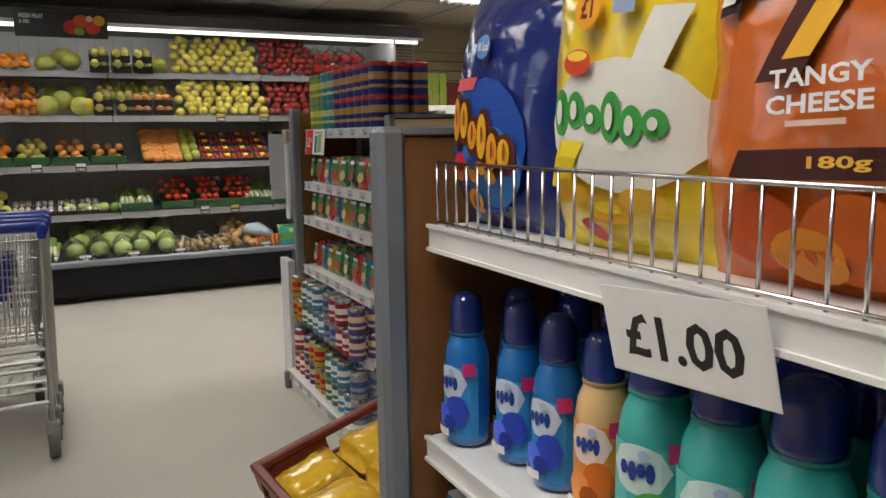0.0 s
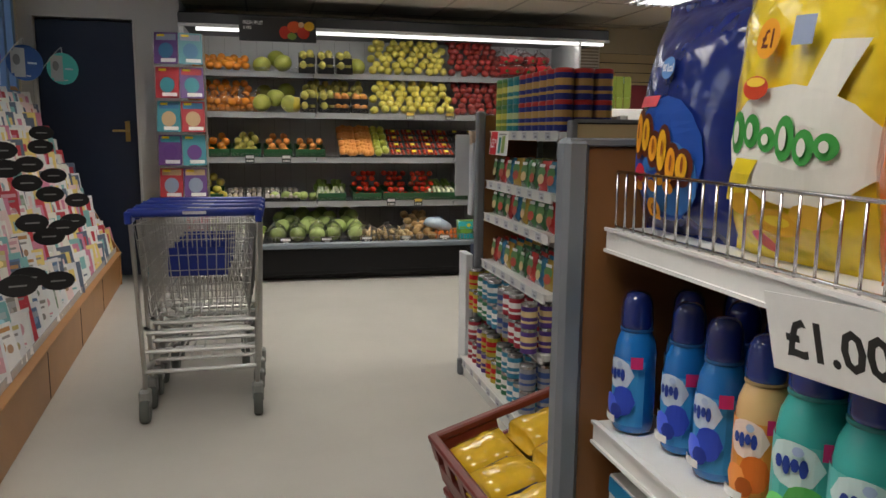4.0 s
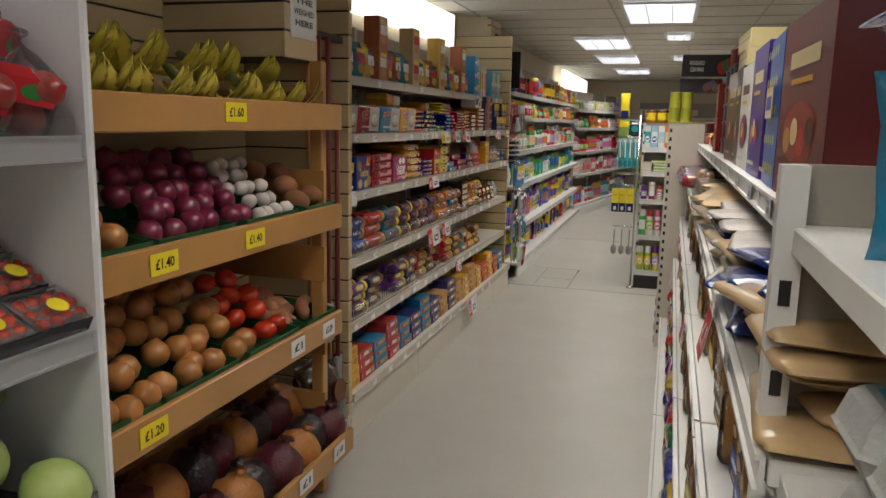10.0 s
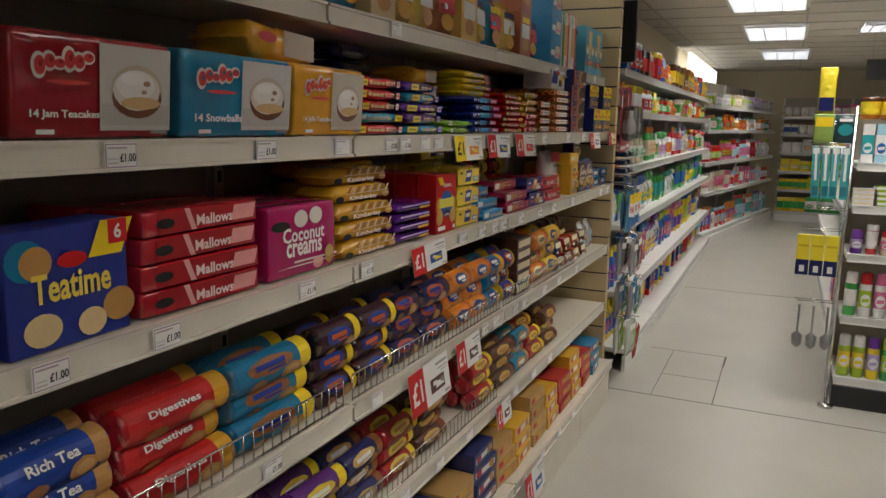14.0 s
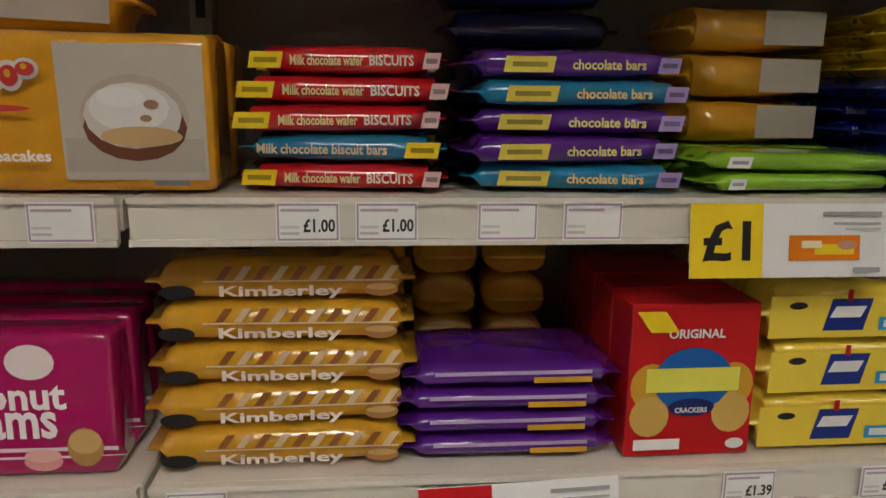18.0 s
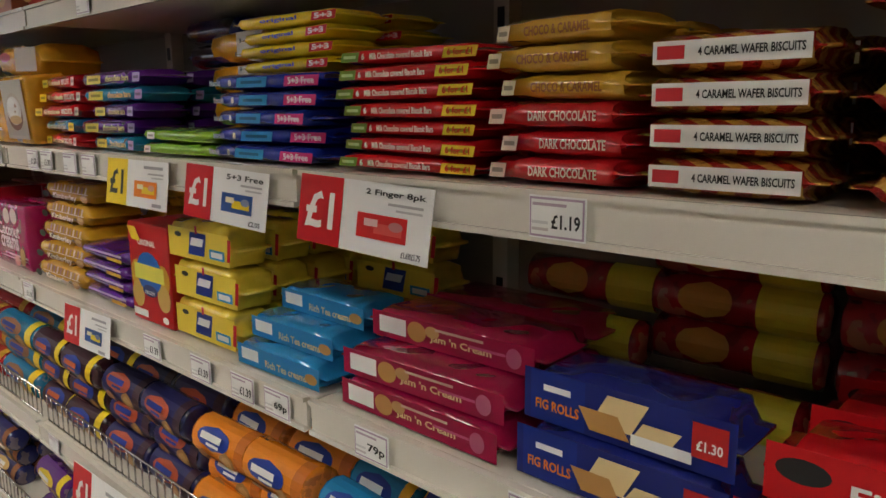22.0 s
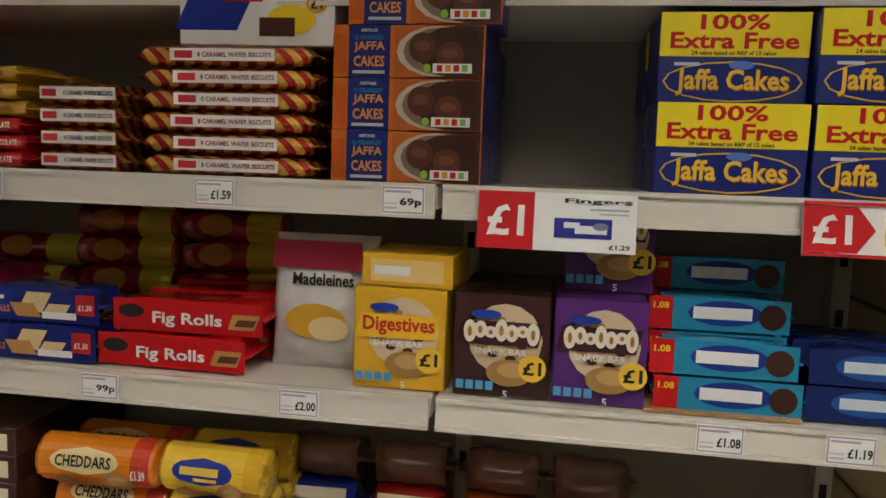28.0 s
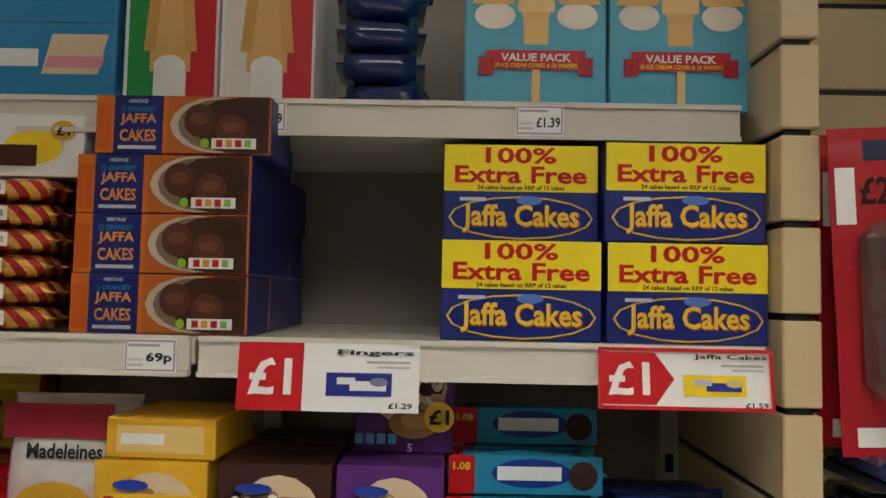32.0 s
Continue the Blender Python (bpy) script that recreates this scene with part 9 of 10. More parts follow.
# ---- shapes of household goods ----
FORMS = {
    "spray": ((1, 0, 0), (1, .14, 1), (1, .50, 0), (.92, .60, 0), (.42, .72, 2), (.36, .78, 2), (.85, .80, 2), (.95, .90, 2), (.5, 1, 2)),
    "bottle": ((.96, 0, 0), (1, .03, 0), (1, .15, 1), (1, .60, 0), (.86, .72, 0), (.42, .82, 2), (.42, .97, 2), (.34, 1, 2)),
    "aerosol": ((.95, 0, 0), (1, .02, 0), (1, .22, 1), (1, .60, 0), (1, .74, 2), (.92, .78, 2), (.92, .96, 2), (.6, 1, 2)),
    "tub": ((.9, 0, 0), (.96, .2, 1), (1, .78, 0), (1, .80, 2), (1.05, .82, 2), (1.05, .98, 2), (.9, 1, 2)),
    "box": ((1, 0, 0), (1, .22, 1), (1, .72, 0), (1, 1, 0)),
    "pouch": ((.97, 0, 0), (1, .2, 1), (1, .6, 0), (.98, .85, 2), (.95, 1, 2)),
}


def household_mesh(form, c1, c2, c3, w, d, h, badge=None):
    """Bottle, aerosol, tub, box or pouch in one skin: body, printed band, cap, and a badge on the front."""
    def build():
        prof = FORMS[form]
        n = 12 if form not in ("box",) else 8
        vs, fs, ms = [], [], []
        for f, z, _ in prof:
            for k in range(n):
                a = 2 * math.pi * (k + .5) / n
                c, s = math.cos(a), math.sin(a)
                e = {"box": .08, "pouch": .45, "bottle": .75, "spray": .8}.get(form, 1.0)
                fy = (1 - .75 * z) if form == "pouch" else f
                vs.append((math.copysign(abs(c) ** e, c) * w / 2 * f, d / 2 + math.copysign(abs(s) ** e, s) * d / 2 * fy, z * h))
        for a in range(len(prof) - 1):
            for i in range(n):
                fs.append((a * n + i, a * n + (i + 1) % n, (a + 1) * n + (i + 1) % n, (a + 1) * n + i))
                ms.append(prof[a][2])
        b = (len(prof) - 1) * n
        fs += [tuple(reversed(range(n))), tuple(b + i for i in range(n))]
        ms += [0, prof[-1][2]]
        mats = [film(c1), ink(c2), film(c3)]
        if badge:
            b = len(vs)
            vs += [(w * .38 * math.cos(t), -.0015, h * .38 + h * .14 * math.sin(t)) for t in np.linspace(0, 2 * math.pi, 13)[:-1]]
            fs.append(tuple(range(b, b + 12)))
            ms.append(3)
            b = len(vs)
            vs += [(x, -.0025, h * .38 + z) for x, z in ((-w * .28, -h * .05), (w * .28, -h * .03), (w * .28, h * .05), (-w * .28, h * .03))]
            fs.append(tuple(range(b, b + 4)))
            ms.append(1)
            mats.append(ink(badge))
        me = bpy.data.meshes.new(form)
        me.from_pydata(vs, [], fs)
        for m in mats:
            me.materials.append(m)
        me.polygons.foreach_set("material_index", ms)
        if form not in ("box",):
            me.polygons.foreach_set("use_smooth", [len(p.vertices) == 4 for p in me.polygons])
        me.update()
        return me
    return cached(("household", form, c1, c2, c3, w, d, h, badge), build)


HUES = {"white": (.78, .78, .78), "red": (.55, .015, .02), "yellow": (.82, .62, .03), "green": (.05, .35, .08), "teal": (.02, .32, .34), "blue": (.02, .12, .45), "navy": (.01, .02, .12), "purple": (.16, .04, .34), "pink": (.65, .16, .32), "orange": (.75, .22, .02), "pale blue": (.35, .58, .72), "lime": (.38, .55, .04), "cream": (.70, .60, .42), "lilac": (.45, .34, .62), "brown": (.12, .05, .02), "black": (.015, .015, .015), "silver": (.45, .45, .47)}
KINDS = {"spray": ("spray_bottle", "spray bottle", "cleaning bottle"), "bottle": ("cleaner_bottle", "plastic cleaner bottle", "cleaning bottle"), "aerosol": ("aerosol_can", "aerosol can", "aerosol"), "tub": ("cleaner_tub", "lidded tub", "tub"), "box": ("household_box", "printed household carton", "box"), "pouch": ("refill_pouch", "refill pouch", "pouch")}
SHOP = random.Random(21)


def household(form, c1, c2, c3, w, d, h, at, where, badge=None):
    name, text, cat = KINDS[form]
    if form in ("box", "pouch"):
        lab = "%s and %s %s %s" % (c1, c2, text, where)
    else:
        lab = "%s %s with %s top %s" % (c1, text, c3, where)
    return goods(name, lab, cat, household_mesh(form, HUES[c1], HUES[c2], HUES[c3], w, d, h, HUES[badge] if badge else None), at, lab[:30])


def facing_row(at, length, room, hues, forms, where, gap=.004, y=.03, tall=.86):
    """One shelf row: several facings of each kind side by side."""
    x = .02
    while x < length - .07:
        form = SHOP.choice(forms)
        c1, c2, c3, c4 = SHOP.choice(hues), SHOP.choice(hues), SHOP.choice(hues), SHOP.choice(hues)
        if form in ("bottle", "spray") and SHOP.random() < .4:
            c1 = "white"
        w = {"spray": .095, "bottle": .085, "aerosol": .058, "tub": .11, "box": SHOP.choice((.10, .14, .17)), "pouch": .13}[form]
        d = {"spray": .06, "bottle": .06, "aerosol": .058, "tub": .11, "box": .07, "pouch": .07}[form]
        h = room * tall * SHOP.uniform(.72, 1.0)
        for _ in range(SHOP.randint(2, 4)):
            if x + w > length:
                break
            household(form, c1, c2, c3, w, d, h, at @ pose(x + w / 2, y + SHOP.uniform(0, .03), 0, 0, 0, SHOP.uniform(-6, 6)), where, c4)
            x += w + gap + SHOP.uniform(0, .008)
        if SHOP.random() < .1:
            x += .06


EDGE = mat("pale_grey_price_strip", (.60, .60, .60), .25, 0, .06, 10)

# ---- household wall run beyond the biscuits ----
L2 = ((1.83, .06), (1.59, .05), (1.25, .03), (.91, .01), (.50, -.02), (.15, -.05))
H2 = pose(3.1, .05, 0)
shelving("household_shelving", "long cream wall shelving stocked with household goods", (0, 1.04, 2.08, 3.12, 4.16, 5.2), [(z, y - .05) for z, y in L2], .38, 2.2, WHITE_METAL, EDGE, -.09, H2)
side = tagged(box("shelf_end_board", 3.055, 3.085, .0, .46, 1.86, 2.2, BLACK, None, .003), "black end board at the top of the shelving", "end board")
rows2 = ((1.83, .26, ("red", "white", "orange", "blue", "yellow", "brown"), ("box", "pouch", "tub")), (1.59, .21, ("yellow", "red", "lime", "green", "white", "orange"), ("box", "pouch", "bottle")), (1.25, .31, ("white", "green", "cream", "orange", "red", "lilac"), ("spray", "bottle", "pouch")), (.91, .31, ("blue", "yellow", "teal", "white", "green"), ("bottle", "spray", "box")), (.50, .37, ("yellow", "purple", "blue", "pink", "lime"), ("bottle", "spray")), (.15, .31, ("yellow", "blue", "red", "navy"), ("bottle", "box")))
for z, room, hues, forms in rows2:
    facing_row(H2 @ pose(0, 0, z), 5.15, room, hues, forms, "on household shelves")

# ---- angled run and end wall ----
A3 = pose(8.32, .06, 0, 0, 0, -10)
L3 = ((1.77, .0), (1.47, 0), (1.07, 0), (.69, -.01), (.19, -.03))
shelving("toiletries_shelving", "angled cream wall shelving stocked with toiletries", (0, .97, 1.94, 2.91, 3.88), L3, .36, 2.1, WHITE_METAL, EDGE, -.05, A3)
rows3 = ((1.77, .22, ("white", "white", "cream", "lime", "lilac"), ("box", "pouch", "tub")), (1.47, .25, ("white", "red", "green", "pale blue", "orange"), ("bottle", "pouch")), (1.07, .33, ("white", "red", "lime", "pink", "pale blue"), ("bottle", "spray", "pouch")), (.69, .31, ("pale blue", "red", "cream", "white", "pink"), ("box", "bottle")), (.19, .40, ("pale blue", "white", "teal", "orange", "purple", "red"), ("bottle", "pouch")))
for z, room, hues, forms in rows3:
    facing_row(A3 @ pose(0, 0, z), 3.84, room, hues, forms, "on the angled shelves")
E4 = pose(12.14, -.72, 0, 0, 0, -90)
L4 = ((1.70, 0), (1.42, 0), (1.12, 0), (.82, 0), (.52, 0), (.16, 0))
shelving("end_wall_shelving", "white end wall shelving stocked with rolls and boxes", (0, 1.0, 2.0), L4, .36, 2.0, WHITE_METAL, EDGE, -.03, E4)
rows4 = ((1.70, .24, ("cream", "pink", "white"), ("tub",)), (1.42, .2, ("blue", "white", "navy"), ("pouch", "box")), (1.12, .26, ("yellow", "white", "orange"), ("box",)), (.82, .26, ("yellow", "lime", "white"), ("box",)), (.52, .26, ("lime", "green", "yellow"), ("box",)), (.16, .3, ("yellow", "green", "white"), ("box",)))
for z, room, hues, forms in rows4:
    facing_row(E4 @ pose(0, 0, z), 1.3, room, hues, forms, "on the end wall shelves")
tagged(box("wall_light_box", 8.6, 12.2, .36, .40, 2.14, 2.42, mat("light_box_face", (1, 1, .98), .4, 0, 0, 1, emit=2.0), None, .006), "bright white light box high on the wall", "light box")
tagged(box("wall_light_box", .16, 2.3, .44, .48, 2.17, 2.44, mat("light_box_face", (1, 1, .98), .4), None, .006), "bright white light box high on the wall", "light box")

# ---- household end bay in the aisle ----
HW = pose(3.08, -1.17, 0, 0, 0, -90)
HZ = (1.333, 1.11, .85, .51, .17)
shelving("household_end_bay", "white metal end shelving with sprays and toothpaste", (0, .52), [(z, 0) for z in HZ], .44, 1.56, WHITE_METAL, WHITE_METAL, -.0, HW)
tagged(box("bay_kickboard", 3.075, 3.5, -1.69, -1.17, .0, .125, BLACK, None, .004), "black kickboard under the end shelving", "kickboard")
wh = "on the end bay"
for i, (c1, c2, c3) in enumerate((("white", "teal", "white"), ("pale blue", "white", "blue"), ("white", "pale blue", "cream"), ("orange", "cream", "white"))):
    household("box", c1, c2, c3, .055, .05, .2, HW @ pose(.045 + i * .062, .03, HZ[0], 0, 0, 2), wh, c3)
for i in range(2):
    household("spray", "blue", "pale blue", "navy", .085, .06, .22, HW @ pose(.33 + i * .1, .03, HZ[0]), wh, "white")
for k in range(4):
    household("box", "lime", "white", "lime", .11 if k < 3 else .13, .06, .026, HW @ pose(.17, .03, HZ[1] + .027 * k, 0, 0, 3 * k), wh)
    household("box", "white", "cream", "silver", .1, .06, .022, HW @ pose(.05, .03, HZ[1] + .023 * k), wh)
for i, c in enumerate(("red", "red", "navy", "navy")):
    household("aerosol", c, c, "black", .05, .05, .145, HW @ pose(.29 + i * .055, .03, HZ[1]), wh, "white")
for i, (c1, c2, c3) in enumerate((("purple", "lilac", "purple"), ("red", "white", "white"), ("cream", "pink", "red"), ("blue", "yellow", "purple"), ("yellow", "lime", "purple"), ("brown", "brown", "black"), ("lilac", "white", "purple"))):
    household("aerosol" if i % 2 == 0 else "tub", c1, c2, c3, .058, .058, .13 + .03 * (i % 2), HW @ pose(.045 + i * .07, .03, HZ[2]), wh, "white")
for i, (c1, c2, c3) in enumerate((("green", "white", "white"), ("white", "lime", "red"), ("white", "pink", "pink"), ("white", "pink", "pink"), ("blue", "navy", "blue"), ("pale blue", "white", "pale blue"), ("lilac", "pink", "red"))):
    household("aerosol", c1, c2, c3, .062, .062, .24, HW @ pose(.045 + i * .07, .03, HZ[3]), wh, "white")
for i, (c1, c2, c3) in enumerate((("lime", "yellow", "white"), ("lime", "yellow", "white"), ("yellow", "lilac", "purple"), ("green", "lime", "lime"), ("lilac", "purple", "purple"), ("white", "red", "silver"), ("white", "red", "red"))):
    household("aerosol", c1, c2, c3, .062, .062, .23, HW @ pose(.045 + i * .07, .03, HZ[4]), wh, "white")
for i in range(4):
    goods("food_tin", "olive green tin on top of the end shelving", "tin", lathe_mesh(((.05, 0), (.052, .004), (.05, .01), (.05, .13), (.052, .136), (.046, .14)), mat("olive_tin", (.30, .30, .03), .35, .2, .08, 20), 16), HW @ pose(.27 + .105 * (i % 2), .12, 1.56 + .14 * (i // 2)), "olive tins")
for i in range(3):
    household("tub", "orange", "yellow", "brown", .1, .1, .12, HW @ pose(.06 + .1 * i, .25, 1.56), "on top of the end shelving", "yellow")
HG = pose(7.6, -1.69, 0, 0, 0, 180)
shelving("household_gondola", "white gondola shelving behind the household end bay", (0, 1.02, 2.04, 3.06, 4.08), [(1.33, -.5), (1.0, -.5), (.6, -.5), (.17, -.5)], -.02, 1.5, WHITE_METAL, EDGE, -.48, HG)
for z, room in ((1.33, .3), (1.0, .3), (.6, .36), (.17, .38)):
    facing_row(HG @ pose(2.3, -.48, z), 1.7, room, ("white", "teal", "pink", "lime", "blue", "red"), ("bottle", "box"), "on the middle gondola", .05)

# hanging strips beside the end bay
ST = thing("display_pole", "chrome pole with hooks for hanging packs", "display pole", at=pose(3.05, -1.145, 0))
part("pole", lathe_mesh(((.009, 0.02), (.009, 1.62)), CHROME, 10), None, ST)
part("foot", lathe_mesh(((.04, 0), (.04, .012), (.012, .02)), CHROME, 14), None, ST)
for z in (1.53, 1.42, 1.08, .97, .58):
    part("hook", lathe_mesh(((.003, 0), (.003, .19)), CHROME, 6), None, ST, at=pose(0, 0, z, -90, 0, 0) @ pose(0, 0, 0, 0, 0, 0))
    part("hook_arm", lathe_mesh(((.0025, 0), (.0025, .2)), CHROME, 6), None, ST, at=pose(0, .004, z + .012, -90, 0, 0))
for i in range(4):
    bm = box_bm(-.018, .018, -.002, .002, -.27, 0, .001)
    ob = goods("toothbrush_pack", "teal and white toothbrush pack hanging on a hook", "toothbrush", cached(("tb",), lambda: to_mesh(box_bm(-.019, .019, 0, .004, -.27, 0, .001), "tb", film((.05, .36, .36)))), pose(3.035 - .004 * (i % 2), -.975 - .047 * i, 1.41, 0, JIT.uniform(-3, 3), -90), "toothbrush packs", prints(("r", 0, -.10, .012, .15, (.7, .75, .75)), ("r", 0, -.02, .03, .03, (.7, .7, .72)), ("r", 0, -.23, .028, .05, (.02, .16, .2))))
for i in range(3):
    goods("hanging_pack", "yellow and navy packet hanging on a hook", "hanging pack", cached(("ynp",), lambda: to_mesh(box_bm(-.032, .032, 0, .02, -.22, 0, .003), "ynp", card((.80, .66, .03)))), pose(3.03, -.96 - .068 * i, .945, 0, 0, -90), "yellow hanging packs", prints(("r", 0, -.178, .063, .083, N), ("r", 0, -.185, .025, .035, W), ("r", 0, -.06, .05, .012, (.6, .45, .02))))
for i in range(3):
    goods("kitchen_utensil", "steel and black kitchen utensil hanging in a pack", "utensil", lathe_mesh(((.006, -.24), (.025, -.22), (.028, -.17), (.006, -.15), (.006, -.02), (.009, 0)), mat("dull_steel", (.35, .35, .36), .3, .8, .1, 20), 10), pose(3.03, -.97 - .07 * i, .56, 0, JIT.uniform(-4, 4), 0), "hanging utensils")
goods("hanging_pack", "green and yellow packet hanging above the toothbrushes", "hanging pack", bag_mesh(.1, .16, .03, (.25, .38, .08), 4), pose(3.04, -1.0, 1.42, 0, 0, -90), "", prints(("r", 0, .12, .08, .05, Y_)))
goods("hanging_pack", "tall yellow and navy packet on a hook", "hanging pack", bag_mesh(.085, .24, .03, (.75, .62, .03), 5), pose(3.06, -1.0, 1.58, 0, 0, -90), "", prints(("r", 0, .05, .07, .07, N)))
goods("hanging_pack", "black and teal razor packet on a hook", "hanging pack", bag_mesh(.11, .15, .03, (.015, .05, .06), 6), pose(3.04, -1.1, 1.43, 0, 0, -90), "", prints(("e", 0, .07, .07, .06, (.02, .25, .28)), ("r", 0, .12, .06, .015, W)))

# ---- hanging goods beside the biscuit shelves ----
slat_panel("wall_slats_5", "cream slatwall with hanging goods between shelf runs", 2.67, 3.05, .20, .24, 0.0, CEIL - .02, "y", .12)
pil = structure("wall_pilaster", 2.675, 3.05, .24, .52, 0, CEIL, WALL_PAINT, "cream pilaster behind the hanging goods", "wall")
nb = thing("wall_notice", "white notice in a black frame on the pilaster", "notice", at=pose(2.90, .19, 2.12))
part("frame", box_bm(-.09, .09, -.012, .008, -.19, .22, .003), BLACK, nb)
part("sheet", box_bm(-.075, .075, -.015, -.012, -.13, .16), PAPER, nb)
CLEARPACK = glass("clear_blister", (.92, .94, .95), .06, .35)


def hook(x, z, y=.0):
    t = thing("wall_hook", "chrome wire hook on the slatwall", "hook", "slatwall hooks", pose(x, .198, z))
    part("arm", lathe_mesh(((.0028, 0), (.0028, .198 - y + .02)), CHROME, 6), None, t, at=pose(0, 0, 0, 90, 0, 0))
    part("plate", box_bm(-.014, .014, -.004, .002, -.02, .02, .001), CHROME, t)


for x, z in ((2.735, 1.69), (2.875, 1.70)):
    hook(x, z)
    for j in range(3):
        t = thing("bulb_pack", "red card pack with a light bulb in a clear blister", "bulb pack", "bulb packs", pose(x + .01 * (j % 2), -.02 + .05 * j, z, 0, JIT.uniform(-3, 3), JIT.uniform(-4, 4)))
        part("backing_card", box_bm(-.065, .065, 0, .0015, -.33, .012), card((.42, .008, .02)), t)
        part("printed_front", prints(("r", 0, -.012, .06, .022, (.03, .04, .08)), ("t", .0, -.055, .07, .03, (.03, .01, .01), "£2.99"), ("r", .0, -.31, .10, .02, W), ("r", -.05, -.06, .02, .06, W)), None, t)
        part("bulb", lathe_mesh(((.012, 0), (.013, .035), (.018, .045), (.033, .085), (.03, .115), (.01, .128)), mat("frosted_bulb", (.75, .74, .70), .2, 0, .03, 20), 14), None, t, at=pose(.01, -.034, -.11, 180, 0, 0))
        part("blister", to_mesh(box_bm(-.045, .055, -.07, 0, -.27, -.09, .015), "blister", CLEARPACK), None, t)
for k in range(5):
    for x in (2.75, 2.88):
        t = thing("blister_tray", "dark blue blister pack stacked on a hook", "blister pack", "dark blister packs", pose(x, -.06 + .006 * (k % 2), 1.155 + .045 * k, 0, 0, JIT.uniform(-5, 5)))
        part("card", box_bm(-.06, .06, 0, .14, 0, .002), INKB, t)
        part("tablet_strip", box_bm(-.045, .045, .01, .13, .002, .026, .006), film((.015, .03, .10)), t)
hook(2.8, 1.15, -.04)
for i in range(6):
    x = 2.675 + .055 * i
    goods("toilet_block_pack", "yellow and blue film pack hanging on a hook", "hanging pack", bag_mesh(.11, .22, .03, (.10, .30, .50), 8), pose(x, -.10 + .018 * ((i * 2) % 4), .93, 0, 4 + JIT.uniform(-3, 3), JIT.uniform(-12, 4)), "toilet block packs", prints(("r", 0, .18, .10, .05, Y_), ("t", .01, .19, .045, .014, (.55, .4, .02), "NEW"), ("r", 0, .12, .10, .07, (.72, .74, .76)), ("t", .0, .125, .07, .04, R_, "HA"), ("e", 0, .05, .07, .05, (.03, .14, .4))))
hook(2.80, 1.17, -.08)
MISC = ((2.74, .86, .1, .2, (.35, .36, .38)), (2.86, .88, .1, .22, (.12, .12, .13)), (2.95, .86, .09, .2, (.55, .04, .05)), (2.74, .62, .1, .2, (.30, .30, .32)), (2.86, .64, .09, .2, (.05, .25, .45)), (2.95, .62, .1, .22, (.06, .30, .10)), (2.78, .40, .13, .2, (.62, .66, .58)), (2.92, .38, .1, .2, (.35, .5, .1)))
for x, z, w, h, c in MISC:
    for j in range(2):
        goods("hanging_pack", "assorted small household pack hanging on a hook", "hanging pack", bag_mesh(w, h, .035, c, 3), pose(x, -.13 + .07 * j, z - h + .02, 0, JIT.uniform(-5, 5), JIT.uniform(-8, 8)), "assorted hanging packs", prints(("r", 0, h * .82, w * .8, h * .16, W), ("e", 0, h * .45, w * .6, h * .3, tuple(.5 * v + .1 for v in c)), ("r", 0, h * .2, w * .6, h * .05, GREY)))
    hook(x, z + .03, -.12)
for j in range(2):
    goods("scissors_pack", "red handled scissors hanging in a pack", "scissors", lathe_mesh(((.004, -.2), (.012, -.12), (.016, -.06), (.02, -.02), (.008, 0)), film((.35, .01, .02)), 8), pose(2.92 + .05 * j, -.12, .36, 0, 6, 0), "scissors")

# ---- hanging category signs ----
SIGN = mat("black_sign_board", (.015, .014, .014), .4, 0, .1, 8)


def hanging_sign(x, y0, y1, z0, z1, words, blob):
    t = thing("hanging_sign", "black hanging category sign with food picture", "sign", "category signs", pose(x, (y0 + y1) / 2, (z0 + z1) / 2, 0, 0, -90))
    w, h = y0 - y1, z1 - z0
    part("board", box_bm(-w / 2, w / 2, 0, .012, -h / 2, h / 2, .002), SIGN, t)
    items = [("r", w * .36, 0, w * .26, h * .94, (.16, .02, .02))]
    for i, c in enumerate(blob):
        items.append(("e", w * (.12 + .075 * i), -h * .1 + h * .12 * (i % 3), w * .16, h * .6, c))
    for i, s in enumerate(words):
        items.append(("t", -w * .27, h * (.12 - .3 * i), w * .026 * len(s), h * .2, (.72, .72, .72), s))
    part("printed_front", prints(*items), None, t)
    for sx in (-1, 1):
        part("wire", lathe_mesh(((.0015, 0), (.0015, CEIL - z1)), CHROME, 5), None, t, at=pose(sx * w * .42, .006, h / 2))


hanging_sign(5.3, -1.49, -2.21, 2.11, 2.36, ("HOUSEHOLD", "CLEANING"), ((.45, .03, .03), (.05, .2, .06), (.5, .03, .03), (.5, .08, .04), (.45, .35, .05)))
hanging_sign(7.5, -1.49, -2.07, 2.01, 2.21, (), ((.2, .1, .08), (.25, .1, .1), (.12, .14, .18), (.2, .16, .1)))
hanging_sign(4.6, -3.7, -4.4, 2.1, 2.34, (), ((.2, .1, .06), (.35, .2, .05), (.3, .1, .05), (.2, .16, .1)))

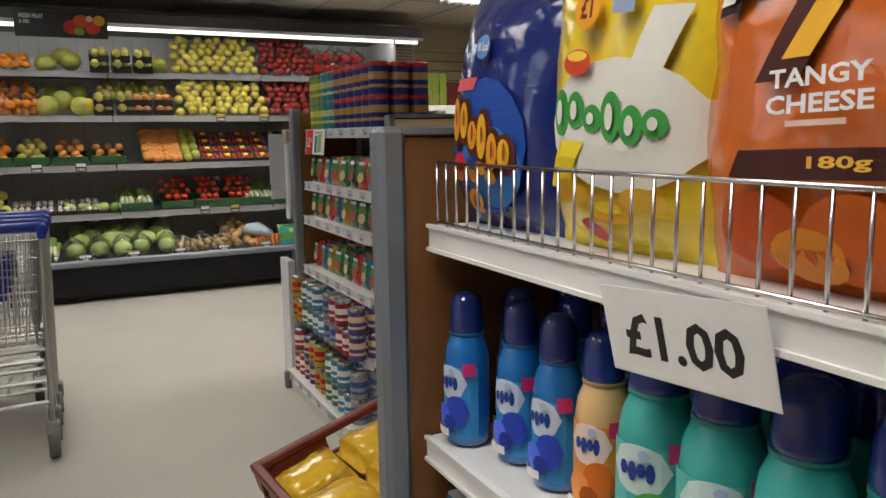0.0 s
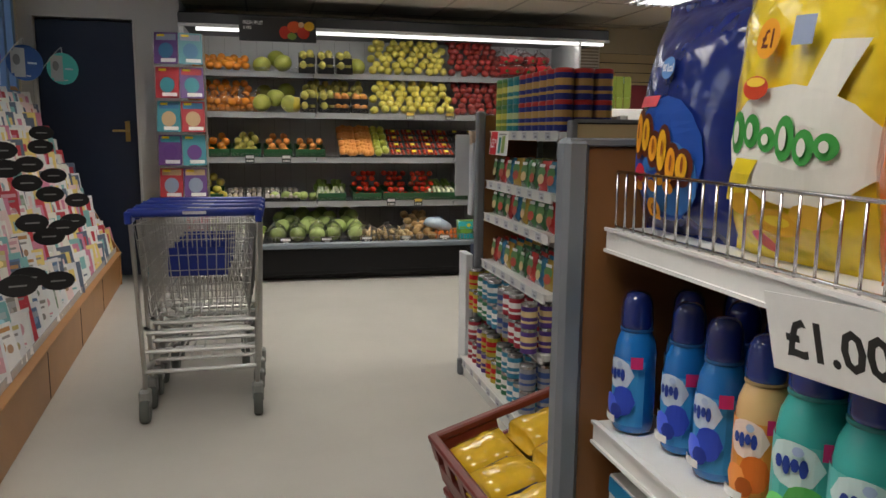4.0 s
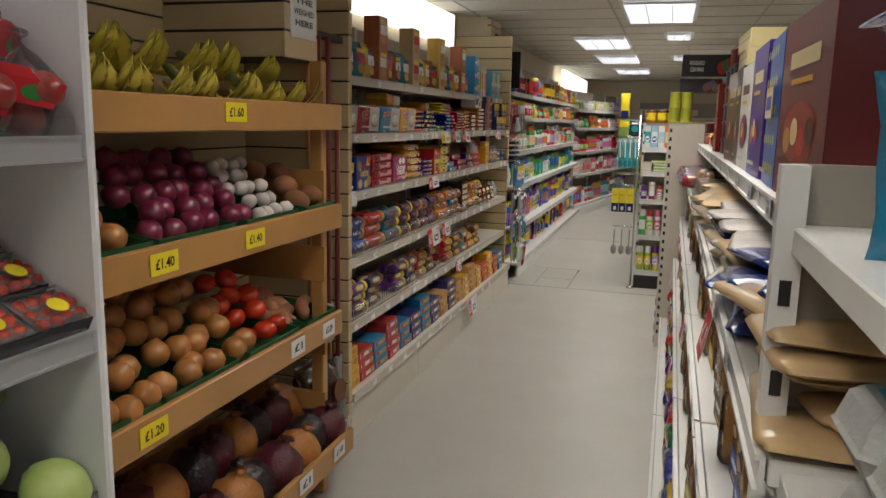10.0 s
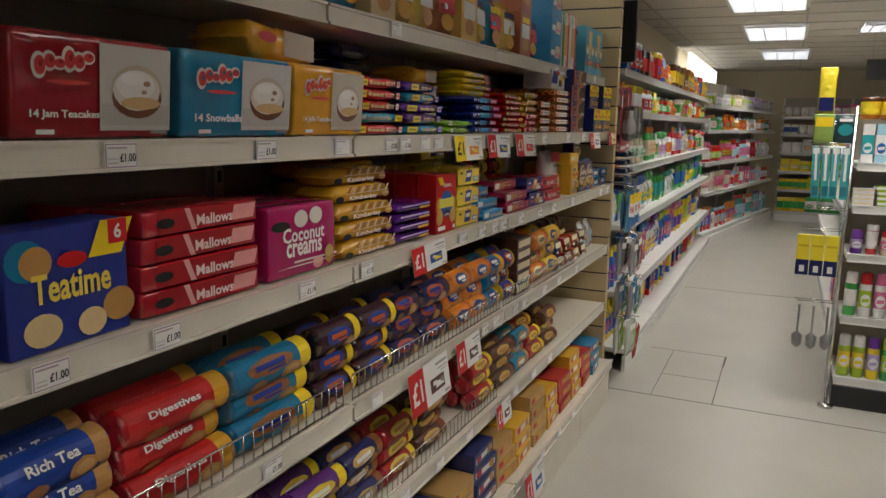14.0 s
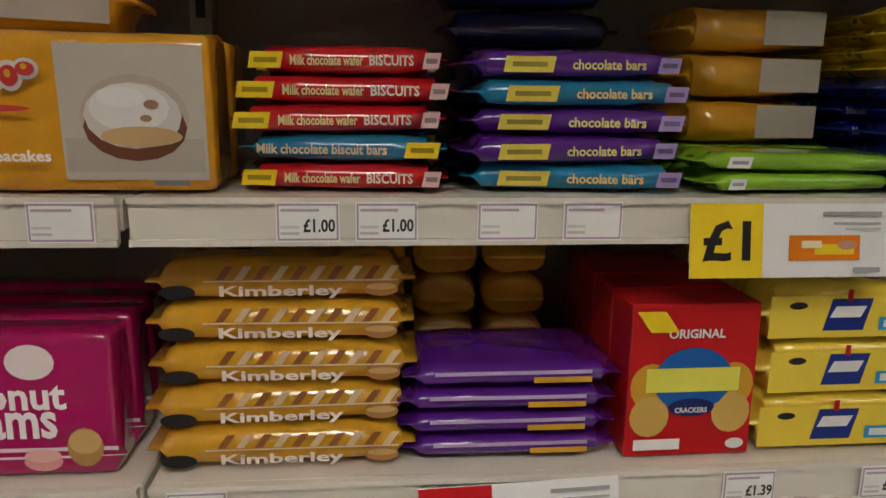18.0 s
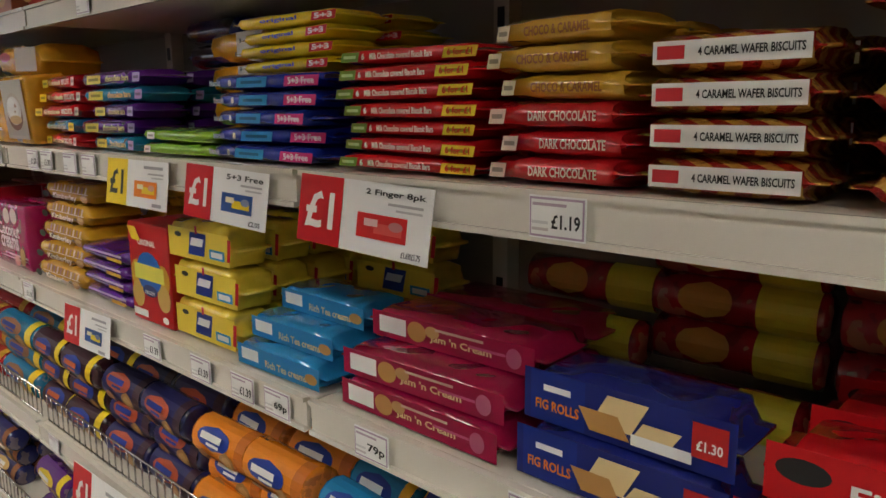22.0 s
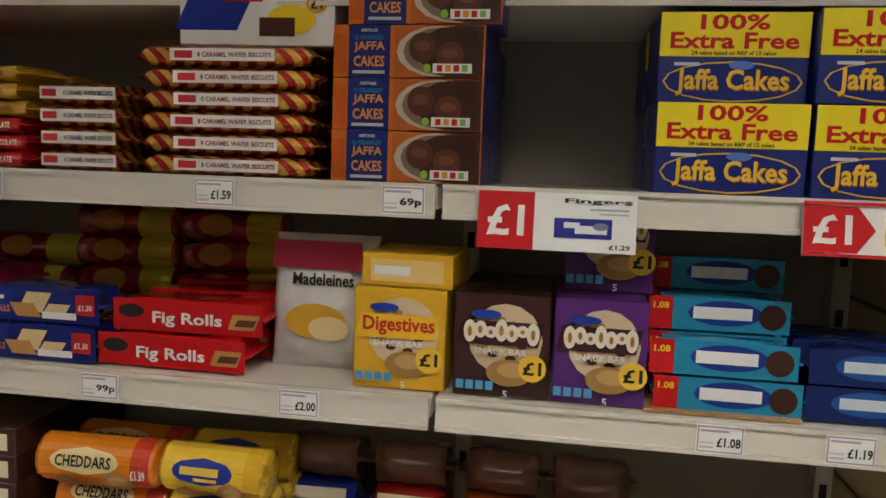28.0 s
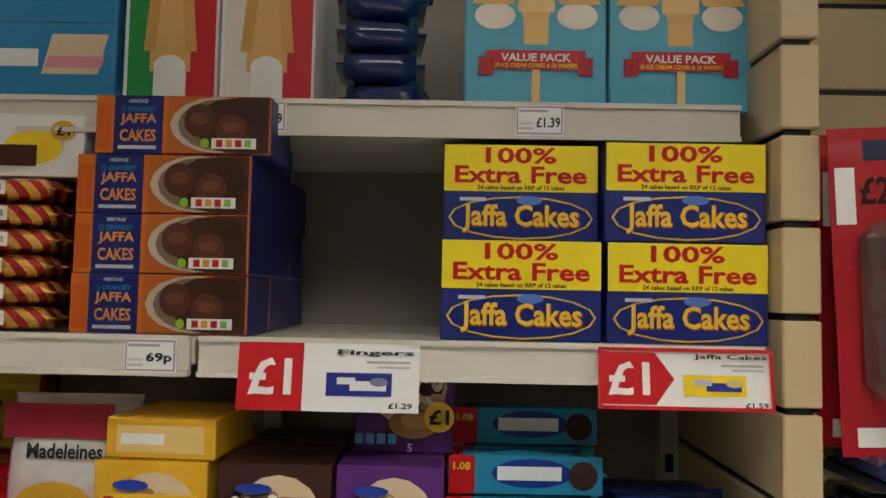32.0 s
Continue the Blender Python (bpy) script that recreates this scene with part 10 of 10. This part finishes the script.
# ---- ceiling grid, louvres and floor joints ----
gb = bmesh.new()
for i in range(35):
    box_bm(-7.9 + .6 * i + .06, -7.9 + .6 * i + .078, -9.8, .52, CEIL - .004, CEIL + .002, 0, gb)
for i in range(9):
    box_bm(-7.9, 13.0, .30 - 1.2 * i, .318 - 1.2 * i, CEIL - .0045, CEIL + .002, 0, gb)
tagged(part("ceiling_grid", gb, mat("ceiling_grid_bar", (.40, .37, .32), .6, 0, .05, 10)), "pale metal grid of the suspended ceiling", "ceiling", "", "structure")
JOINT = mat("dark_floor_joint", (.10, .085, .07), .7, 0, .3, 30)
for x0, x1, y0, y1 in ((2.785, 2.79, -2.3, .0), (2.79, 3.74, -.583, -.578), (2.79, 3.74, -.252, -.249), (3.735, 3.739, -.585, -.10), (3.2, 3.203, -.58, -.25), (-3.4, -3.397, -9.0, -.42), (5.9, 5.904, -1.2, .0)):
    tagged(box("floor_joint", x0, x1, y0, y1, -.001, .0012, JOINT), "dark worn joint in the vinyl floor", "floor joint", "", "structure")
tagged(box("floor_crack", 3.52, 3.74, -.589, -.582, -.001, .0014, JOINT), "dark worn crack in the vinyl floor", "floor joint", "", "structure")

# ---- goods at the end of the bread gondola ----
for i in range(4):
    goods("sauce_bottle", "brown glass sauce bottle with dark cap", "bottle", lathe_mesh(((.032, 0), (.036, .01), (.036, .13), (.03, .16), (.014, .2), (.014, .245), (.017, .25), (.017, .275), (.012, .28)), mat("brown_glass", (.06, .02, .008), .12, 0, .1, 10, 0, .4), 14), pose(.92 - .115 * i, -1.93, 1.427), "sauce bottles", prints(("r", 0, .07, .05, .06, (.6, .35, .05)), ("r", 0, .075, .04, .02, (.4, .03, .02))), face_y=-.037)
for k in range(4):
    goods("flour_bag", "white and blue paper pack stacked on the floor", "paper pack", pack_mesh(.16, .1, .085, (.70, .72, .74), 4, 6), pose(1.19, -1.49, .004 + .09 * k, 0, 0, -90 + 4 * (k % 2)), "floor packs", prints(("r", -.04, .04, .1, .05, (.03, .18, .5)), ("r", .06, .04, .05, .04, (.6, .05, .05))))

# ---- gondolas of the next aisles ----
NG = mat("next_aisle_metal", (.66, .66, .65), .42, 0, .05, 12)
for gx, gy, n in ((1.3, -2.06, 4), (7.6, -4.3, 4), (1.3, -4.3, 4)):
    at = pose(gx - n * 1.0, gy, 0) if gy < -4 else pose(gx - 4.4, -2.06 - .44, 0)
    shelving("aisle_gondola", "white gondola shelving of the next aisle", tuple(float(i) for i in range(n + 1)), [(1.45, .0), (1.1, 0), (.7, 0), (.2, 0)], .40, 1.62, NG, EDGE, .02, at)
    facing_row(at @ pose(0, 0, 1.45), n - .05, .30, ("red", "brown", "yellow", "white", "navy", "green"), ("box", "tub", "bottle"), "in the next aisle", .02)
    if gy > -4:
        for z, room in ((1.1, .30), (.7, .36), (.2, .44)):
            facing_row(at @ pose(0, 0, z), n - .05, room, ("red", "brown", "yellow", "white", "navy", "green"), ("box", "pouch"), "in the next aisle", .03)
